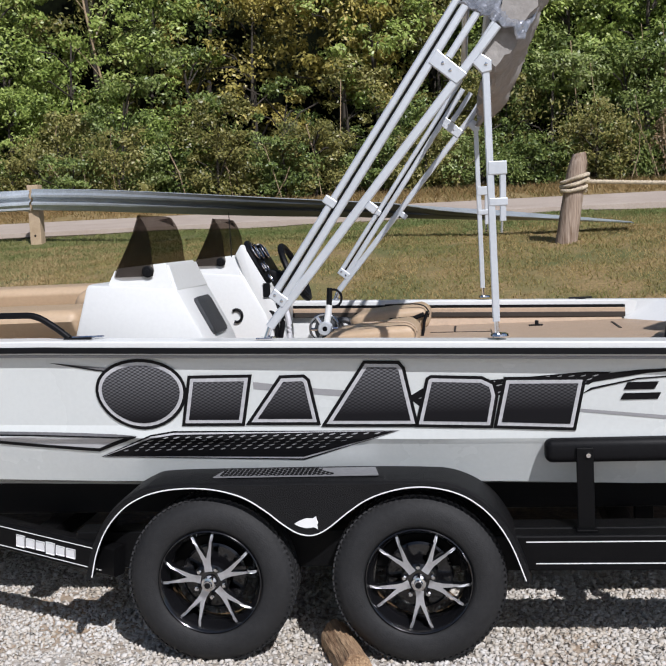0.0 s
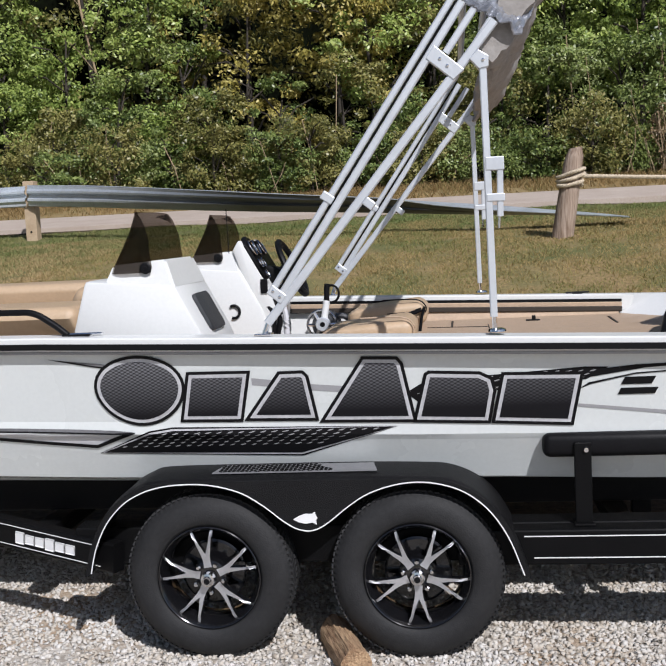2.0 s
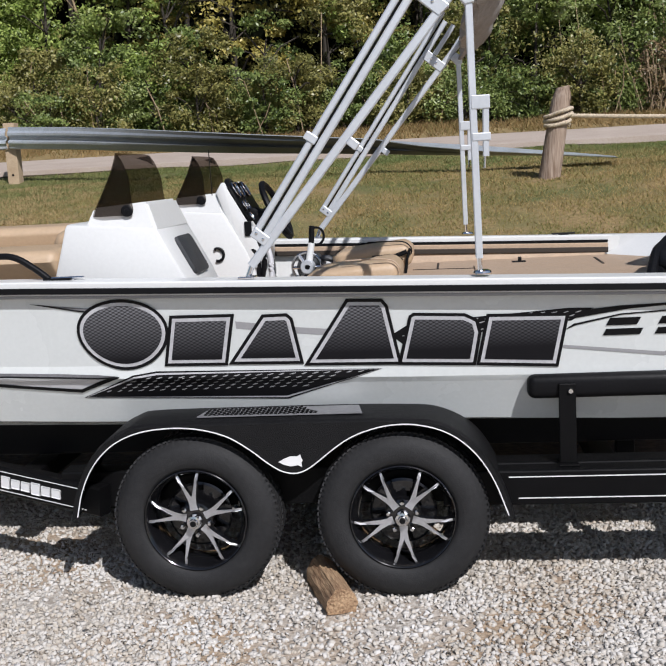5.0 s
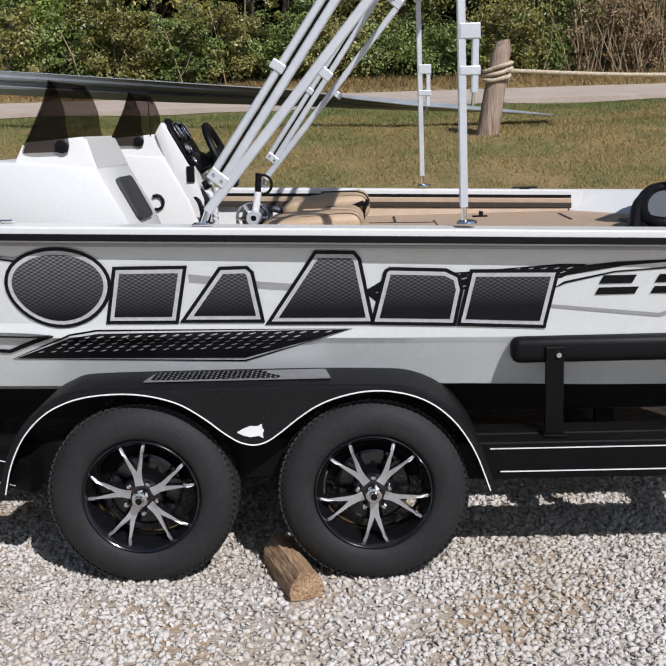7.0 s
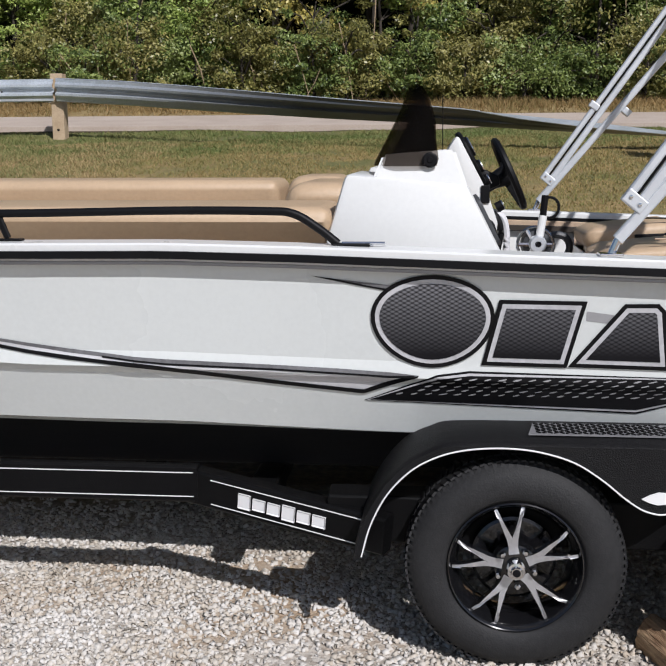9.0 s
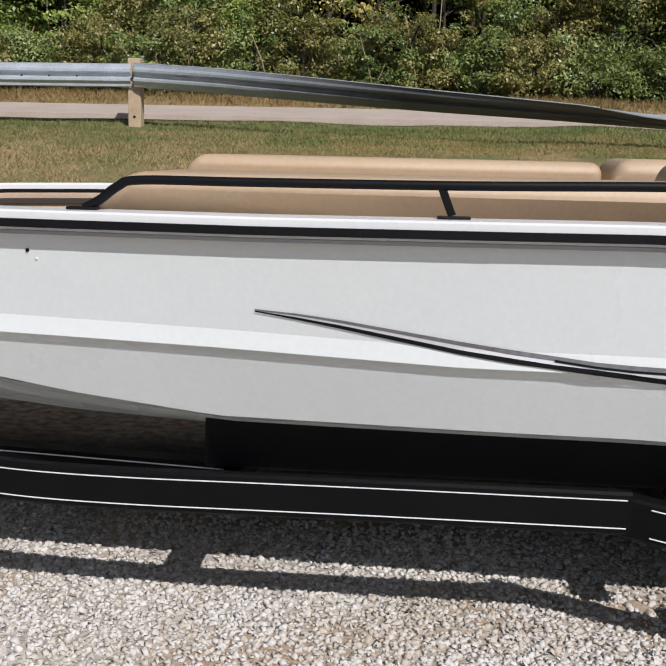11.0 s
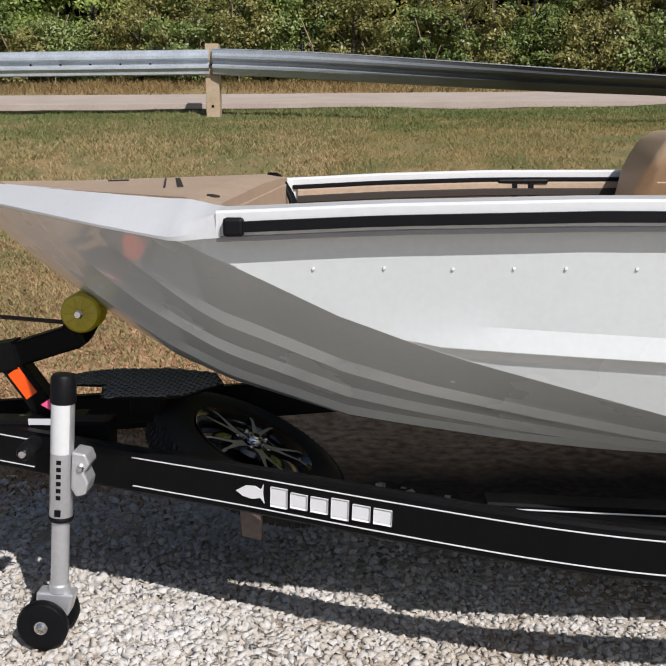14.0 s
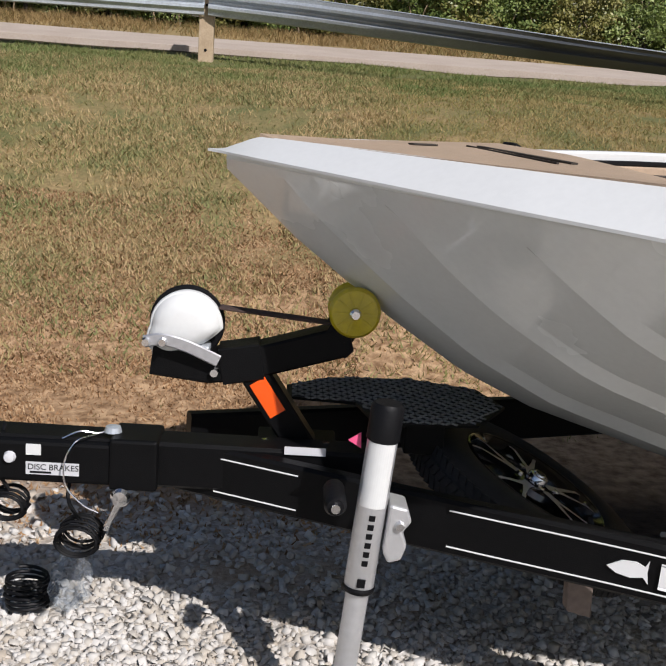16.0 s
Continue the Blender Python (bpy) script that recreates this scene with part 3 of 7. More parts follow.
def tone_at(x, row, k):
    if x > 5.0 and row == 3 or x > 6.4 and row == 2:
        return "brown"
    if row == 3 and x < 1.6:
        return ("olive", "green", "olive", "green")[k % 4]
    if x < -6.0:
        return ("fresh", "fresh", "green", "fresh", "olive")[(k * 3 + row) % 5]
    if x < -3.4:
        return ("yellow", "olive", "fresh", "green")[(k + row) % 4] if row < 2 else ("olive", "green", "fresh", "olive")[k % 4]
    if x < -1.2:
        return ("yellow", "green", "olive")[(k + row) % 3] if row < 2 else ("green", "olive", "green", "olive")[(k + row) % 4]
    if x < 1.6:
        return ("yellow", "fresh", "olive")[(k + row) % 3] if row < 2 else ("green", "olive", "green", "green")[(k + row) % 4]
    return ("green", "fresh", "fresh", "olive")[(k + row) % 4] if row < 2 else ("green", "green", "olive", "green")[(k + row) % 4]


for i in range(12):
    x = -14.5 + i * 2.15 + rt.uniform(-0.4, 0.4)
    tree(x, 22.0 + rt.uniform(-0.4, 0.9), rt.uniform(7.0, 8.6), rt.uniform(1.9, 2.3), tone_at(x, 0, i), 100 + i, 0.08, 150, 105, 0.068)
for i in range(16):
    x = -14.0 + i * 1.5 + rt.uniform(-0.4, 0.4)
    tree(x, 20.3 + rt.uniform(-0.3, 0.4), rt.uniform(4.4, 6.4), rt.uniform(1.4, 1.8), tone_at(x, 1, i), 300 + i, 0.03, 135, 110, 0.055)
for i in range(18):
    x = -13.2 + i * 1.28 + rt.uniform(-0.35, 0.35)
    tree(x, 19.1 + rt.uniform(-0.25, 0.25), rt.uniform(2.0, 3.2), rt.uniform(1.0, 1.3), tone_at(x, 2, i), 200 + i, 0.02, 90, 120, 0.043, "shrub", 12 if x > 5 else 1)
for i in range(21):
    x = -12.8 + i * 1.1 + rt.uniform(-0.3, 0.3)
    tree(x, 18.05 + rt.uniform(-0.2, 0.25), rt.uniform(0.9, 1.7), rt.uniform(0.75, 0.95), tone_at(x, 3, i), 400 + i, 0.02, 56, 130, 0.035, "shrub", 14 if x > 4.6 else 2)

# bare pale trunk leaning out of the leaves
bm = bmesh.new()
sweep(smooth_path([(0, 0, -0.1), (-0.1, 0, 1.6), (-0.45, -0.05, 3.2), (-0.75, -0.05, 5.0), (-0.8, 0, 6.4)], 5), ring(0.028, 7), bm=bm)
for p, q in (((-0.55, -0.05, 3.8), (0.3, -0.4, 5.0)), ((-0.4, -0.05, 3.0), (-1.1, -0.4, 3.9)), ((-0.2, 0, 2.2), (0.5, -0.4, 2.9)), ((-0.7, -0.05, 4.6), (-1.3, -0.3, 5.4))):
    sweep([p, ((p[0] + q[0]) / 2, (p[1] + q[1]) / 2 - 0.05, (p[2] + q[2]) / 2 + 0.08), q], ring(0.011, 5), bm=bm)
dt = part("dead_tree", move(bm, Matrix.Translation((-7.1, 20.4, sits(-7.1, 20.4)))), M_STEM, smooth=True)
tagged(dt, "bare pale dead trunk with a few twigs", "tree")

# a sheet closes the view behind, the wood's deep shade painted near-black
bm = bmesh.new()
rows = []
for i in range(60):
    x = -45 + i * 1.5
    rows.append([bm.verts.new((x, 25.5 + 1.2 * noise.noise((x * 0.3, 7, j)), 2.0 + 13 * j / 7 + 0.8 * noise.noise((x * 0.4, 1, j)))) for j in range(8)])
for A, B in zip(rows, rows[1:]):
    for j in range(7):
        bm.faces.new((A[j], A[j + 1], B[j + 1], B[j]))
M_WOODSHADE = mat("wood_shade", (0.0015, 0.002, 0.001), 0.95, col2=(0.006, 0.008, 0.003), scale=1.4, fine=9, spec=0.05)
tagged(part("backdrop", bm, M_WOODSHADE), "near-black sheet painted as the shade deep in the wood", "backdrop", kind="structure")

# ---- guard rail ----


def w_beam(path, h=0.31, d=0.08, flat=None):
    """W-shaped rail section carried along a path, thin sheet; flat: per-point flattening towards the buried end."""
    b = bmesh.new()
    prof = [(-0.155, 0.0), (-0.145, 0.03), (-0.11, 0.035), (-0.075, 0.075), (-0.045, 0.075), (-0.012, 0.0), (0.012, 0.0), (0.045, 0.075), (0.075, 0.075), (0.11, 0.035), (0.145, 0.03), (0.155, 0.0)]
    rows = []
    for i, p in enumerate(path):
        s = 1.0 if flat is None else flat[i]
        tw = math.sqrt(max(0.0, 1 - s * s))
        front, back = [], []
        for u, o in prof:
            uu = u * s * h / 0.31 + 0.0
            front.append(b.verts.new((p[0], p[1] - o * d / 0.08 * s - u * tw, p[2] + uu)))
            back.append(b.verts.new((p[0], p[1] - o * d / 0.08 * s - u * tw + 0.006, p[2] + uu)))
        rows.append(front + back[::-1])
    n = len(rows[0])
    for A, B in zip(rows, rows[1:]):
        for j in range(n):
            b.faces.new((A[j], A[(j + 1) % n], B[(j + 1) % n], B[j]))
    b.faces.new(rows[0])
    b.faces.new(rows[-1][::-1])
    return b


def shaded_along(name, unshaded, shade_col, x0, x1):
    """Zinc with shade painted in, growing darker along the piece from x0 to x1."""
    m = unshaded.copy()
    m.name = name
    nt = m.node_tree
    bs = next(n for n in nt.nodes if n.type == 'BSDF_PRINCIPLED')
    src = bs.inputs["Base Color"].links[0].from_socket
    tc = nt.nodes.new("ShaderNodeTexCoord")
    sx = nt.nodes.new("ShaderNodeSeparateXYZ")
    nt.links.new(tc.outputs["Object"], sx.inputs[0])
    nz = nt.nodes.new("ShaderNodeTexNoise")
    nz.inputs["Scale"].default_value = 2.5
    nt.links.new(tc.outputs["Object"], nz.inputs["Vector"])
    ad = nt.nodes.new("ShaderNodeMath")
    ad.operation = 'ADD'
    nt.links.new(sx.outputs[0], ad.inputs[0])
    nt.links.new(nz.outputs["Fac"], ad.inputs[1])
    mr = nt.nodes.new("ShaderNodeMapRange")
    mr.inputs["From Min"].default_value = x0
    mr.inputs["From Max"].default_value = x1
    nt.links.new(ad.outputs[0], mr.inputs["Value"])
    mx = nt.nodes.new("ShaderNodeMixRGB")
    mx.inputs[2].default_value = (*shade_col, 1)
    nt.links.new(mr.outputs[0], mx.inputs[0])
    nt.links.new(src, mx.inputs[1])
    nt.links.new(mx.outputs[0], bs.inputs["Base Color"])
    return m


# painted darker towards the end, where the twisted face turns from the light
M_RAILSHADE = shaded_along("shaded_zinc", M_GALV, (0.10, 0.105, 0.11), 0.6, 4.6)
GP = (-6.0, 12.4)
gz = sits(*GP)
rail = thing("guard_rail", "galvanised W-beam road guard rail sloping down to a buried end", "guard rail", at=(GP[0], GP[1], gz))
off = Matrix.Translation((-GP[0], -GP[1], -gz))
ptsl = [(x, 12.32, 2.535 + 0.004 * (x + 5.92)) for x in np.linspace(-16, -6.03, 12)]
part("rail_beam", move(w_beam(ptsl, h=0.34), off), M_GALV, rail, smooth=35)
# the turned-down end: it comes forward, sinks and twists until its face looks at the ground
RX = [-5.98, -4.7, -3.6, -2.6, -1.6, -0.5, 0.2, 0.8, 1.5, 2.2, 2.75, 3.1]
RTOP = [2.705, 2.61, 2.50, 2.39, 2.28, 2.165, 2.095, 2.02, 1.94, 1.84, 1.765, 1.71]
RLOW = [2.365, 2.275, 2.18, 2.10, 2.025, 1.955, 1.905, 1.86, 1.81, 1.77, 1.725, 1.695]
RSPLIT = [0.0, 0.0, 0.0, 0.0, 0.0, 0.0, 0.004, 0.045, 0.068, 0.045, 0.03, 0.012]


def rail_y(x):
    return 12.30 - 0.40 * (x + 5.98) if x > -5.98 else 12.30


ptsr, flats, plate = [], [], []
for x in np.linspace(-5.98, 3.1, 40):
    zt, zl, sp_ = lerp(x, RX, RTOP), lerp(x, RX, RLOW), lerp(x, RX, RSPLIT)
    ptsr.append((x, rail_y(x), (zt - sp_ + zl) / 2))
    flats.append(min(1.0, (zt - sp_ - zl) / 0.34))
    if x > 0.15:
        plate.append((x, zt, zt - sp_))
part("rail_beam", move(w_beam(ptsr, h=0.34, flat=flats), off), M_RAILSHADE, rail, "turned-down rail section painted darker where it twists out of the light", smooth=35)
bm = bmesh.new()
rows = []
for x, zt, zs in plate:
    y = rail_y(x)
    rows.append([bm.verts.new(q) for q in ((x, y + 0.05, zt), (x, y - 0.17, zs - 0.004), (x, y - 0.165, zs - 0.012), (x, y + 0.055, zt - 0.008))])
for A, B in zip(rows, rows[1:]):
    for j in range(4):
        bm.faces.new((A[j], A[(j + 1) % 4], B[(j + 1) % 4], B[j]))
bm.faces.new(rows[0])
bm.faces.new(rows[-1])
part("end_shoe", move(bm, off), M_GALV, rail, "pale flattened end shoe")
# bright strip for the lit top edge, against the face painted dark
part("top_flange", move(sweep([(p[0], p[1] - 0.17 * math.sqrt(max(0.0, 1 - f * f)), p[2] + 0.17 * f + 0.005) for p, f in zip(ptsr, flats) if p[0] < 0.5], rect(0.03, 0.012, 0.002)), off), M_GALV, rail, "top edge strip kept bright, the face below painted darker")
bm = box(-0.095, 0.095, -0.06, 0.13, -0.3, 0.985, 0.008)
gp = part("post", bm, M_GPOST, rail, "pale timber post")
for z in (0.70, 0.14):
    part("bolt", move(lathe([(0.0, -0.012), (0.016, -0.01), (0.02, 0), (0.02, 0.01)], 10), Matrix.Translation((0.0, -0.06, z))), M_RUB, gp)
part("bracket", box(-0.20, -0.1, -0.03, 0.1, 0.56, 0.86, 0.01), M_GALV, rail, "steel spacer block")
for i in range(9):
    part("bolt", move(lathe([(0.0, -0.01), (0.014, -0.008), (0.017, 0.0)], 8), Matrix.Translation((-0.85 - 0.42 * i if i < 5 else 0.4 + (i - 5) * 1.1, -0.1, 0.71 if i < 5 else 0.70 - 0.04 * (i - 5)))), M_RUB, rail)

# ---- rope post ----
px, py = 2.25, 7.95
pz = sits(px, py)
rp = thing("rope_post", "weathered leaning timber post with rope wound round it", "post", at=(px, py, pz))
bm = bmesh.new()
rows = []
for i, t in enumerate(np.linspace(-0.12, 1, 11)):
    r = 0.125 - 0.022 * t
    cx, cz = 0.17 * t, 1.025 * t
    if i == 10:
        r *= 0.72
    rows.append([bm.verts.new((cx + r * math.cos(a) * (1 + 0.05 * noise.noise((math.cos(a) * 2, math.sin(a) * 2, t))), r * math.sin(a), cz - (0.02 * (1 - 0.6 * math.cos(a)) if i >= 9 else 0)))
                 for a in np.linspace(0, 2 * math.pi, 20, endpoint=False)])
for A, B in zip(rows, rows[1:]):
    for j in range(20):
        bm.faces.new((A[j], A[(j + 1) % 20], B[(j + 1) % 20], B[j]))
bm.faces.new(rows[-1])
part("timber", bm, M_POST, rp, smooth=True)


def rope_mesh(path, r, twist=60.0, strands=3, bm=None):
    b = bm or bmesh.new()
    P = [Vector(p) for p in path]
    L = [0.0]
    for a, c in zip(P, P[1:]):
        L.append(L[-1] + (c - a).length)
    for s in range(strands):
        q = []
        for i, p in enumerate(P):
            d = (P[min(i + 1, len(P) - 1)] - P[max(0, i - 1)]).normalized()
            e = d.cross(Vector((0, 0, 1)))
            if e.length < 0.01:
                e = Vector((1, 0, 0))
            e.normalize()
            f = e.cross(d)
            a = L[i] * twist + s * 2 * math.pi / strands
            q.append(p + (e * math.cos(a) + f * math.sin(a)) * r * 0.55)
        sweep(q, ring(r * 0.62, 6), bm=b)
    return b


coil = []
for i in range(200):
    a = i / 200 * 2 * math.pi * 3.2
    t = 0.545 + 0.16 * i / 200 + 0.030 * math.sin(i * 0.11)
    r = 0.135 + 0.012 * math.sin(i * 0.37)
    coil.append((0.17 * t + r * math.cos(a), r * math.sin(a), 1.06 * t))
part("rope_coil", rope_mesh(coil, 0.021), M_ROPE, rp, "frayed tan rope wrapped in loops", smooth=True)
span = []
for i in range(260):
    u = i / 259
    span.append((px + 0.2 + 4.6 * u, py - 0.05 + 0.5 * u, pz + 0.685 - 0.12 * math.sin(math.pi * u) + 0.06 * u))
ro = part("rope", rope_mesh(span, 0.022), M_ROPE, smooth=True)
tagged(ro, "thick tan rope strung from the timber post", "rope")

# ---- boat hull ----
CY = 1.235
U_SH = [-3, 0.5, 1.5, 2.64, 3.3, 3.8, 4.05, 4.15, 4.4, 4.7, 5.0]
W_SH = [1.165, 1.165, 1.13, 1.065, 1.035, 1.0, 0.985, 0.955, 0.70, 0.36, 0.012]
U_ZC = [-3, -1.7, -1.2, 0.45, 1.1, 2.3, 2.73, 3.0, 3.3, 3.53, 3.8, 4.02, 4.15, 5.0]
Z_C = [0.645, 0.662, 0.680, 0.706, 0.722, 0.720, 0.770, 0.817, 0.904, 0.97, 1.068, 1.175, 1.233, 1.268]
U_ZK = [-3, 2.4, 3.0, 3.29, 3.79, 4.17, 4.36, 4.55, 4.8, 5.0]
Z_K = [0.46, 0.465, 0.487, 0.508, 0.570, 0.688, 0.775, 0.898, 1.085, 1.262]
U_ZG = [-3, -1.69, -0.6, 0.0, 0.65, 1.1, 1.57, 2.16, 2.7, 3.25, 3.7, 4.05, 4.2, 5.0]
Z_G = [1.215, 1.256, 1.292, 1.311, 1.333, 1.341, 1.336, 1.330, 1.330, 1.332, 1.322, 1.306, 1.308, 1.308]
U_ZS = [-3, -0.9, 0.4, 1.1, 1.6, 2.29, 3.02, 3.57, 4.0]
Z_S = [0.845, 0.878, 0.912, 0.928, 0.928, 0.952, 0.970, 1.000, 1.02]


def w_sheer(u):
    return lerp(u, U_SH, W_SH)


def z_chine(u):
    return lerp(u, U_ZC, Z_C)


def w_chine(u):
    return w_side(u, z_chine(u)) if u < 4.1 else w_sheer(u) - 0.004


def w_side(u, z):
    """Half-breadth of the topsides, with the spray step."""
    w = w_sheer(u) - 0.2 * (1.29 - z)
    s = lerp(u, U_ZS, Z_S)
    k = lerp(u, [-1.2, 0.8], [0.35, 1.0])
    w -= 0.235 * max(0.0, s - z)
    fade = max(0.0, min(1.0, (3.75 - u) / 0.3))
    if z < s - 0.024:
        o = 0.0
    elif z < s:
        o = (z - s + 0.024) / 0.024
    else:
        o = max(0.0, 1 - (z - s) / 0.052)
    return w + o * 0.016 * k * fade


def near_y(x, z):
    return CY - w_side(-x, z)


boat = thing("boat", "white fishing boat with black and silver graphics resting on its trailer", "boat", at=(0, CY, 0.46))
boff = Matrix.Translation((0, -CY, -0.46))
us = sorted(set([round(v, 4) for v in list(np.linspace(-2.62, 4.1, 90)) + list(np.linspace(4.1, 4.98, 26))]))


def hull_section(u):
    """Half section from keel to sheer, as (half-breadth, z)."""
    zk, zc, wc = lerp(u, U_ZK, Z_K), z_chine(u), w_chine(u)
    zsh = lerp(u, U_ZG, Z_G) - 0.055 if u < 4.1 else max(z_chine(u) + 0.004, lerp(u, [4.1, 4.25, 5.0], [1.25, 1.245, 1.282]))
    pts = []
    # strakes keep their distance from the keel, so each runs out at the sheer in turn
    marks = [(0.0, 0.0), (0.06, 0.0), (0.12, 0.0)]
    for at in (0.17, 0.40, 0.63):
        f = at / max(wc, 0.01)
        k = 0.020 * max(0.0, min(1.0, (0.90 - f) * 4)) * lerp(u, [4.2, 4.85], [1.0, 0.25])
        f = min(f, 0.90)
        marks += [(f, 0.0), (f + 0.005, k), (min(0.985, f + 0.042 / max(wc, 0.05)), 0.0)]
    marks += [(0.99, 0.0), (1.0, 0.0)]
    last = 0.0
    for f, k in marks:
        f = max(f, last)
        last = f
        pts.append((wc * f, zk + (zc - zk) * (f ** 1.12) - k))
    s = lerp(u, U_ZS, Z_S)
    lv = [zc + 0.002, s - 0.025, s - 0.0225, s - 0.001, s + 0.001, s + 0.026, s + 0.053, s + 0.12, zsh]
    lo = zc + 0.002
    for z in lv:
        z = max(lo, min(z, zsh))
        pts.append((w_side(u, z) if u < 4.1 else w_sheer(u), z))
    return pts


bm = bmesh.new()
rows = []
for u in us:
    h = hull_section(u)
    near = [bm.verts.new((-u, CY - w, z)) for w, z in h]
    far = [bm.verts.new((-u, CY + w, z)) for w, z in h[1:]]
    rows.append(near[::-1] + far)
for A, B in zip(rows, rows[1:]):
    for j in range(len(A) - 1):
        bm.faces.new((A[j], A[j + 1], B[j + 1], B[j]))
bm.faces.new(rows[0])
bm.faces.new(rows[-1])
bmesh.ops.remove_doubles(bm, verts=bm.verts, dist=0.0005)
part("hull", move(bm, boff), M_HULL, boat, "white gelcoat hull with spray step and bottom strakes", smooth=14)

# gunwale cap, each side, with the bow cap
RUBP = [(-0.012, -0.012), (0.006, -0.012), (0.014, -0.006), (0.014, 0.005), (0.004, 0.011), (-0.012, 0.011)]
for sgn, nm in ((-1, "gunwale"), (1, "gunwale")):
    bm = bmesh.new()
    rows = []
    for u in np.linspace(-2.62, 4.06, 70):
        w, z = w_sheer(u), lerp(u, U_ZG, Z_G)
        prof = [(w + 0.012, z - 0.058), (w + 0.030, z - 0.054), (w + 0.030, z - 0.006), (w + 0.022, z), (w - 0.085, z + 0.002), (w - 0.095, z - 0.006), (w - 0.097, z - 0.09), (w - 0.075, z - 0.09), (w - 0.07, z - 0.03), (w + 0.0, z - 0.03)]
        rows.append([bm.verts.new((-u, CY + sgn * a, b)) for a, b in prof])
    n = len(rows[0])
    for A, B in zip(rows, rows[1:]):
        for j in range(n):
            bm.faces.new((A[j], A[(j + 1) % n], B[(j + 1) % n], B[j]))
    bm.faces.new(rows[0])
    bm.faces.new(rows[-1])
    part(nm, move(bm, boff), M_WHITE, boat, smooth=30)
    # rubber rub rail with end cap
    path = [(-u, CY + sgn * (w_sheer(u) + 0.034), lerp(u, U_ZG, Z_G) - 0.035) for u in np.linspace(-2.62, 4.02, 70)]
    rr = part("rub_rail", move(sweep(path, RUBP if sgn < 0 else [(-a, b_) for a, b_ in RUBP]), boff), M_RUB, boat, "black rubber rub rail", smooth=30)
    e = path[-1]
    cap = part("end_cap", move(box(e[0] - 0.022, e[0] + 0.022, e[1] - 0.019, e[1] + 0.016, e[2] - 0.020, e[2] + 0.020, 0.007), boff), M_RUB, rr)
    path2 = [(-u, CY + sgn * (w_sheer(u) + 0.014), lerp(u, U_ZG, Z_G) - 0.062) for u in np.linspace(-2.62, 4.06, 70)]
    part("trim_strip", move(sweep(path2, rect(0.02, 0.012, 0.002)), boff), M_GREYLINE, boat)

# bow cap: broad sloping lip from shoulder to tip, each side
for sgn in (-1, 1):
    bm = bmesh.new()
    rows = []
    for u in np.linspace(4.05, 5.015, 34):
        w = w_sheer(u)
        k = max(0.0, min(1.0, (u - 4.062) / 0.12))
        z0 = lerp(u, [4.06, 4.15, 5.02], [1.248, 1.236, 1.284])
        z1 = z0 + (lerp(u, [4.06, 4.15, 4.90, 5.02], [1.3075, 1.323, 1.326, 1.330]) - z0) * min(1.0, w / 0.12)
        wi = max(0.0, w - (0.095 + 0.025 * k))
        wo = w + 0.030 - 0.014 * k if u < 4.8 else w + 0.016 * min(1.0, w / 0.15)
        ze = z0 + 0.02 - 0.014 * k
        ym = wo + (wi - wo) * 0.3 * k - 0.002 * (1 - k)
        zf = ze + (z1 - ze) * 0.3 * k + 0.032 * (1 - k)
        rows.append([bm.verts.new((-u - 0.012 * k, CY + sgn * wo, z0)), bm.verts.new((-u - 0.012 * k, CY + sgn * wo, ze)), bm.verts.new((-u - 0.008 * k, CY + sgn * ym, zf)),
                     bm.verts.new((-u, CY + sgn * wi, z1)), bm.verts.new((-u + 0.02 * k, CY + sgn * max(0, wi - 0.01), z1 - 0.008)), bm.verts.new((-u + 0.02 * k, CY + sgn * max(0, wi - 0.01), z0 - 0.0))])
    for A, B in zip(rows, rows[1:]):
        for j in range(6):
            bm.faces.new((A[j], A[(j + 1) % 6], B[(j + 1) % 6], B[j]))
    bm.faces.new(rows[0])
    bm.faces.new(rows[-1])
    bmesh.ops.remove_doubles(bm, verts=bm.verts, dist=0.001)
    part("bow_cap", move(bm, boff), M_WHITE, boat, smooth=30)

# decks
bm = bmesh.new()
rows = []
for u in np.linspace(4.07, 4.905, 20):
    w = max(0.004, w_sheer(u) - 0.115)
    z = lerp(u, [4.06, 4.15, 5.02], [1.3105, 1.3255, 1.3225])
    rows.append([bm.verts.new((-u, CY - w, z)), bm.verts.new((-u, CY, z + 0.010)), bm.verts.new((-u, CY + w, z)), bm.verts.new((-u, CY + w, z - 0.03)), bm.verts.new((-u, CY - w, z - 0.03))])
for A, B in zip(rows, rows[1:]):
    for j in range(5):
        bm.faces.new((A[j], A[(j + 1) % 5], B[(j + 1) % 5], B[j]))
bm.faces.new(rows[0])
bm.faces.new(rows[-1])
fd = part("bow_deck", move(bm, boff), M_DECK, boat, "tan vinyl bow deck with hatch seams")


def deck_sheet(u0, u1, z, inset, name, label, material=M_DECK):
    bm = bmesh.new()
    rows = []
    for u in np.linspace(u0, u1, 20):
        w = w_sheer(u) - inset
        rows.append([bm.verts.new((-u, CY - w, z)), bm.verts.new((-u, CY + w, z)), bm.verts.new((-u, CY + w, z - 0.03)), bm.verts.new((-u, CY - w, z - 0.03))])
    for A, B in zip(rows, rows[1:]):
        for j in range(4):
            bm.faces.new((A[j], A[(j + 1) % 4], B[(j + 1) % 4], B[j]))
    bm.faces.new(rows[0])
    bm.faces.new(rows[-1])
    return part(name, move(bm, boff), material, boat, label)


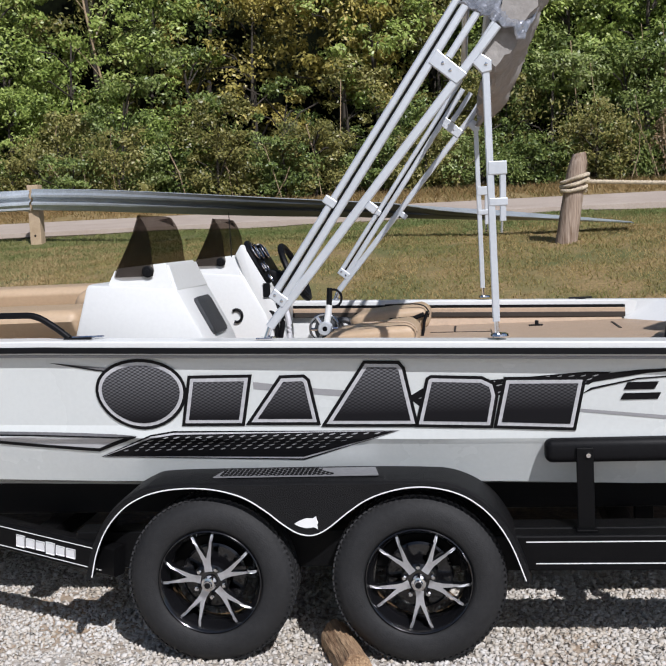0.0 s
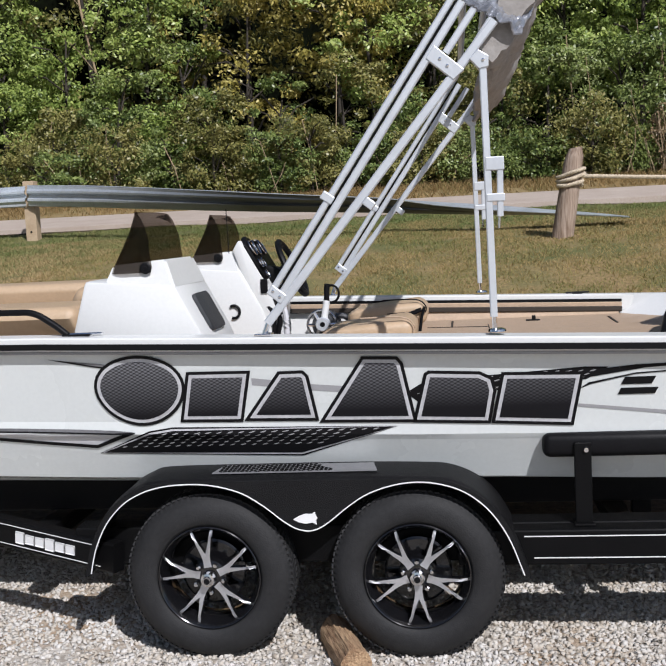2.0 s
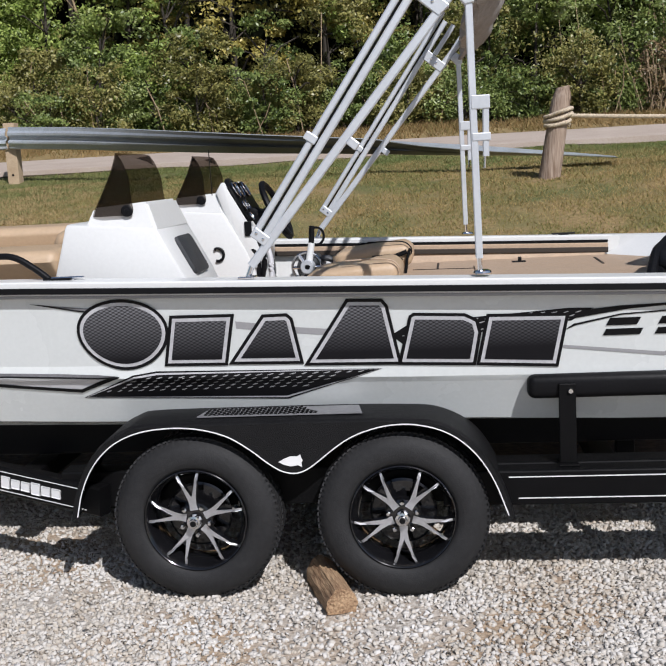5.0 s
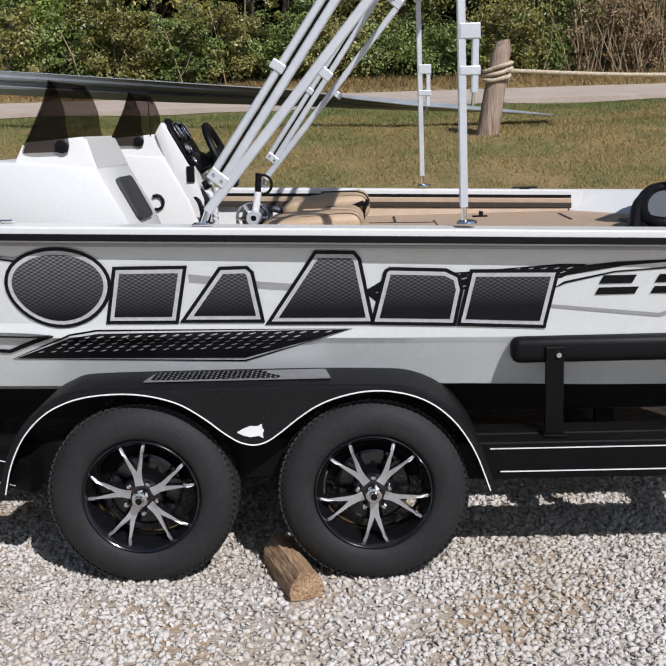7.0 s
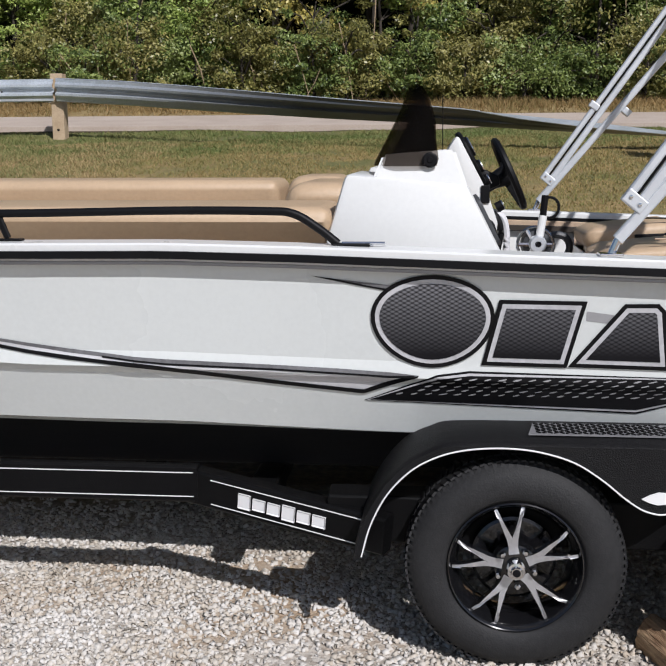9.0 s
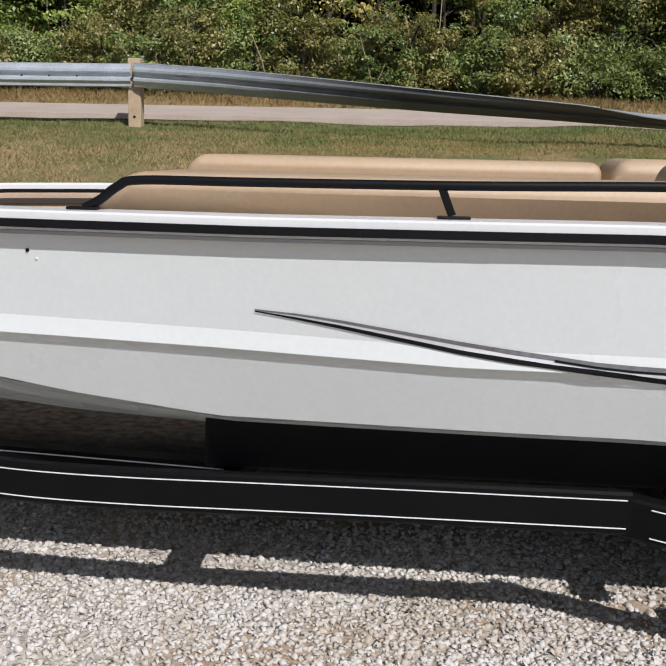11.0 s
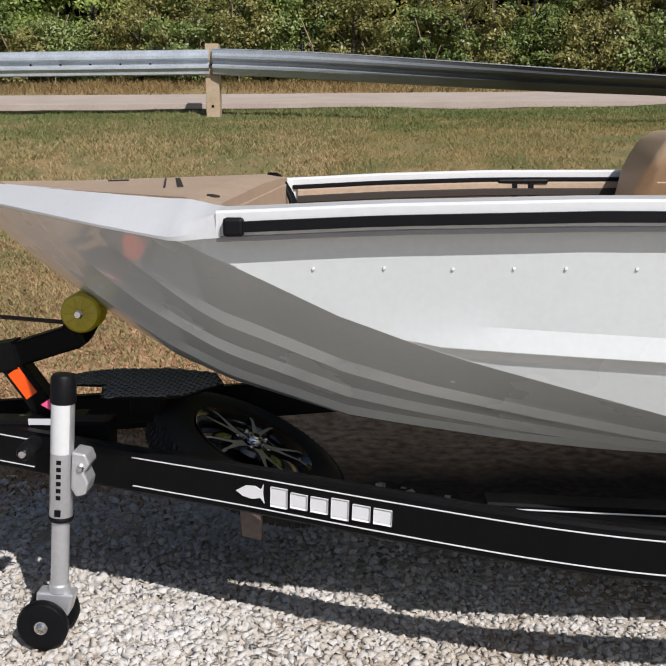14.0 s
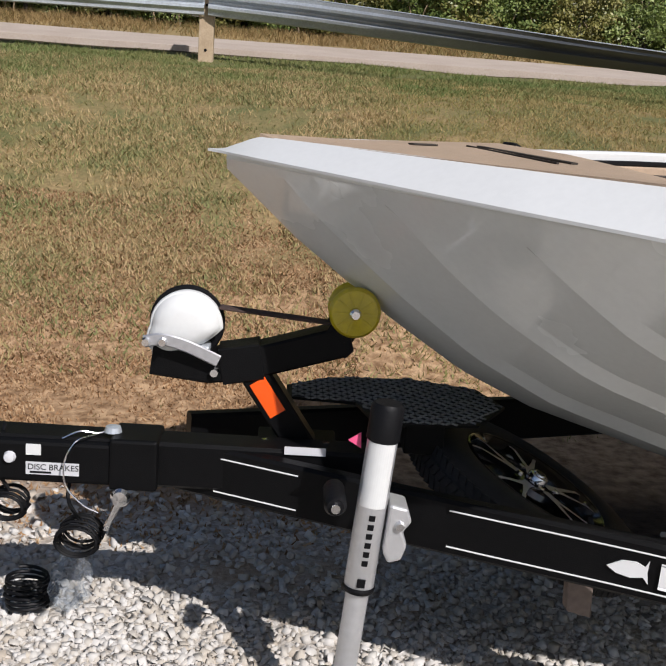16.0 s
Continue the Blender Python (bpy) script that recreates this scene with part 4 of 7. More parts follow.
deck_sheet(0.72, 4.06, 1.17, 0.1, "front_deck", "tan vinyl casting deck")
deck_sheet(-0.50, 0.75, 0.90, 0.1, "cockpit_floor", "tan cockpit floor")
deck_sheet(2.78, 4.06, 1.20, 0.098, "casting_deck", "raised tan casting deck")
rd = deck_sheet(-2.30, -0.46, 1.135, 0.1, "rear_deck", "tan vinyl rear deck with hatch")
part("bulkhead", move(box(-4.10, -4.065, CY - 0.86, CY + 0.86, 1.14, 1.29, 0.004), boff), M_DECK, boat)
part("step_front", move(box(0.45, 0.50, CY - 1.06, CY + 1.06, 0.89, 1.135, 0.004), boff), M_WHITE, boat)
# inner liner walls
for sgn in (-1, 1):
    bm = bmesh.new()
    rows = []
    for u in np.linspace(-2.55, 4.06, 60):
        w, z = w_sheer(u), lerp(u, U_ZG, Z_G)
        zb = 1.15 if u > 0.74 else 0.885
        rows.append([bm.verts.new((-u, CY + sgn * (w - 0.08), z - 0.088)), bm.verts.new((-u, CY + sgn * (w - 0.12), zb)), bm.verts.new((-u, CY + sgn * (w - 0.105), zb)), bm.verts.new((-u, CY + sgn * (w - 0.07), z - 0.088))])
    for A, B in zip(rows, rows[1:]):
        for j in range(4):
            bm.faces.new((A[j], A[(j + 1) % 4], B[(j + 1) % 4], B[j]))
    part("liner", move(bm, boff), M_WHITE, boat)
    # tan vinyl facing beside the raised decks
    for ua, ub, zb in ((-1.98, -0.46, 1.13), (0.74, 4.05, 1.16)):
        bm = bmesh.new()
        rows = []
        for u in np.linspace(ua, ub, 30):
            w, z = w_sheer(u), lerp(u, U_ZG, Z_G)
            rows.append([bm.verts.new((-u, CY + sgn * (w - 0.100), z - 0.086)), bm.verts.new((-u, CY + sgn * (w - 0.132), zb)), bm.verts.new((-u, CY + sgn * (w - 0.122), zb)), bm.verts.new((-u, CY + sgn * (w - 0.088), z - 0.086))])
        for A, B in zip(rows, rows[1:]):
            for j in range(4):
                bm.faces.new((A[j], A[(j + 1) % 4], B[(j + 1) % 4], B[j]))
        part("side_facing", move(bm, boff), M_DECK, boat, "tan vinyl side facing")
    # tan pad under the gunwale, and a dark strip painting the lip's shadow
    path = [(-u, CY + sgn * (w_sheer(u) - 0.104), lerp(u, U_ZG, Z_G) - 0.034) for u in np.linspace(-2.0, 4.05, 50)]
    part("inner_trim", move(sweep(path, rect(0.014, 0.016, 0.003)), boff), M_RUB, boat, "black inner gunwale trim")
    path = [(-u, CY + sgn * (w_sheer(u) - 0.106), lerp(u, U_ZG, Z_G) - 0.060) for u in np.linspace(-2.0, 4.03, 50)]
    part("inner_pad", move(sweep(path, rect(0.014, 0.032, 0.005)), boff), M_DECK, boat, "tan padded strip under the gunwale")
    path = [(-u, CY + sgn * (w_sheer(u) - 0.112), lerp(u, U_ZG, Z_G) - 0.084) for u in np.linspace(-2.0, 4.03, 50)]
    part("lip_shadow", move(sweep(path, rect(0.020, 0.030, 0.004)), boff), M_DARKLINE, boat, "dark brown strip painted as the shadow under the gunwale lip")
# stern quarter block, transom and splash well
part("transom", move(box(2.52, 2.615, CY - 1.0, CY + 1.0, 0.66, 1.18, 0.01), boff), M_WHITE, boat)
for sgn in (-1, 1):
    # sloping moulded corner from the gunwale down to the rear deck
    bm = bmesh.new()
    low = [(1.98, 1.07), (2.19, 0.787), (2.40, 0.56), (2.53, 0.50)]
    top = [(2.03, 1.072), (2.19, 1.066), (2.36, 1.062), (2.53, 1.060)]
    L = [bm.verts.new((x, CY + sgn * y, 1.134)) for x, y in low]
    T = [bm.verts.new((x, CY + sgn * y, lerp(-x, U_ZG, Z_G) + 0.004)) for x, y in top]
    K = [bm.verts.new((x, CY + sgn * 1.078, 1.134)) for x, y in top]
    for k in range(3):
        bm.faces.new((L[k], L[k + 1], T[k + 1], T[k]))
        bm.faces.new((T[k], T[k + 1], K[k + 1], K[k]))
        bm.faces.new((K[k], K[k + 1], L[k + 1], L[k]))
    bm.faces.new((L[0], T[0], K[0]))
    bm.faces.new((L[3], T[3], K[3]))
    bmesh.ops.recalc_face_normals(bm, faces=bm.faces)
    part("stern_corner", move(bm, boff), M_WHITE, boat, "sloping white moulded stern corner", smooth=40)
# hatch seams, latches and pull straps on the decks
for (a, b, w) in (((0.86, 1.83), (1.20, 1.78), 0.004), ((1.0, 2.15), (0.997, 1.84), 0.012), ((1.895, 2.1), (1.888, 1.74), 0.014), ((1.2, 1.0), (1.2, 1.9), 0.005)):
    part("hatch_seam", move(sweep([(a[0], a[1], 1.137), (b[0], b[1], 1.137)], rect(w, 0.004, 0.001)), boff), M_DARKLINE, rd)
part("latch", move(box(1.42, 1.50, 2.02, 2.06, 1.135, 1.142, 0.003), boff), M_RUB, rd, "black hatch latch")
part("latch_tab", move(box(1.455, 1.475, 2.02, 2.05, 1.14, 1.165, 0.003), boff), M_RUB, rd)
for a, b, w in (((-4.545, 1.18), (-4.485, 1.20), 0.03), ((-4.39, 1.30), (-4.29, 0.80), 0.006), ((-4.355, 1.32), (-4.25, 0.82), 0.016), ((-4.12, 0.52), (-4.10, 0.50), 0.02)):
    za, zb = (lerp(-p[0], [4.06, 4.15, 5.02], [1.3105, 1.3255, 1.3225]) + 0.0125 - 0.010 * abs(p[1] - CY) / max(0.05, w_sheer(-p[0]) - 0.1) for p in (a, b))
    part("hatch_seam", move(sweep([(a[0], a[1], za), (b[0], b[1], zb)], rect(w, 0.004, 0.001)), boff), M_DARKLINE, fd)
part("end_strap", move(sweep(smooth_path([(-4.135, 2.06, 1.322), (-4.10, 2.03, 1.315), (-4.05, 1.99, 1.25), (-4.03, 1.97, 1.19)], 4), rect(0.03, 0.02, 0.005)), boff), M_RUB, fd, "dark curved end strap")
# bow gunwale cleat pieces, screws along the side
for x, z in ((-3.853, 1.176), (-3.698, 1.179), (-3.55, 1.178), (-3.311, 1.181), (-3.163, 1.181), (-3.07, 1.183), (-2.801, 1.19), (-3.42, 1.18)):
    part("screw", move(lathe([(0.0, -0.003), (0.003, -0.0025), (0.004, 0.0), (0.004, 0.004)], 10), boff @ Matrix.Translation((x, near_y(x, z) - 0.001, z))), M_WHITE, boat)
part("drain_hole", move(lathe([(0.0, -0.003), (0.004, -0.003), (0.006, 0.0), (0.006, 0.004)], 12), boff @ Matrix.Translation((-2.827, near_y(-2.827, 1.214) - 0.001, 1.214))), M_RUB, boat)


def on_hull(poly, lift=0.003, sgn=-1, dx=0.04, dz=0.012):
    """A thin sheet of the shape poly of (x, z) lying on the hull's side."""
    b = bmesh.new()
    vs = [b.verts.new((p[0], 0, p[1])) for p in poly]
    f = b.faces.new(vs)
    bmesh.ops.triangulate(b, faces=[f])
    xs, zs = [p[0] for p in poly], [p[1] for p in poly]
    for i in range(int(min(xs) / dx), int(max(xs) / dx) + 2):
        bmesh.ops.bisect_plane(b, geom=b.verts[:] + b.edges[:] + b.faces[:], plane_co=(i * dx, 0, 0), plane_no=(1, 0, 0))
    for i in range(int(min(zs) / dz), int(max(zs) / dz) + 2):
        bmesh.ops.bisect_plane(b, geom=b.verts[:] + b.edges[:] + b.faces[:], plane_co=(0, 0, i * dz), plane_no=(0, 0, 1))
    for v in b.verts:
        v.co.y = CY + sgn * (w_side(-v.co.x, v.co.z) + lift)
    return b


def inset_poly(poly, d):
    """Shrink a simple polygon by d (vertex-normal offset)."""
    n = len(poly)
    area = sum(poly[i][0] * poly[(i + 1) % n][1] - poly[(i + 1) % n][0] * poly[i][1] for i in range(n))
    s = 1 if area > 0 else -1
    out = []
    for i in range(n):
        p0, p1, p2 = Vector(poly[i - 1]), Vector(poly[i]), Vector(poly[(i + 1) % n])
        a, c = (p1 - p0).normalized(), (p2 - p1).normalized()
        na, nc = Vector((-a.y, a.x)) * s, Vector((-c.y, c.x)) * s
        m = na + nc
        m = m / max(0.35, m.length_squared / 2)
        out.append(tuple(p1 + m * d))
    return out


def hex_graphic(name, dark, light, scale, ratio=1.75, r0=0.2, r1=0.62, z0=0.52, z1=0.74):
    """Printed vinyl with a scale pattern that fades towards its lower edge."""
    m = mat(name, dark, 0.34, var=0.1, spec=0.18)
    nt = m.node_tree
    b = nt.nodes["Principled BSDF"]
    tc = nt.nodes.new("ShaderNodeTexCoord")
    mp = nt.nodes.new("ShaderNodeMapping")
    mp.inputs["Scale"].default_value = (scale, 0, scale * ratio)
    m2 = nt.nodes.new("ShaderNodeMapping")
    m2.inputs["Rotation"].default_value = (0, radians(45), 0)
    nt.links.new(tc.outputs["Object"], m2.inputs[0])
    nt.links.new(tc.outputs["Object"], mp.inputs[0])
    nt.links.new(mp.outputs[0], m2.inputs[0])
    vo = nt.nodes.new("ShaderNodeTexVoronoi")
    vo.inputs["Randomness"].default_value = 0.05
    vo.inputs["Scale"].default_value = 1.0
    nt.links.new(m2.outputs[0], vo.inputs["Vector"])
    r = nt.nodes.new("ShaderNodeValToRGB")
    r.color_ramp.elements[0].position, r.color_ramp.elements[0].color = r0, (*light, 1)
    r.color_ramp.elements[1].position, r.color_ramp.elements[1].color = r1, (*dark, 1)
    nt.links.new(vo.outputs["Distance"], r.inputs[0])
    sep = nt.nodes.new("ShaderNodeSeparateXYZ")
    nt.links.new(tc.outputs["Object"], sep.inputs[0])
    mr = nt.nodes.new("ShaderNodeMapRange")
    mr.inputs["From Min"].default_value, mr.inputs["From Max"].default_value = z0, z1
    nt.links.new(sep.outputs["Z"], mr.inputs["Value"])
    mx = nt.nodes.new("ShaderNodeMix")
    mx.data_type = 'RGBA'
    nt.links.new(mr.outputs[0], mx.inputs["Factor"])
    mx.inputs["A"].default_value = (*dark, 1)
    nt.links.new(r.outputs[0], mx.inputs["B"])
    nt.links.new(mx.outputs["Result"], b.inputs["Base Color"])
    return m


M_HEX = hex_graphic("scaled_dark_graphic", (0.008, 0.008, 0.010), (0.21, 0.21, 0.225), 58, z0=0.53, z1=0.77)

# ---- trailer ----
trailer = thing("boat_trailer", "black tandem-axle boat trailer with silver pinstripes parked on gravel", "trailer", at=(0.42, CY, 0))
toff = Matrix.Translation((-0.42, -CY, 0))


def tpart(name, bm, material, label="", smooth=False, parent=None):
    return part(name, move(bm, toff), material, parent or trailer, label, smooth)


RAIL = smooth_path([(-1.07, 0.34, 0.480), (-1.8, 0.34, 0.479), (-2.2, 0.345, 0.475), (-2.62, 0.368, 0.465), (-2.97, 0.405, 0.462), (-3.28, 0.472, 0.470), (-3.67, 0.592, 0.489), (-4.07, 0.752, 0.501), (-4.41, 0.89, 0.506), (-4.75, 1.03, 0.514), (-5.05, 1.15, 0.522)], 6)
for sgn in (-1, 1):
    def ms(p):
        return (p[0], p[1] if sgn < 0 else 2 * CY - p[1], p[2])
    prof = [(q[0] - 0.0175 if sgn < 0 else q[0] + 0.0175, q[1]) for q in rect(0.045, 0.132, 0.008)]
    fr = tpart("frame_rail", sweep([ms(p) for p in RAIL], prof), M_BLACK, "black box-section side rail", 30)
    # diagonal outrigger from rail to wheel guard, and the rear rail
    ob = tpart("outrigger", sweep([ms(p) for p in ((-1.14, 0.365, 0.472), (-0.40, 0.085, 0.405))], rect(0.07, 0.125, 0.008)), M_BLACK, "black angled frame brace")
    y0, y1 = sorted((ms((0, 0.035, 0))[1], ms((0, 0.13, 0))[1]))
    rr = tpart("rear_rail", box(1.0, 2.3, y0, y1, 0.372, 0.513, 0.008), M_BLACK)
    y0, y1 = sorted((ms((0, 0.131, 0))[1], ms((0, 0.25, 0))[1]))
    tpart("inner_rail", box(-0.6, 2.3, y0, y1, 0.36, 0.517, 0.008), M_BLACK)
    if sgn < 0:
        for dz in (0.043, -0.043):
            for seg in ([Vector((-1.085, 0.34, 0.480))] + [p for p in RAIL if -4.42 < p.x < -1.12], [p for p in RAIL if -5.0 < p.x < -4.72]):
                path = [Vector(p) + Vector((0, -0.0415, dz)) for p in seg]
                q = []
                for i, p in enumerate(path):
                    d = (path[min(i + 1, len(path) - 1)] - path[max(i - 1, 0)]).normalized()
                    nrm = Vector((d.y, -d.x, 0)).normalized()
                    if nrm.y > 0:
                        nrm = -nrm
                    q.append(Vector(seg[i]) + nrm * 0.0412 + Vector((0, 0, dz)))
                tpart("pinstripe", sweep(q, rect(0.003, 0.0032, 0.0005)), M_STRIPE, parent=fr)
            a, c = Vector((-1.02, 0.3196 - 0.040, 0.4611 + dz)), Vector((-0.48, 0.1153 - 0.040, 0.4122 + dz))
            tpart("pinstripe", sweep([a, c], rect(0.003, 0.0032, 0.0005)), M_STRIPE, parent=ob)
            tpart("pinstripe", box(1.257 + (0.036 if dz < 0 else 0), 2.04, 0.0325, 0.0345, 0.445 + dz - 0.002, 0.445 + dz + 0.002, 0), M_STRIPE, parent=rr)
        tpart("marker_lamp", box(2.045, 2.12, 0.022, 0.034, 0.395, 0.44, 0.004), M_RED, "red rear side marker lamp")
# inner bunk support channel with its own pinstripe
ch = tpart("bunk_channel", sweep([(-2.30, 0.665, 0.42), (-3.42, 0.665, 0.462)], rect(0.09, 0.09, 0.006)), M_BLACK)
tpart("pinstripe", sweep([(-2.345, 0.6185, 0.452), (-3.40, 0.6185, 0.492)], rect(0.003, 0.0035, 0.0005)), M_STRIPE, parent=ch)
# cross members and tongue
# rear member added to cover the lit ground showing under the stern
tpart("added_rear_member", box(2.22, 2.30, 0.04, 2 * CY - 0.04, 0.33, 0.50, 0.006), M_BLACK)
for x, z in ((-0.86, 0.37), (-2.32, 0.37), (1.7, 0.34), (0.42, 0.33)):
    w = 0.83 if x > -2.5 else 0.72
    tpart("cross_member", box(x - 0.05, x + 0.05, CY - w, CY + w, z, z + 0.08, 0.006), M_BLACK)
tpart("tongue", sweep([(-4.55, CY - 0.12, 0.535), (-5.7, CY - 0.12, 0.540)], rect(0.10, 0.115, 0.008)), M_BLACK, "black tongue beam")
tpart("tongue_knuckle", box(-5.215, -5.10, CY - 0.198, CY - 0.06, 0.478, 0.606, 0.008), M_BLACK, "swing-away tongue hinge")
tn = tpart("actuator", box(-6.0, -5.20, CY - 0.19, CY - 0.06, 0.485, 0.590, 0.010), M_BLACK, "black brake actuator housing")
# axles
for x in (0.0, 0.838):
    tpart("axle", rod((x, 0.12, 0.342), (x, 2 * CY - 0.12, 0.342), 0.03, 12), M_BLACK)
    tpart("bunk_stay", box(x - 0.03, x + 0.03, 0.26, 0.34, 0.30, 0.42, 0.004), M_BLACK)


# ---- wheels ----
def build_wheel(name, label, group, flat=False):
    """Spoked trailer wheel, its outer face towards -y, hub at the origin."""
    root = thing(name, label, "wheel", group)
    R, W = 0.342, 0.205
    prof = [(0.208, 0.03), (0.214, 0.006), (0.225, -0.004), (0.245, -0.010), (0.262, -0.0115), (0.278, -0.0105), (0.300, -0.004), (0.318, 0.008), (0.331, 0.022), (0.3375, 0.036), (0.3415, 0.06),
            (0.3415, W - 0.06), (0.3375, W - 0.036), (0.331, W - 0.022), (0.30, W + 0.0), (0.25, W + 0.01), (0.214, W - 0.006), (0.208, W - 0.03)]
    ty = part("tyre", lathe(prof, 72), M_TYRE, root, "black rubber tyre", smooth=35)
    bm = bmesh.new()
    for i in range(84):
        a = 2 * math.pi * i / 84
        for (y0, y1, r, da, tw) in ((0.022, 0.075, 0.3425, 0.0, 0.10), (0.08, 0.125, 0.3455, 0.045, -0.05), (0.13, 0.183, 0.3425, 0.0, 0.10)):
            b0 = len(bm.verts)
            rr = bmesh.ops.create_cube(bm, size=1)
            m = Matrix.Rotation(-(a + da), 4, 'Y') @ Matrix.Translation((r - 0.003, (y0 + y1) / 2, 0)) @ Matrix.Rotation(tw * 3, 4, 'X') @ Matrix.Diagonal((0.007, y1 - y0, 0.0165, 1))
            bmesh.ops.transform(bm, matrix=m, verts=rr["verts"])
        # shoulder lugs
        rr = bmesh.ops.create_cube(bm, size=1)
        m = Matrix.Rotation(-(a + 0.02), 4, 'Y') @ Matrix.Translation((0.3282, 0.0215, 0)) @ Matrix.Rotation(-0.9, 4, 'Z') @ Matrix.Diagonal((0.0055, 0.026, 0.0125, 1))
        bmesh.ops.transform(bm, matrix=m, verts=rr["verts"])
    part("tread", bm, M_TYRE, ty)
    # rim barrel and lip
    part("rim", lathe([(0.19, 0.16), (0.175, 0.12), (0.178, 0.05), (0.196, 0.016), (0.205, 0.003), (0.2095, -0.002), (0.213, 0.002), (0.213, 0.02), (0.20, 0.16)], 64), M_RIMB, root, "gloss black alloy rim", smooth=40)
    part("rim_lip", lathe([(0.2055, -0.001), (0.2085, -0.0035), (0.2115, -0.001), (0.2085, 0.002)], 64), M_RIMB, root, smooth=True)
    part("brake_disc", lathe([(0.0, 0.085), (0.125, 0.085), (0.135, 0.09), (0.135, 0.102), (0.0, 0.102)], 40), M_RIMB, root)
    bm = lathe([(0.0, 0.016), (0.055, 0.016), (0.066, 0.022), (0.074, 0.05), (0.0, 0.05)], 36)
    hub = part("hub", bm, M_RIMB, root, smooth=40)
    # five split spokes
    for k in range(5):
        a0 = math.radians(90 + 72 * k)
        bm = bmesh.new()
        half = [(0.040, 0.0165), (0.066, 0.0145), (0.090, 0.0175), (0.140, 0.0305), (0.164, 0.0365), (0.166, 0.0405), (0.190, 0.0475), (0.1925, 0.0375), (0.170, 0.0285), (0.145, 0.0205), (0.096, 0.0)]
        face = [(p[0], -p[1]) for p in half[:1]] + half + [(p[0], -p[1]) for p in half[-2:0:-1]]
        c, s = math.cos(a0), math.sin(a0)

        def pos(p, y):
            return (p[0] * c - p[1] * s, y, p[0] * s + p[1] * c)

        def dish(p):
            r = math.hypot(*p)
            return 0.002 + 0.014 * (1 - r / 0.2) + (0.010 if r > 0.186 else 0)
        A = [bm.verts.new(pos(p, dish(p))) for p in face]
        B = [bm.verts.new(pos((p[0], p[1] * 1.06), dish(p) + 0.028)) for p in face]
        bm.faces.new(A)
        bm.faces.new(B[::-1])
        sides = []
        for i in range(len(face)):
            sides.append(bm.faces.new((A[i], B[i], B[(i + 1) % len(face)], A[(i + 1) % len(face)])))
        sp = part("spoke", bm, M_SILVER, root, "machined silver split spoke")
        sp.data.materials.append(M_RIMB)
        for p in sp.data.polygons[1:]:
            p.material_index = 1
        a1 = a0 + math.radians(36)
        n = lathe([(0.0, -0.012), (0.007, -0.011), (0.010, -0.004), (0.0105, 0.01)], 6)
        part("lug_nut", move(n, Matrix.Translation((0.060 * math.cos(a1), 0.0, 0.060 * math.sin(a1)))), M_CHROME, root, "chrome lug nut")
    part("hub_cap", lathe([(0.0, -0.040), (0.016, -0.040), (0.018, -0.036), (0.019, -0.030), (0.027, -0.028), (0.029, -0.022), (0.030, 0.01)], 24), M_CHROME, root, "chrome bearing cap", smooth=40)
    part("hub_plug", lathe([(0.0, -0.043), (0.012, -0.042), (0.0135, -0.038)], 20), M_RUB, root)
    part("valve", rod((0.178, 0.03, 0.03), (0.165, -0.004, 0.03), 0.004, 8), M_CHROME, root)
    return root


w1 = build_wheel("wheel", "black alloy trailer wheel with machined silver spokes under the wheel guard", "trailer wheels")
w1.matrix_basis = pose(0, 0.0, 0.342, 0, -7, 0)
copy_thing(w1, pose(0.838, 0.0, 0.342, 0, 35, 0))
copy_thing(w1, pose(0, 2 * CY, 0.342, 0, 0, 180))
copy_thing(w1, pose(0.838, 2 * CY, 0.342, 0, 0, 180))
# spare wheel lying tilted in its carrier between the rails
sx = Vector((0.9, 0.0, -0.44)).normalized()
sy = -Vector((0.44, -0.07, 0.89)).normalized()
sy = (sy - sx * sy.dot(sx)).normalized()
sz = sx.cross(sy)
sy = sy * 0.55
sp = copy_thing(w1, Matrix(((sx.x, sy.x, sz.x, -4.12), (sx.y, sy.y, sz.y, 1.27), (sx.z, sy.z, sz.z, 0.475), (0, 0, 0, 1))))
sp.name = "spare_wheel"
tagged(sp, "spare alloy wheel lying tilted in the shade behind the trailer rail", "wheel")
tpart("spare_carrier", sweep([(-4.28, 0.94, 0.50), (-4.2, 1.05, 0.38), (-4.2, 1.45, 0.38), (-4.28, 1.56, 0.50)], rect(0.05, 0.02, 0.004)), M_BLACK)

# ---- wheel guards ----
SK = [(-0.478, 0.372), (-0.45, 0.475), (-0.40, 0.575), (-0.33, 0.652), (-0.255, 0.697), (-0.173, 0.722), (-0.08, 0.732), (0.009, 0.730), (0.09, 0.716), (0.171, 0.688), (0.25, 0.637), (0.31, 0.588), (0.36, 0.554), (0.395, 0.541), (0.43, 0.538), (0.47, 0.551),
      (0.512, 0.579), (0.58, 0.632), (0.65, 0.677), (0.73, 0.707), (0.815, 0.723), (0.90, 0.722), (0.993, 0.700), (1.07, 0.658), (1.14, 0.589), (1.20, 0.488), (1.25, 0.352)]
TOP = [(-0.505, 0.372), (-0.475, 0.49), (-0.42, 0.60), (-0.345, 0.685), (-0.262, 0.732), (-0.18, 0.752), (0.2, 0.756), (0.60, 0.756), (0.86, 0.750), (0.98, 0.738), (1.08, 0.69), (1.16, 0.615), (1.225, 0.50), (1.275, 0.352)]


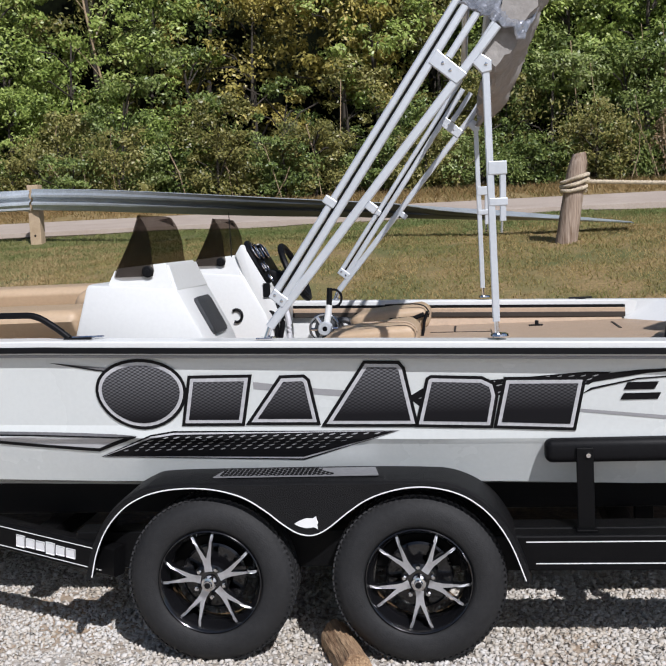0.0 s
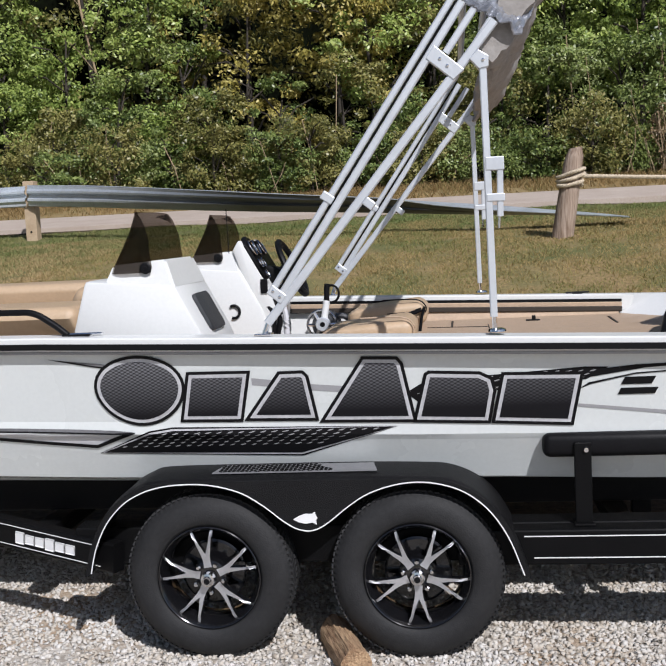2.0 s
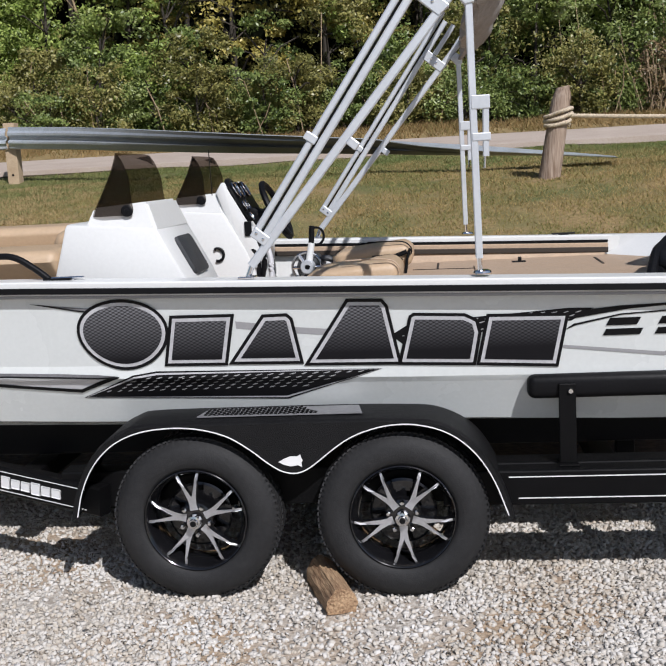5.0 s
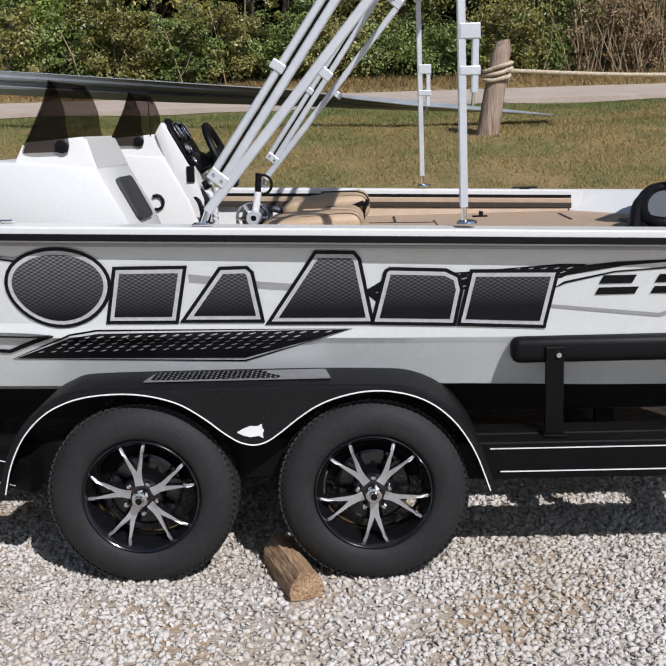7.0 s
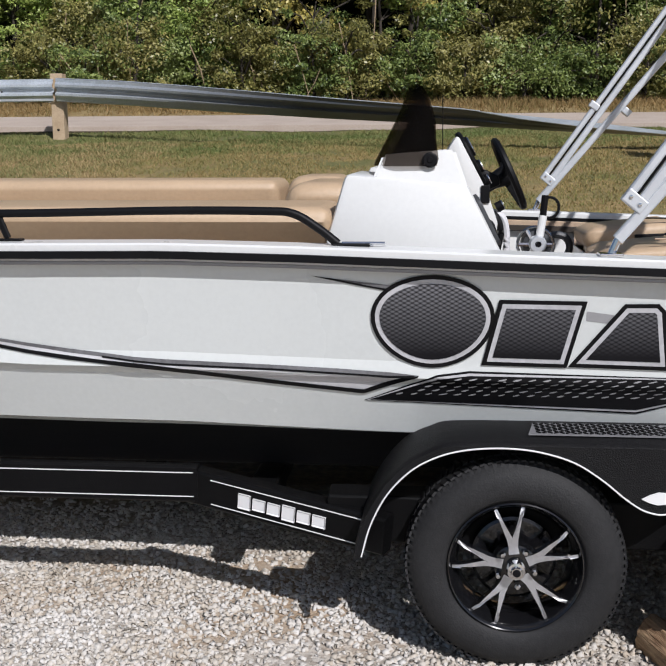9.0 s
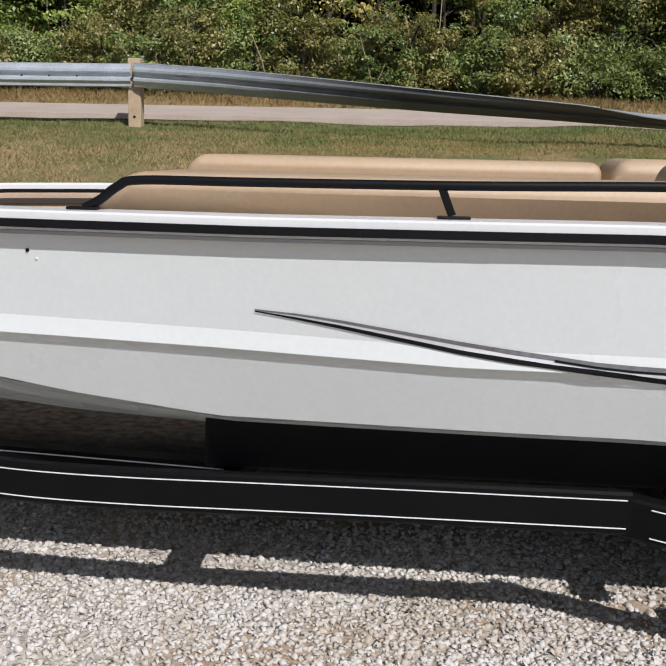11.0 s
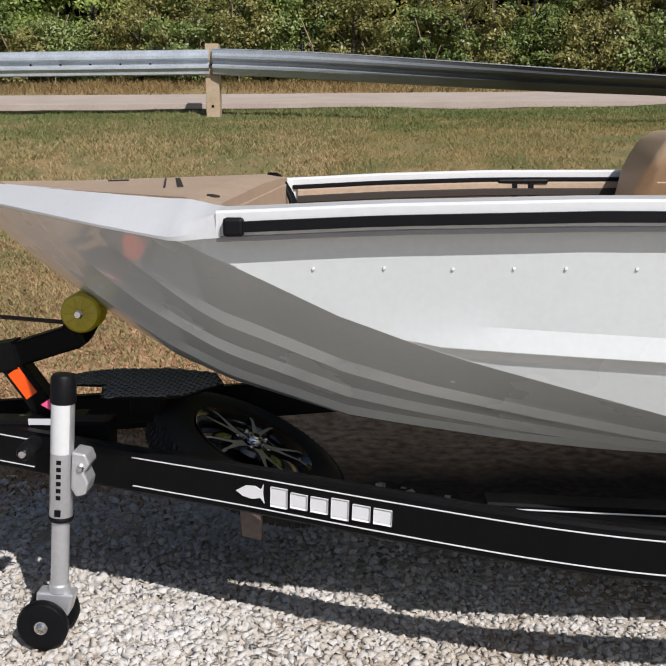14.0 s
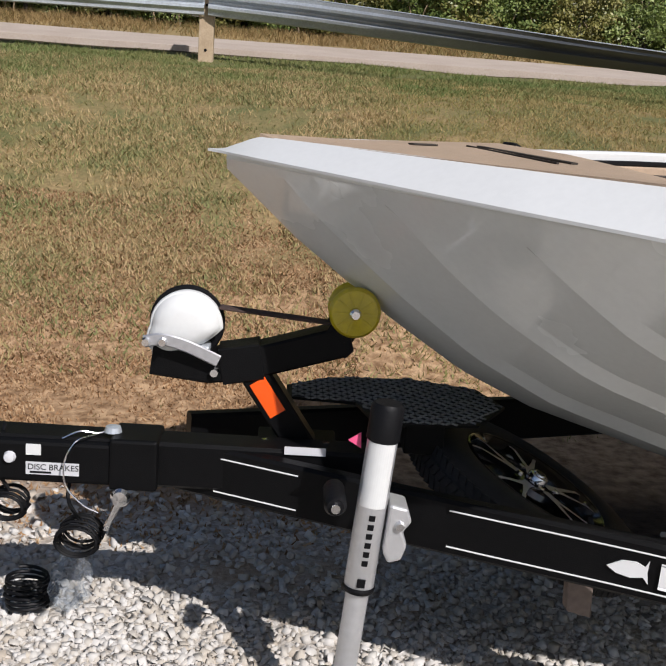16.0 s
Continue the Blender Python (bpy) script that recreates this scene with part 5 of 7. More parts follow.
def wheel_guard(sgn):
    g = thing("wheel_guard", "black tandem wheel guard with silver edge stripe and tread plate step", "fender", "trailer wheel guards", (0.4, CY + sgn * CY, 0.5))
    o = Matrix.Translation((-0.4, -(CY + sgn * CY), -0.5))

    def Y(y):
        return CY - (CY - y) if sgn < 0 else 2 * CY - y
    y0, y1, y2 = Y(-0.032), Y(-0.018), Y(0.25)
    b = bmesh.new()

    def dense(P, n):
        d = [0.0]
        for a, c in zip(P, P[1:]):
            d.append(d[-1] + math.hypot(c[0] - a[0], c[1] - a[1]))
        t = np.linspace(0, d[-1], n)
        return list(zip(np.interp(t, d, [p[0] for p in P]), np.interp(t, d, [p[1] for p in P])))
    n = 90
    sk = [(p.x, p.z) for p in smooth_path([(q[0], 0, q[1]) for q in SK], 5)]
    A, T = dense(sk, n), dense([(p.x, p.z) for p in smooth_path([(q[0], 0, q[1]) for q in TOP], 5)], n)
    T = [(max(min(t[0], 2), -2), t[1]) for t in T]
    # match top points to the skirt by their share of the outline
    r1 = [b.verts.new((p[0], y0, p[1])) for p in A]
    r2 = [b.verts.new((p[0], y0, p[1] - 0.012)) for p in T]
    r3 = [b.verts.new((p[0], y1, p[1] - 0.002)) for p in T]
    r4 = [b.verts.new((p[0], y2, p[1] + 0.004)) for p in T]
    r5 = [b.verts.new((p[0], y2, p[1] - 0.004)) for p in T]
    r6 = [b.verts.new((p[0], y1 + (0.004 if sgn < 0 else -0.004), p[1] - 0.014)) for p in T]
    r7 = [b.verts.new((p[0], y0 + (0.005 if sgn < 0 else -0.005), p[1] + 0.001)) for p in A]
    R = [r1, r2, r3, r4, r5, r6, r7]
    for k in range(7):
        P, Q = R[k], R[(k + 1) % 7]
        for i in range(n - 1):
            b.faces.new((P[i], P[i + 1], Q[i + 1], Q[i]))
    b.faces.new([r[0] for r in R])
    b.faces.new([r[-1] for r in R][::-1])
    part("shell", move(b, o), M_GUARD, g, smooth=35)
    s = sweep([(p[0], y0 - 0.001 if sgn < 0 else y0 + 0.001, p[1] + 0.004) for p in dense(sk, 160)], rect(0.005, 0.0036, 0.001), up=(0, 1, 0))
    part("edge_stripe", move(s, o), M_STRIPE, g, "silver edge stripe")
    if sgn < 0:
        st = part("tread_plate", move(prism([(0.03, 0.035), (0.695, 0.035), (0.672, 0.165), (0.055, 0.165)], 0.7605, 0.7645, axis=2), o), M_PLATE, g, "grey diamond tread plate step")
        bm = bmesh.new()
        rng = random.Random(3)
        for i in range(34):
            for j in range(7):
                x, y = 0.062 + i * 0.0178, 0.05 + j * 0.0165
                if x > 0.44 + 0.014 * (6 - j):
                    continue
                rr = bmesh.ops.create_cube(bm, size=1)
                m = Matrix.Translation((x, y, 0.766)) @ Matrix.Rotation(0.75 if (i + j) % 2 else -0.75, 4, 'Z') @ Matrix.Diagonal((0.017, 0.0042, 0.004, 1))
                bmesh.ops.transform(bm, matrix=m, verts=rr["verts"])
        part("tread_ribs", move(bm, o), M_BLACK, st)
        # fish-shaped silver badge, as a plain shape
        fish = [(0.362, 0.590), (0.385, 0.603), (0.41, 0.612), (0.437, 0.611), (0.450, 0.620), (0.453, 0.604), (0.459, 0.594), (0.453, 0.586), (0.455, 0.567), (0.440, 0.576), (0.41, 0.572), (0.385, 0.578)]
        part("badge", move(prism(fish, y0 - 0.004, y0 - 0.001), o), M_STRIPE, g, "small silver badge")
    return g


wheel_guard(-1)
wheel_guard(1)

# ---- bunk guide at the stern ----
for sgn in (-1, 1):
    def gyy(y):
        return y if sgn < 0 else 2 * CY - y
    y0, y1 = sorted((gyy(0.113), gyy(0.195)))
    tpart("guide_bunk", box(1.345, 2.25, y0, y1, 0.775, 0.872, 0.03, 4), M_RUB, "black carpeted side guide bunk", 40)
    for x in (1.495, 2.03):
        y0, y1 = sorted((gyy(0.098), gyy(0.112)))
        st = tpart("guide_stay", box(x - 0.033, x + 0.033, y0, y1, 0.52, 0.84, 0.004), M_BLACK, "black upright flat stay")
        if sgn < 0:
            tpart("bolt", move(lathe([(0.0, -0.012), (0.009, -0.011), (0.012, -0.002), (0.012, 0.006)], 10), Matrix.Translation((x + 0.012, 0.098, 0.812))), M_CHROME, parent=st)
        y0, y1 = sorted((gyy(0.07), gyy(0.16)))
        tpart("foot_plate", box(x - 0.04, x + 0.04, y0, y1, 0.514, 0.522, 0.002), M_BLACK, parent=st)
# lower bunks under the hull
for y in (0.62, 2 * CY - 0.62):
    tpart("bunk", box(-2.4, 2.1, y - 0.04, y + 0.04, 0.47, 0.655, 0.01), M_RUB, "black carpeted bunk")
for x in (-1.3, 0.3, 1.8):
    for y in (0.62, 2 * CY - 0.62):
        tpart("bunk_bracket", box(x - 0.04, x + 0.04, y - 0.02, y + 0.02, 0.40, 0.57, 0.004), M_BLACK)

# ---- folding canopy frame ----
bim = thing("canopy_frame", "folded bare aluminium sun-canopy frame over the boat", "canopy frame", at=(1.17, CY, 1.29))
o = Matrix.Translation((-1.17, -CY, -1.29))


def bpart(name, bm, material=M_ALU, label="", parent=None, smooth=False):
    return part(name, move(bm, o), material, parent or bim, label, smooth)


def bar(p, q, w=0.04, d=0.028):
    return sweep([p, q], rect(d, w, 0.005), up=(0, 0, 1))


for sgn in (-1, 1):
    def Y(y):
        return y if sgn < 0 else 2 * CY - y
    yb = 0.10
    foot = Vector((0.262, Y(yb), 1.325))
    lo = Vector((0.325, Y(yb), 1.44))
    # double main arm with a dark slot, and the flatter second arm
    a0, a1 = Vector((0.310, Y(yb), 1.487)), Vector((1.049, Y(yb), 2.547))
    d = (a1 - a0).normalized()
    up = Vector((-d.z, 0, d.x))
    bpart("arm", bar(a0 - d * 0.01, a1 + d * 0.06, 0.026), label="silver box-section arm")
    bpart("arm_track", bar(a0 - up * 0.019, a1 - up * 0.019 + d * 0.03, 0.008, 0.012), M_RUB)
    bpart("arm", bar(a0 - up * 0.040 + d * 0.01, a1 - up * 0.040 + d * 0.02, 0.030), label="silver box-section arm")
    e0, e1 = Vector((0.278, Y(yb), 1.35)), Vector((1.197, Y(yb), 2.446))
    f = (e1 - e0).normalized()
    bpart("arm", bar(e0 + f * 0.005, e1 + f * 0.02, 0.034), label="silver box-section arm")
    # hinge plate, foot and pin
    hp = bpart("hinge_plate", prism([(0.284, 1.474), (0.310, 1.508), (0.366, 1.462), (0.340, 1.428)], Y(yb) - 0.018, Y(yb) + 0.018, 0.004))
    for q in ((0.312, 1.482), (0.338, 1.458)):
        bpart("rivet", move(lathe([(0, -0.004), (0.006, -0.003), (0.007, 0.002)], 8), Matrix.Translation((q[0], Y(yb) - 0.019, q[1]))), M_CHROME, parent=hp)
    ft = bpart("foot", rod(foot + Vector((0, 0, -0.02)), foot + Vector((0.02, 0, 0.03)), 0.012, 10), M_CHROME)
    bpart("foot_plate", box(foot.x - 0.035, foot.x + 0.035, foot.y - 0.03, foot.y + 0.03, 1.305, 1.314, 0.003), M_CHROME, parent=ft)
    # sliding brackets and the upper plates
    for c, w, dd in (((0.546, 1.836), 0.026, d), ((0.708, 1.805), 0.022, f)):
        b = box(-0.017, 0.017, -0.019, 0.019, -w, w, 0.004)
        bpart("bracket", move(b, Matrix.Translation((c[0], Y(yb), c[1])) @ Matrix.Rotation(-math.atan2(dd.z, dd.x), 4, 'Y')))
    gus = bpart("gusset", prism([(0.948, 2.338), (0.981, 2.386), (1.092, 2.288), (1.050, 2.252)], Y(yb) - 0.018, Y(yb) + 0.018, 0.003))
    for q in ((1.002, 2.333), (1.029, 2.305)):
        bpart("rivet", move(lathe([(0, -0.004), (0.006, -0.003), (0.007, 0.002)], 8), Matrix.Translation((q[0], Y(yb) - 0.019, q[1]))), M_CHROME, parent=gus)
    gus = bpart("gusset", prism([(1.112, 2.326), (1.147, 2.358), (1.184, 2.332), (1.183, 2.293), (1.147, 2.286)], Y(yb) - 0.020, Y(yb) + 0.020, 0.003))
    bpart("rivet", move(lathe([(0, -0.004), (0.006, -0.003), (0.007, 0.002)], 8), Matrix.Translation((1.163, Y(yb) - 0.021, 2.318))), M_CHROME, parent=gus)
    for p, q in (((1.024, 2.355), (1.128, 2.500)), ((1.080, 2.300), (1.19, 2.455))):
        p, q = Vector((p[0], Y(yb), p[1])), Vector((q[0], Y(yb), q[1]))
        bpart("arm_stub", bar(p, q + (q - p).normalized() * 0.02, 0.028, 0.022))
    # upright leg with its spare tube, clamps and foot
    bpart("leg", sweep([(1.161, Y(yb), 2.32), (1.172, Y(yb), 1.345)], rect(0.028, 0.028, 0.004), up=(1, 0, 0)), label="upright silver leg")
    ex = bpart("leg_extension", sweep([(1.214, Y(yb), 1.955), (1.209, Y(yb), 1.730)], rect(0.026, 0.024, 0.004), up=(1, 0, 0)))
    for z0, z1 in ((1.905, 1.957), (1.787, 1.818)):
        bpart("clamp", box(1.158, 1.229, Y(yb) - 0.017, Y(yb) + 0.017, z0, z1, 0.004), parent=ex)
    bpart("pin", rod((1.206, Y(yb), 1.735), (1.203, Y(yb), 1.685), 0.005, 8), M_CHROME, parent=ex)
    ls = bpart("leg_swivel", rod((1.174, Y(yb), 1.30), (1.173, Y(yb), 1.35), 0.010, 10), M_CHROME)
    bpart("foot_plate", move(lathe([(0.0, 0.008), (0.024, 0.008), (0.034, 0.004), (0.036, -0.004), (0.0, -0.004)], 20, axis=2), Matrix.Translation((1.182, Y(yb), 1.292))), M_CHROME, parent=ls)
# cross tubes and the rolled canvas at the top
for x, z in ((1.10, 2.62), (1.20, 2.66)):
    bpart("cross_tube", rod((x, 0.11, z), (x, 2 * CY - 0.11, z), 0.016, 10))
# canvas bundle hanging between the arms: creased tube along the boat's breadth
bm = bmesh.new()
rows = []
ax, az = Vector((0.52, 0, 0.854)), Vector((0.854, 0, -0.52))
for i in range(81):
    y = 0.13 + (2 * CY - 0.26) * i / 80
    row = []
    for j in range(40):
        a = 2 * math.pi * j / 40
        ca, sa = math.cos(a), math.sin(a)
        k = noise.noise((ca * 1.3, y * 4, sa * 1.3)) * 0.035 + noise.noise((ca * 5, y * 12, sa * 5)) * 0.016 + 0.006 * math.sin(a * 9 + y * 7)
        p = Vector((1.300, y, 2.525)) + az * (0.064 + k) * ca + ax * (0.230 + k) * sa
        row.append(bm.verts.new(p))
    rows.append(row)
for A, B in zip(rows, rows[1:]):
    for j in range(40):
        bm.faces.new((A[j], A[(j + 1) % 40], B[(j + 1) % 40], B[j]))
bm.faces.new(rows[0])
bm.faces.new(rows[-1])
rc = bpart("rolled_canvas", bm, M_CANVAS, "rolled grey-brown canvas top", smooth=50)
# crumpled plastic wrap by the bundle, drawn as an opaque silver sheet
bm = bmesh.new()
rows = []
for i in range(46):
    u = i / 45
    row = []
    for j in range(26):
        v = j / 25
        p = Vector((1.06 + 0.25 * u + 0.09 * v, 0.085 + 0.22 * v, 2.565 - 0.16 * u + 0.19 * v))
        p += Vector((0.6, -0.7, 0.4)) * (0.035 * noise.noise((u * 7, v * 3, 1.0)) + 0.016 * abs(noise.noise((u * 16, v * 6, 4.0))))
        row.append(bm.verts.new(p))
    rows.append(row)
for A, B in zip(rows, rows[1:]):
    for j in range(25):
        bm.faces.new((A[j], A[j + 1], B[j + 1], B[j]))
bmesh.ops.recalc_face_normals(bm, faces=bm.faces)
bmesh.ops.solidify(bm, geom=bm.faces[:], thickness=0.006)
bpart("creased_wrap", bm, M_FOIL, "crumpled shiny plastic wrap drawn in silver", parent=rc, smooth=60)

# ---- hull graphics: plain shapes in the graphics' colours ----
SHAPES = {
    "S": [(-0.257 + 0.187 * math.cos(a) * (1 + 0.10 * math.sin(a)), 1.096 + 0.147 * math.sin(a)) for a in np.linspace(0, 2 * math.pi, 40, endpoint=False)],
    "E": [(-0.052, 1.167), (0.206, 1.164), (0.158, 0.954), (-0.099, 0.959)],
    "B": [(0.169, 0.957), (0.322, 1.157), (0.42, 1.158), (0.44, 1.138), (0.469, 0.95)],
    "C": [(0.477, 0.942), (0.661, 1.207), (0.799, 1.202), (0.819, 1.176), (0.863, 0.933)],
    "D": [(0.904, 1.13), (0.921, 1.14), (1.119, 1.13), (1.167, 1.105), (1.179, 1.053), (1.154, 0.92), (0.853, 0.932)],
    "F": [(1.205, 1.124), (1.515, 1.117), (1.475, 0.904), (1.162, 0.920)],
}


def graphic(name, poly, material, lift, label="", parent=None):
    return part(name, move(on_hull(poly, lift), boff), material, parent or boat, label)



def inside(poly, x, z):
    c = False
    for i in range(len(poly)):
        (x0, z0), (x1, z1) = poly[i - 1], poly[i]
        if (z0 > z) != (z1 > z) and x < (x1 - x0) * (z - z0) / (z1 - z0) + x0:
            c = not c
    return c


def tread_marks(poly, lift, parent):
    """Rows of short slanted printed dashes inside the shape."""
    b = bmesh.new()
    rng = random.Random(8)
    for j in range(60, 90):
        z = j * 0.0142
        for i in range(-12, 36):
            x = i * 0.046 + (0.023 if j % 2 else 0)
            if not (inside(poly, x - 0.012, z) and inside(poly, x + 0.014, z)):
                continue
            w = 0.0125 + rng.uniform(-0.002, 0.002)
            t = 0.0020 + rng.uniform(0, 0.0012)
            q = [(x - w, z - 0.003), (x, z - t), (x + w, z + 0.002), (x + w * 0.9, z + 0.0045), (x, z + t), (x - w * 0.9, z - 0.0008)]
            b.faces.new([b.verts.new((px_, CY - w_side(-px_, pz_) - lift, pz_)) for px_, pz_ in q])
    o = part("tread_pattern", move(b, boff), M_GREYLINE, parent, "small silver printed dashes")
    o["kind"] = "stuff"
sw_ = graphic("graphic_sweep", [(0.817, 1.054), (0.903, 1.104), (1.166, 1.117), (1.51, 1.138), (1.60, 1.135), (1.539, 1.106), (1.515, 1.086), (1.378, 1.09), (0.881, 0.999)], M_GRAPH, 0.0016, "dark tread-pattern sweep graphic")
graphic("graphic_sweep", [(1.50, 1.122), (1.701, 1.140), (1.986, 1.147), (2.18, 1.1455), (2.18, 1.1435), (1.986, 1.1415), (1.733, 1.126), (1.525, 1.095)], M_GRAPH, 0.0030)
graphic("graphic_line", [(1.485, 1.047), (1.525, 1.074), (1.701, 1.108), (2.2, 1.134), (2.2, 1.129), (1.702, 1.1025), (1.534, 1.067)], M_GRAPH, 0.0030)
graphic("graphic_line", [(1.445, 0.994), (1.867, 0.948), (2.2, 1.05), (2.2, 1.037), (1.87, 0.933), (1.445, 0.982)], M_GREYLINE, 0.0022)
graphic("graphic_line", [(2.013, 0.865), (2.063, 0.902), (2.2, 0.985), (2.2, 1.002), (2.054, 0.920), (1.988, 0.865)], M_GRAPH, 0.0022)
PLATE = [(-0.484, 0.824), (-0.250, 0.922), (-0.15, 0.936), (0.776, 0.917), (0.630, 0.877), (0.380, 0.793)]
pl = graphic("graphic_plate", PLATE, M_GRAPH, 0.0022, "black tread-pattern block graphic")
graphic("graphic_plate_edge", inset_poly(PLATE, 0.007), M_EDGE, 0.0036, parent=pl)
graphic("graphic_plate_face", inset_poly(PLATE, 0.015), M_GRAPH, 0.0050, parent=pl)
tread_marks(inset_poly(PLATE, 0.018), 0.0066, pl)
tread_marks([(0.83, 1.054), (0.903, 1.10), (1.166, 1.113), (1.51, 1.134), (1.58, 1.132), (1.53, 1.106), (1.51, 1.09), (1.378, 1.094), (0.885, 1.01)], 0.0034, sw_)
graphic("graphic_shade", [(0.20, 1.135), (0.46, 1.10), (0.62, 1.085), (0.60, 1.06), (0.40, 1.08), (0.20, 1.105)], M_GREYLINE, 0.0012)
sp_ = graphic("graphic_spike", [(-0.640, 1.240), (-0.40, 1.212), (-0.36, 1.210), (-0.36, 1.192), (-0.45, 1.208)], M_SHADEG, 0.0022)
graphic("spike_line", [(-0.640, 1.240), (-0.58, 1.233), (-0.45, 1.208), (-0.36, 1.194), (-0.36, 1.188), (-0.45, 1.202), (-0.60, 1.231)], M_GRAPH, 0.0034, parent=sp_)
SX = [-2.172, -2.05, -1.93, -1.75, -1.60, -1.46, -1.34, -1.23, -1.13, -0.99, -0.77, -0.55, -0.484]
S_TOP = [1.069, 1.061, 1.048, 1.023, 1.002, 0.985, 0.973, 0.961, 0.956, 0.952, 0.946, 0.938, 0.934]
S_GREY = [1.066, 1.055, 1.040, 1.013, 0.991, 0.972, 0.960, 0.947, 0.940, 0.936, 0.931, 0.922, 0.919]
S_BLK = [1.065, 1.050, 1.033, 1.003, 0.978, 0.960, 0.949, 0.941, 0.932, 0.914, 0.890, 0.869, 0.864]
S_BOT = [1.061, 1.043, 1.023, 0.991, 0.966, 0.948, 0.937, 0.925, 0.914, 0.899, 0.876, 0.855, 0.849]
zz = graphic("graphic_zigzag", list(zip(SX, S_GREY)) + [(-0.40, 0.913), (-0.345, 0.911)] + list(zip(SX, S_BLK))[::-1], M_LABEL, 0.0022, "pale silver side stripe shaded grey and edged in black")
graphic("zigzag_shade", list(zip(SX, S_TOP)) + [(-0.40, 0.929), (-0.312, 0.920), (-0.345, 0.911), (-0.40, 0.913)] + list(zip(SX, S_GREY))[::-1], M_SHADEG, 0.0034, parent=zz)
graphic("zigzag_line", [(x, z + 0.0035) for x, z in zip(SX[6:], S_GREY[6:])] + [(-0.40, 0.918), (-0.320, 0.919), (-0.345, 0.911), (-0.40, 0.911)] + [(x, z - 0.003) for x, z in zip(SX[6:], S_GREY[6:])][::-1], M_GRAPH, 0.0046, parent=zz)
graphic("zigzag_line", list(zip(SX, S_BLK)) + [(-0.406, 0.896), (-0.355, 0.914), (-0.306, 0.919), (-0.312, 0.912)] + list(zip(SX, S_BOT))[::-1], M_GRAPH, 0.0046, parent=zz)
for poly in SHAPES.values():
    poly = [(x - 0.010, z) for x, z in poly]
    b = graphic("graphic_block", inset_poly(poly, -0.003), M_GRAPH, 0.0056, "black block graphic with silver edging")
    graphic("silver_edge", inset_poly(poly, 0.010), M_EDGE, 0.0072, parent=b)
    graphic("block_face", inset_poly(poly, 0.024), M_HEX, 0.0088, parent=b)
# script words as plain slanted bars
for x0, x1 in ((1.635, 1.775), (1.83, 2.03)):
    for z0, h, ins in ((1.022, 0.026, 0.0), (1.062, 0.030, 0.012)):
        graphic("script_bar", [(x0 + ins, z0), (x1 - ins, z0), (x1 - ins + h * 0.5, z0 + h), (x0 + ins + h * 0.5, z0 + h)], M_GRAPH, 0.0036)

# small marks on the trailer: rows of plain silver blocks


def on_rail(x, dz, off=0.0425):
    """A point on the outer face of the near side rail."""
    k = min(range(1, len(RAIL)), key=lambda i: abs(RAIL[i].x - x))
    a, c = RAIL[k - 1], RAIL[k]
    f = (x - a.x) / (c.x - a.x)
    d = (c - a).normalized()
    n = Vector((d.y, -d.x, 0)).normalized()
    if n.y > 0:
        n = -n
    return a.lerp(c, f) + n * off + Vector((0, 0, dz))


def brace_face(x, dz):
    return Vector((x, 0.365 - 0.3784 * (x + 1.14) - 0.0405, 0.472 - 0.0905 * (x + 1.14) + dz))


for i in range(6):
    x0 = -0.915 + i * 0.053
    h = 0.052 if i in (0, 3) else 0.040
    tpart("silver_mark", sweep([brace_face(x0, -0.002), brace_face(x0 + 0.044, -0.002)], rect(0.003, h, 0.006)), M_STRIPE)
for i in range(6):
    x0 = -3.985 + i * 0.056
    h = 0.056 if i in (0, 3) else 0.043
    m_ = tpart("silver_mark", sweep([on_rail(x0, -0.001), on_rail(x0 + 0.046, -0.001)], rect(0.003, h, 0.006)), M_STRIPE)
bm = prism([(-0.05, 0.0), (-0.02, 0.018), (0.01, 0.020), (0.028, 0.012), (0.036, 0.028), (0.034, 0.0), (0.038, -0.026), (0.026, -0.012), (0.0, -0.018), (-0.03, -0.013)], -0.0015, 0.0015)
p_ = on_rail(-4.04, 0.0)
tpart("silver_badge", move(bm, Matrix.Translation(p_) @ Matrix.Rotation(-0.37, 4, 'Z')), M_STRIPE, "small silver badge")

# ---- consoles ----


M_TRAY = mat("grey_moulded_tray", (0.13, 0.14, 0.155), 0.4, var=0.1)
M_HATCH = mat("dark_grey_plastic", (0.036, 0.038, 0.042), 0.5, bump=0.1)


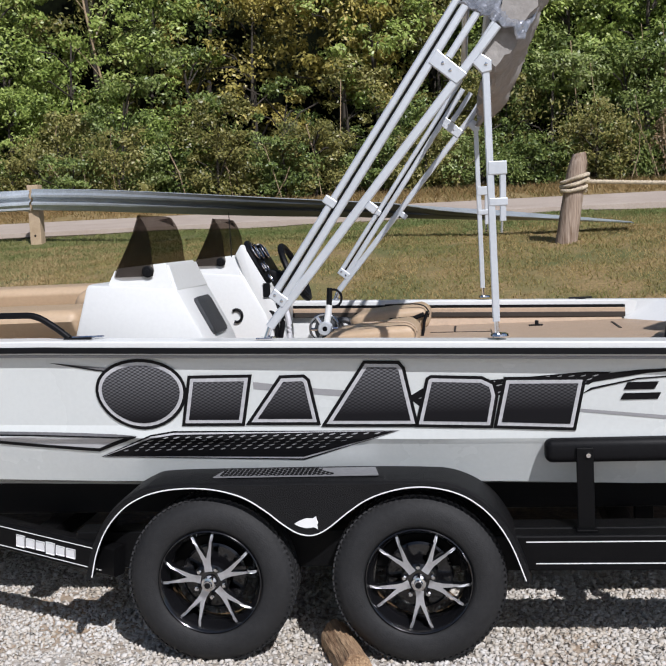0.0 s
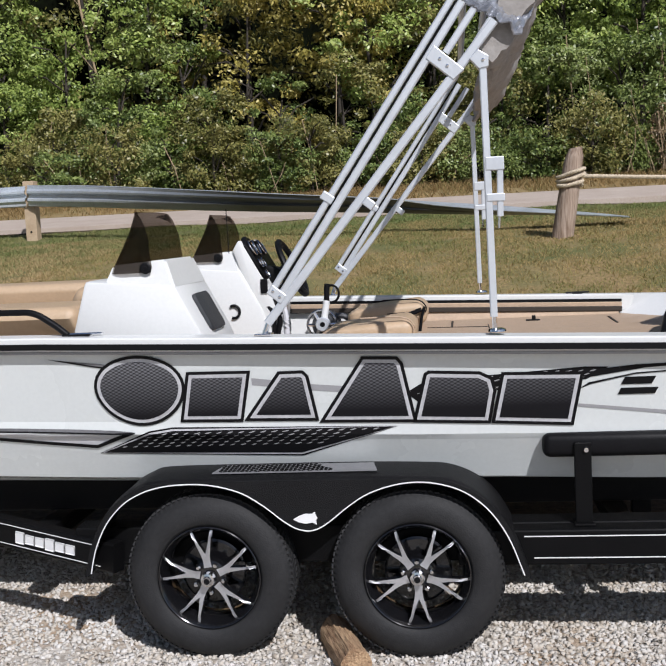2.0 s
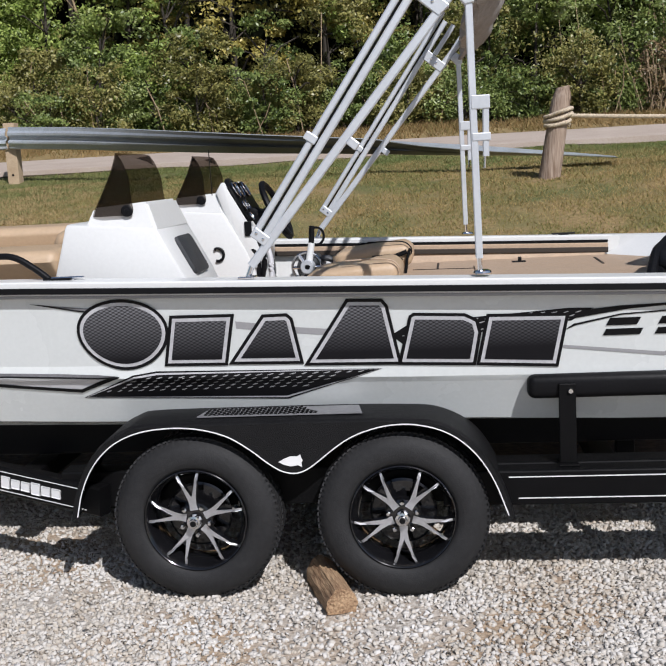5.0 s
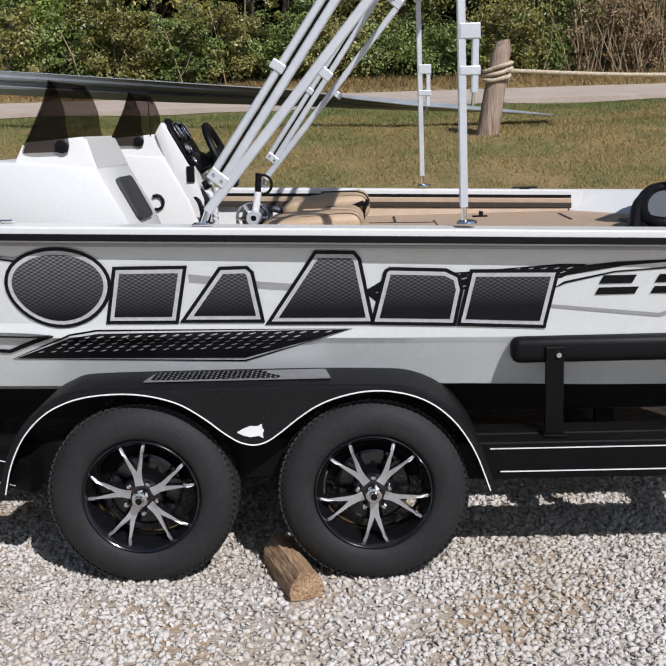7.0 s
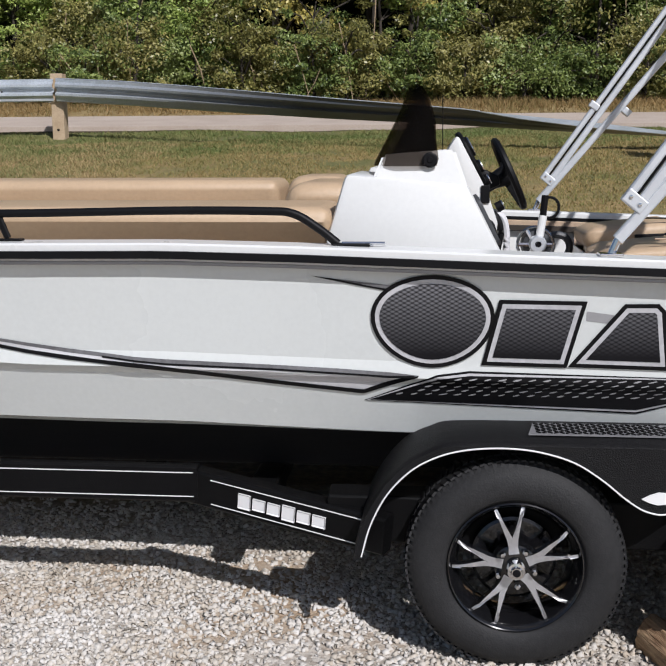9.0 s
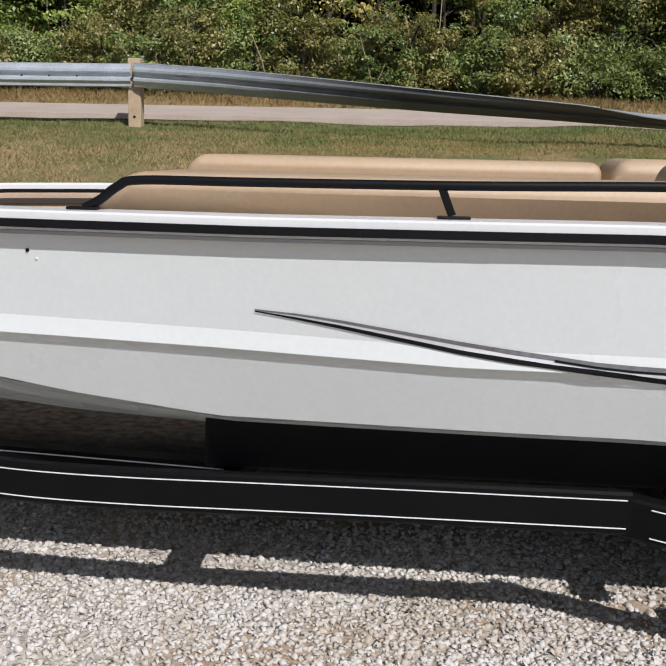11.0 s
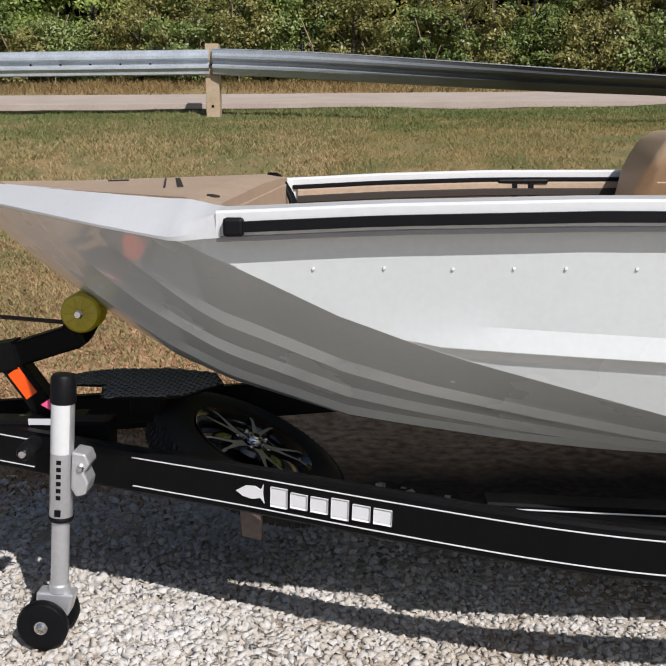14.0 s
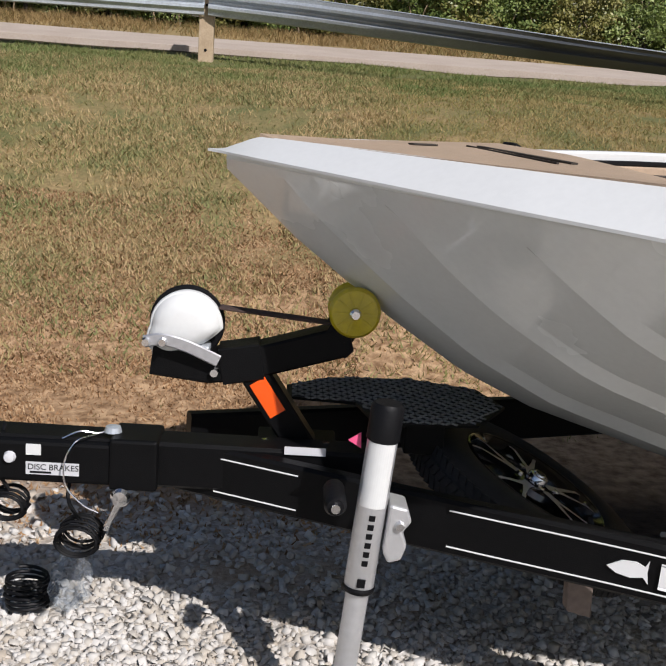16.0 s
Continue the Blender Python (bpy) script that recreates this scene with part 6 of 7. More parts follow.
def console(ynear, yfar, helm):
    c = thing("console", "white moulded boat console with a smoked wraparound windscreen", "console", "boat consoles", (-0.3, (ynear + yfar) / 2, 0.90))
    o = Matrix.Translation((0.3, -(ynear + yfar) / 2, -0.90))

    def cp(name, bm, material, label="", smooth=False, parent=None):
        return part(name, move(bm, o), material, parent or c, label, smooth)
    cp("body", prism([(-0.665, 0.90), (-0.62, 1.33), (-0.555, 1.545), (-0.16, 1.512), (-0.045, 1.29), (0.10, 0.90)], ynear, yfar, 0.018), M_WHITE, smooth=30)
    bm = bmesh.new()
    lo = [(-0.47, ynear + 0.006), (-0.155, ynear + 0.006), (-0.15, yfar - 0.006), (-0.47, yfar - 0.006)]
    hi = [(-0.435, ynear + 0.035), (-0.20, ynear + 0.035), (-0.20, yfar - 0.035), (-0.435, yfar - 0.035)]
    A = [bm.verts.new((x, y, 1.522 if i in (0, 3) else 1.494)) for i, (x, y) in enumerate(lo)]
    B = [bm.verts.new((x, y, 1.605 if i in (0, 3) else 1.622)) for i, (x, y) in enumerate(hi)]
    bm.faces.new(A[::-1])
    bm.faces.new(B)
    for i in range(4):
        bm.faces.new((A[i], A[(i + 1) % 4], B[(i + 1) % 4], B[i]))
    bmesh.ops.bevel(bm, geom=bm.edges[:], offset=0.01, segments=2, affect='EDGES')
    cp("brow", bm, M_WHITE, smooth=30)
    # windscreen: a sheet wrapped round the front, its wings tapering to rounded tips
    bm = bmesh.new()
    rows = []
    for t in np.linspace(0, 1, 12):
        z = 1.568 + 0.250 * t
        crown = 0.014 * t * t
        xf = lerp(z, [1.568, 1.587, 1.669, 1.741, 1.822], [-0.452, -0.444, -0.400, -0.362, -0.332])
        xa = lerp(z, [1.566, 1.575, 1.654, 1.718, 1.774, 1.80, 1.822], [-0.262, -0.251, -0.262, -0.264, -0.283, -0.295, -0.313])
        i_ = 0.022 * t
        ya, yb_, ym = ynear + 0.008 + i_, yfar - 0.008 - i_, (ynear + yfar) / 2
        cr = min(0.05, (xa - xf) * 0.8)
        pts = smooth_path([(xa, ya, z), ((xa + xf + cr) / 2, ya - 0.002, z), (xf + cr, ya, z), (xf + 0.006, ya + 0.045, z), (xf - 0.022, ym, z), (xf + 0.006, yb_ - 0.045, z), (xf + cr, yb_, z), ((xa + xf + cr) / 2, yb_ + 0.002, z), (xa, yb_, z)], 4)
        rows.append([bm.verts.new((p[0], p[1], p[2] + crown * math.sin(math.pi * i / (len(pts) - 1)) ** 1.5)) for i, p in enumerate(pts)])
    for R1, R2 in zip(rows, rows[1:]):
        for j in range(len(R1) - 1):
            bm.faces.new((R1[j], R1[j + 1], R2[j + 1], R2[j]))
    bmesh.ops.recalc_face_normals(bm, faces=bm.faces)
    bmesh.ops.solidify(bm, geom=bm.faces[:], thickness=0.004)
    ws = cp("windscreen", bm, M_SMOKE, "smoked acrylic windscreen", smooth=40)
    ws.visible_shadow = True
    for y in (ynear + 0.004, yfar - 0.004):
        cp("windscreen_knob", move(lathe([(0.0, -0.007), (0.008, -0.007), (0.010, -0.004), (0.020, -0.004), (0.025, -0.001), (0.025, 0.006), (0.0, 0.008)], 18), Matrix.Translation((-0.281, y, 1.588))), M_RUB, parent=ws)
    # aft face fittings
    sl = Vector((0.46, 0, -0.888)).normalized()
    if not helm:
        rr = []
        for cx, cy, a0 in ((0.062, 0.09, 0), (-0.062, 0.09, 90), (-0.062, -0.09, 180), (0.062, -0.09, 270)):
            rr += [(cx + 0.03 * math.cos(math.radians(a0 + q)), cy + 0.03 * math.sin(math.radians(a0 + q))) for q in (0, 22, 45, 67, 90)]
        m = Matrix.Translation((-0.083, 0.60, 1.378)) @ Matrix.Rotation(math.radians(63), 4, 'Y')
        hp_ = cp("hatch_panel", move(prism(rr, -0.012, 0.010, 0.003, axis=2), m), M_HATCH, "dark grey access hatch", 30)
    return c, o


near_console, _ = console(0.33, 0.86, False)
far_console, fo = console(1.66, 2.19, True)
# dash, gauges and grab loop of the helm console
bm = prism([(-0.20, 1.625), (-0.165, 1.68), (-0.150, 1.672), (-0.02, 1.43), (0.03, 1.29), (0.02, 1.20), (-0.06, 1.20)], 1.675, 2.175, 0.008)
dash = part("dash", move(bm, fo), M_WHITE, far_console, smooth=30)
m0 = Vector((-0.152, 0, 1.668))
dd = Vector((0.49, 0, -0.87))
part("dash_panel", move(box(-0.105, 0.105, 1.68, 2.17, -0.006, 0.012, 0.008), fo @ Matrix.Translation((-0.085, 0, 1.56)) @ Matrix.Rotation(math.radians(61), 4, 'Y')), M_BLACK, far_console, "black instrument panel", smooth=30)
for i, (f, y, r) in enumerate(((0.055, 1.74, 0.05), (0.055, 1.86, 0.05), (0.155, 1.715, 0.03), (0.155, 1.79, 0.03), (0.225, 1.715, 0.026), (0.36, 1.73, 0.024), (0.055, 2.02, 0.05))):
    p = m0 + dd * f
    g = lathe([(0.0, 0.022), (r * 0.8, 0.022), (r * 0.9, 0.034), (r, 0.030), (r, 0.0)], 22, axis=0)
    gm = fo @ Matrix.Translation((p.x, y, p.z)) @ Matrix.Rotation(math.radians(-29), 4, 'Y')
    ga = part("gauge", move(g, gm), M_RUB, far_console, "round black gauge", smooth=30)
    part("bezel", move(lathe([(r * 0.84, 0.032), (r * 0.92, 0.036), (r * 0.97, 0.032), (r * 0.92, 0.028)], 22, axis=0), gm), M_CHROME, ga, "thin chrome bezel", smooth=True)
hs = prism([(-0.13, 1.50), (-0.03, 1.53), (0.04, 1.50), (0.05, 1.455), (-0.03, 1.42), (-0.09, 1.42)], 1.84, 1.98, 0.012)
part("helm_boss", move(hs, fo), M_RUB, far_console, "black helm housing", smooth=30)
ribs = [(0.0, -0.06)]
for i in range(9):
    r = 0.062 - 0.0028 * i
    ribs += [(r, -0.055 + i * 0.013), (r, -0.049 + i * 0.013), (r - 0.010, -0.046 + i * 0.013), (r - 0.010, -0.043 + i * 0.013)]
ribs += [(0.034, 0.066), (0.034, 0.13), (0.0, 0.13)]
part("column_bellows", move(lathe(ribs, 22, axis=0), fo @ Matrix.Translation((-0.045, 1.92, 1.448)) @ Matrix.Rotation(math.radians(-25), 4, 'Y')), M_RUB, far_console, "ribbed black tilt-column bellows", smooth=25)
# large oval cluster with its thin silver ring
oval = [(0.0, 0.105 * math.cos(a), 0.085 * math.sin(a)) for a in np.linspace(0, 2 * math.pi, 36, endpoint=False)]
om_ = fo @ Matrix.Translation((-0.112, 1.80, 1.610)) @ Matrix.Rotation(math.radians(-29), 4, 'Y')
oc = part("gauge_cluster", move(sweep(oval, ring(0.016, 8), up=(1, 0, 0), closed=True), om_), M_RUB, far_console, "large oval black gauge cluster", smooth=True)
part("cluster_ring", move(sweep([(0.012, p[1] * 0.97, p[2] * 0.97) for p in oval], ring(0.0035, 6), up=(1, 0, 0), closed=True), om_), M_CHROME, oc, "thin silver ring", smooth=True)
arc = [(-0.205 + 0.035 * math.cos(a) * 0.9, 1.652, 1.285 + 0.035 * math.sin(a)) for a in np.linspace(-2.0, 2.2, 16)]
part("grab_loop", move(sweep(arc, ring(0.008, 8), up=(0, 1, 0)), fo), M_RUB, far_console, "black grab loop", smooth=True)
part("aerial", move(rod((-0.225, 1.70, 1.60), (-0.228, 1.70, 1.86), 0.0025, 6), fo), M_RUB, far_console)
# black rigging cables dropping behind the dash to the deck
rc = thing("cable_bundle", "black rigging cables and a grey conduit below the helm dash", "cables", at=(0.02, 1.72, 0.90))
ro = Matrix.Translation((-0.02, -1.72, -0.90))
for pts, r, mt in (([(-0.03, 1.71, 1.345), (0.02, 1.70, 1.32), (0.045, 1.70, 1.24), (0.02, 1.70, 1.10), (0.02, 1.70, 0.905)], 0.016, M_RUB),
                   ([(-0.03, 1.69, 1.31), (0.005, 1.68, 1.28), (0.015, 1.68, 1.20), (-0.01, 1.68, 1.05), (-0.01, 1.68, 0.905)], 0.013, M_RUB),
                   ([(0.0, 1.74, 1.34), (0.055, 1.73, 1.31), (0.075, 1.73, 1.22), (0.07, 1.73, 1.06), (0.07, 1.73, 0.905)], 0.016, M_LABEL)):
    part("cable", move(sweep(smooth_path(pts, 6), ring(r, 8)), ro), mt, rc, smooth=True)
part("dash_switch", move(box(-0.02, 0.02, 1.664, 1.672, 1.36, 1.44, 0.004), fo @ Matrix.Translation((-0.03, 0, 0.02))), M_RUB, far_console, "black rocker switch")
# steering wheel
sw = thing("steering_wheel", "black three-spoke steering wheel on the helm console", "steering wheel", at=(0.092, 1.92, 1.505))
sm = Matrix.Rotation(math.radians(-25), 4, 'Y')
rimp = [(0.0, 0.168 * math.cos(a), 0.168 * math.sin(a)) for a in np.linspace(0, 2 * math.pi, 40, endpoint=False)]
part("rim", move(sweep(rimp, ring(0.018, 8), up=(1, 0, 0), closed=True), sm), M_RUB, sw, smooth=True)
for a in (0.3, math.pi - 0.3, -math.pi / 2):
    part("spoke", move(sweep([(-0.03, 0, 0), (0.0, 0.16 * math.cos(a), 0.16 * math.sin(a))], rect(0.014, 0.034, 0.004)), sm), M_RUB, sw)
part("hub", move(lathe([(0.0, 0.012), (0.04, 0.008), (0.05, -0.02), (0.038, -0.08), (0.045, -0.15), (0.06, -0.22)], 20, axis=0), sm), M_RUB, sw, smooth=True)

# ---- seats and cushions ----


def cushion(name, x0, x1, y0, y1, z0, z1, label, r=0.06, front=0.0):
    t = thing(name, label, "cushion", "boat cushions", ((x0 + x1) / 2, (y0 + y1) / 2, z0))
    o = Matrix.Translation((-(x0 + x1) / 2, -(y0 + y1) / 2, -z0))
    b = prism([(x0, z0), (x1, z0), (x1, z1), (x0 + front, z1), (x0 + front * 0.35, z0 + (z1 - z0) * 0.62)], y0, y1)
    bmesh.ops.bevel(b, geom=[e for e in b.edges], offset=r, segments=5, affect='EDGES', profile=0.5, clamp_overlap=True)
    for v in b.verts:
        if v.co.y < (y0 + y1) / 2:
            v.co.y += 0.18 * max(0.0, 1 - (v.co.z - z0) / ((z1 - z0) * 0.72))
    cov = part("cover", move(b, o), M_TAN, t, smooth=45)
    p = [(x0 + front * 0.4 + 0.03, y0 + 0.045, z0 + 0.13), (x1 - 0.04, y0 + 0.045, z0 + 0.13)]
    part("piping", move(sweep(p, ring(0.004, 6)), o), M_DECK, t)
    return t


cushion("lounge_cushion", -2.74, -0.60, 0.315, 0.80, 1.17, 1.438, "long tan vinyl lounge cushion beside the grab rail", 0.05, 0.16)
cushion("lounge_cushion", -2.80, -0.98, 1.67, 2.12, 1.17, 1.486, "long tan vinyl lounge cushion on the far deck side", 0.05, 0.12)
cushion("bolster", -0.97, -0.66, 1.67, 2.12, 1.17, 1.505, "rounded tan vinyl bolster against the console", 0.09, 0.04)
cushion("bolster", -0.86, -0.575, 0.84, 1.45, 1.17, 1.50, "rounded tan vinyl bolster between the consoles", 0.09, 0.04)
for x0, x1, y0, y1, z in ((0.37, 0.83, 0.92, 1.36, 1.288), (0.42, 0.865, 1.70, 2.08, 1.314)):
    t = thing("helm_seat", "tan vinyl boat seat folded flat with dark hinge arms", "seat", "folded helm seats", ((x0 + x1) / 2, (y0 + y1) / 2, 0.90))
    o = Matrix.Translation((-(x0 + x1) / 2, -(y0 + y1) / 2, -0.90))
    b = box(x0, x1, y0, y1, z - 0.15, z, 0.055, 6)
    for v in b.verts:
        if v.co.z > z - 0.08:
            k = (v.co.z - z + 0.08) / 0.08
            v.co.z -= k * (0.075 * max(0.0, 1 - (v.co.x - x0) / 0.22) ** 1.5 + 0.025 * max(0.0, (v.co.x - x1 + 0.12) / 0.12))
    part("backrest", move(b, o), M_TAN, t, smooth=60)
    part("seat", move(box(x0 + 0.05, x1 - 0.06, y0 + 0.06, y1 - 0.03, z - 0.24, z - 0.12, 0.03, 4), o), M_TAN, t, smooth=45)
    part("pedestal", move(rod(((x0 + x1) / 2, (y0 + y1) / 2, 0.89), ((x0 + x1) / 2, (y0 + y1) / 2, z - 0.19), 0.04, 16), o), M_ALU, t)
    for y in ((y0 - 0.016,) if y0 > 1.5 else (y1 + 0.006,)):
        part("hinge_arm", move(sweep([(x1 - 0.22, y, z - 0.088), (x1 - 0.09, y, z - 0.082), (x1 - 0.03, y, z - 0.060)], rect(0.014, 0.024, 0.005)), o), M_RUB, t, "dark hinge arm")
        part("hinge_post", move(sweep([(x1 - 0.012, y, z - 0.045), (x1 - 0.03, y, z - 0.10), (x1 - 0.045, y, z - 0.20)], rect(0.016, 0.034, 0.005), up=(0, 1, 0)), o), M_RUB, t, "dark hinge post")
    part("piping", move(sweep(smooth_path([(x0 + 0.2, y0 + 0.01, z - 0.004), (x1 - 0.06, y0 + 0.006, z - 0.006), (x1 - 0.006, y0 + 0.006, z - 0.045), (x1 - 0.01, y0 + 0.006, z - 0.08)], 5), ring(0.004, 6)), o), M_RUB if y0 > 1.5 else M_DECK, t)
# chrome reel-like fitting by the far side
rl = thing("rod_reel", "silver spoked reel with upright black-topped lever inside the boat", "reel", at=(0.245, 2.02, 0.90))
o = Matrix.Translation((-0.245, -2.02, -0.90))
part("rim", move(sweep([(0.235 + 0.085 * math.cos(a), 2.02, 1.16 + 0.085 * math.sin(a)) for a in np.linspace(0, 2 * math.pi, 28, endpoint=False)], ring(0.008, 6), up=(0, 1, 0), closed=True), o), M_CHROME, rl, smooth=True)
for a in np.linspace(0, 2 * math.pi, 6, endpoint=False):
    part("spoke", move(rod((0.235, 2.02, 1.16), (0.235 + 0.083 * math.cos(a), 2.02, 1.16 + 0.083 * math.sin(a)), 0.010, 6), o), M_CHROME, rl)
hb = part("hub", move(lathe([(0, -0.05), (0.014, -0.05), (0.016, -0.062), (0.036, -0.062), (0.042, -0.05), (0.042, 0.02), (0, 0.02)], 24), o @ Matrix.Translation((0.245, 2.02, 1.165))), M_ALU, rl, smooth=30)
part("hub_cap", move(lathe([(0, -0.054), (0.017, -0.054), (0.017, -0.048), (0, -0.048)], 16), o @ Matrix.Translation((0.245, 2.02, 1.165))), M_RUB, hb, "dark hub centre")
part("coil", move(sweep([(0.345 + 0.062 * math.cos(a), 2.05, 1.145 + 0.062 * math.sin(a)) for a in np.linspace(0, 2 * math.pi, 24, endpoint=False)], ring(0.018, 8), up=(0, 1, 0), closed=True), o), M_HATCH, rl, "dark coiled cord", smooth=True)
part("drum", move(lathe([(0.0, -0.022), (0.060, -0.022), (0.078, -0.014), (0.082, 0.0), (0.082, 0.10), (0.07, 0.115), (0.0, 0.115)], 30), o @ Matrix.Translation((0.255, 2.04, 1.155))), M_HATCH, rl, "dark grey reel drum", smooth=35)
part("stand", move(rod((0.245, 2.03, 0.89), (0.245, 2.03, 1.13), 0.016, 10), o), M_RUB, rl)
part("lever", move(rod((0.250, 2.00, 1.18), (0.27, 2.02, 1.30), 0.020, 12), o), M_WHITE, rl, "white lever arm")
part("lever_cap", move(rod((0.268, 2.02, 1.29), (0.277, 2.02, 1.40), 0.017, 10), o), M_RUB, rl)
part("loop", move(sweep([(0.30 + 0.045 * math.cos(a), 2.02, 1.34 + 0.05 * math.sin(a)) for a in np.linspace(-2.2, 2.2, 14)], ring(0.007, 6), up=(0, 1, 0)), o), M_RUB, rl, smooth=True)

# ---- grab rails, cleats ----


def gy(x, inset=0.045):
    return CY - w_sheer(-x) + inset


def gzz(x):
    return lerp(-x, U_ZG, Z_G)


for sgn in (-1,):
    gr_ = thing("grab_rail", "black tubular grab rail bolted along the gunwale", "rail", at=(-1.6, gy(-1.6), gzz(-1.6)))
    o = Matrix.Translation((1.6, -gy(-1.6), -gzz(-1.6)))
    key = [(-2.665, 0.006), (-2.62, 0.03), (-2.565, 0.070), (-2.50, 0.088), (-2.2, 0.090), (-1.6, 0.090), (-1.1, 0.095), (-0.80, 0.100), (-0.70, 0.094), (-0.62, 0.05), (-0.56, 0.006)]
    path = smooth_path([(x, gy(x), gzz(x) + h) for x, h in key], 6)
    part("tube", move(sweep(path, ring(0.0135, 10)), o), M_RUB, gr_, smooth=True)
    for x, w in ((-2.67, 0.045), (-0.52, 0.06)):
        part("foot", move(box(x - w, x + w, gy(x) - 0.018, gy(x) + 0.018, gzz(x) + 0.001, gzz(x) + 0.010, 0.004), o), M_RUB, gr_)
    part("stanchion", move(sweep([(-1.665, gy(-1.66), gzz(-1.66) + 0.085), (-1.635, gy(-1.64), gzz(-1.64) + 0.01)], rect(0.014, 0.022, 0.004)), o), M_RUB, gr_)
    part("foot", move(box(-1.675, -1.585, gy(-1.63) - 0.016, gy(-1.63) + 0.016, gzz(-1.63) + 0.001, gzz(-1.63) + 0.009, 0.003), o), M_RUB, gr_)
cl = thing("cleat", "small dark two-horned cleat inside the far gunwale", "cleat", at=(-3.13, 2.17, 1.235))
for dx in (-0.025, 0.025):
    part("leg", box(dx * 1.3 - 0.011, dx * 1.3 + 0.011, -0.010, 0.010, -0.034, 0.05, 0.003), M_RUB, cl)
part("horn", box(-0.10, 0.10, -0.012, 0.012, 0.045, 0.064, 0.007), M_RUB, cl)
for (x, y, z) in ((-0.48, 0.12, gzz(-0.48)), (1.75, 2 * CY - 0.12, gzz(1.75))):
    c = thing("cleat", "low folding deck cleat on the gunwale", "cleat", at=(x, y, z))
    part("horn", box(-0.07, 0.07, -0.012, 0.012, 0.006, 0.016, 0.005), M_CHROME if x < 0 else M_RUB, c)
    part("base", box(-0.03, 0.03, -0.014, 0.014, 0.0015, 0.008, 0.003), M_CHROME if x < 0 else M_RUB, c)

# ---- outboard motor ----
om = thing("outboard_motor", "glossy black outboard motor on the transom", "outboard motor", at=(2.55, CY, 0.9))
o = Matrix.Translation((-2.55, -CY, -0.9))
b = prism([(2.265, 1.585), (2.335, 1.42), (2.40, 1.235), (2.92, 1.235), (3.02, 1.50), (2.97, 1.84), (2.67, 1.93), (2.50, 1.82)], CY - 0.24, CY + 0.24)
for v in b.verts:
    if v.co.z < 1.3:
        v.co.y = CY + (v.co.y - CY) * 0.75
    if v.co.x < 2.45:
        v.co.y = CY + (v.co.y - CY) * 0.22
        v.co.x -= 0.03
    elif v.co.x < 2.6:
        v.co.y = CY + (v.co.y - CY) * 0.6
    if v.co.z > 1.75:
        v.co.y = CY + (v.co.y - CY) * 0.7
bmesh.ops.bevel(b, geom=b.edges[:], offset=0.02, segments=3, affect='EDGES', clamp_overlap=True)
cw = part("cowl", move(b, o), M_MOTOR, om, smooth=30)
part("cowl_mark", move(box(2.46, 2.64, CY - 0.2435, CY - 0.2405, 1.495, 1.555, 0.0), o), M_STRIPE, cw, "plain silver mark")
part("cowl_band", move(box(2.38, 2.94, CY - 0.195, CY + 0.195, 1.195, 1.245, 0.01), o), M_RUB, om)
part("midsection", move(box(2.66, 2.92, CY - 0.11, CY + 0.11, 0.35, 1.2, 0.03), o), M_MOTOR, om, smooth=30)
part("bracket", move(prism([(2.12, 1.16), (2.42, 1.20), (2.42, 0.80), (2.26, 0.80), (2.26, 1.10), (2.12, 1.12)], CY - 0.16, CY + 0.16, 0.01), o), M_RUB, om)
part("gearcase", move(box(2.64, 3.1, CY - 0.06, CY + 0.06, 0.26, 0.40, 0.04), o), M_MOTOR, om)
part("edge_trim", move(sweep([(2.232, CY - 0.05, 1.58), (2.302, CY - 0.05, 1.42), (2.366, CY - 0.04, 1.25)], rect(0.004, 0.004, 0.001), up=(0, 1, 0)), o), M_GREYLINE, cw, "thin grey edge")


def tray_z(y):
    return 1.195 + (y - 0.90) * 0.27


outline = [(2.035, 0.92), (2.10, 0.885), (2.25, 0.88), (2.37, 0.93), (2.44, 1.10), (2.41, 1.26), (2.30, 1.33), (2.18, 1.31), (2.10, 1.20), (2.05, 1.05)]
ringp = smooth_path([(x, y, tray_z(y)) for x, y in outline + outline[:1]], 5)[:-1]
part("hose", move(sweep(ringp, ring(0.027, 10), closed=True), o), M_RUB, om, "black rigging hose", smooth=True)
bm = bmesh.new()
lo_ = [bm.verts.new((p[0], p[1], p[2] - 0.02)) for p in ringp]
hi_ = [bm.verts.new((p[0], p[1], p[2] - 0.004)) for p in ringp]
bm.faces.new(hi_)
bm.faces.new(lo_[::-1])
for k in range(len(hi_)):
    n_ = (k + 1) % len(hi_)
    bm.faces.new((lo_[k], lo_[n_], hi_[n_], hi_[k]))
part("splash_tray", move(bm, o), M_TRAY, om, "smooth grey splash tray")
for pts, r in (([(2.10, 1.20, 1.275), (2.03, 1.05, 1.25), (1.99, 0.93, 1.20), (1.96, 0.84, 1.15)], 0.026),
               ([(2.06, 1.10, 1.235), (2.02, 0.98, 1.205), (2.02, 0.86, 1.15)], 0.022),
               ([(2.30, 1.33, 1.305), (2.42, 1.30, 1.30), (2.50, 1.25, 1.24)], 0.03),
               ([(2.22, 0.84, 1.15), (2.32, 0.86, 1.20), (2.42, 0.98, 1.26), (2.47, 1.12, 1.26)], 0.016),
               ([(2.28, 0.80, 1.14), (2.38, 0.84, 1.20), (2.47, 1.00, 1.27), (2.50, 1.15, 1.27)], 0.012)):
    part("hose", move(sweep(smooth_path(pts, 6), ring(r, 8)), o), M_RUB, om, smooth=True)
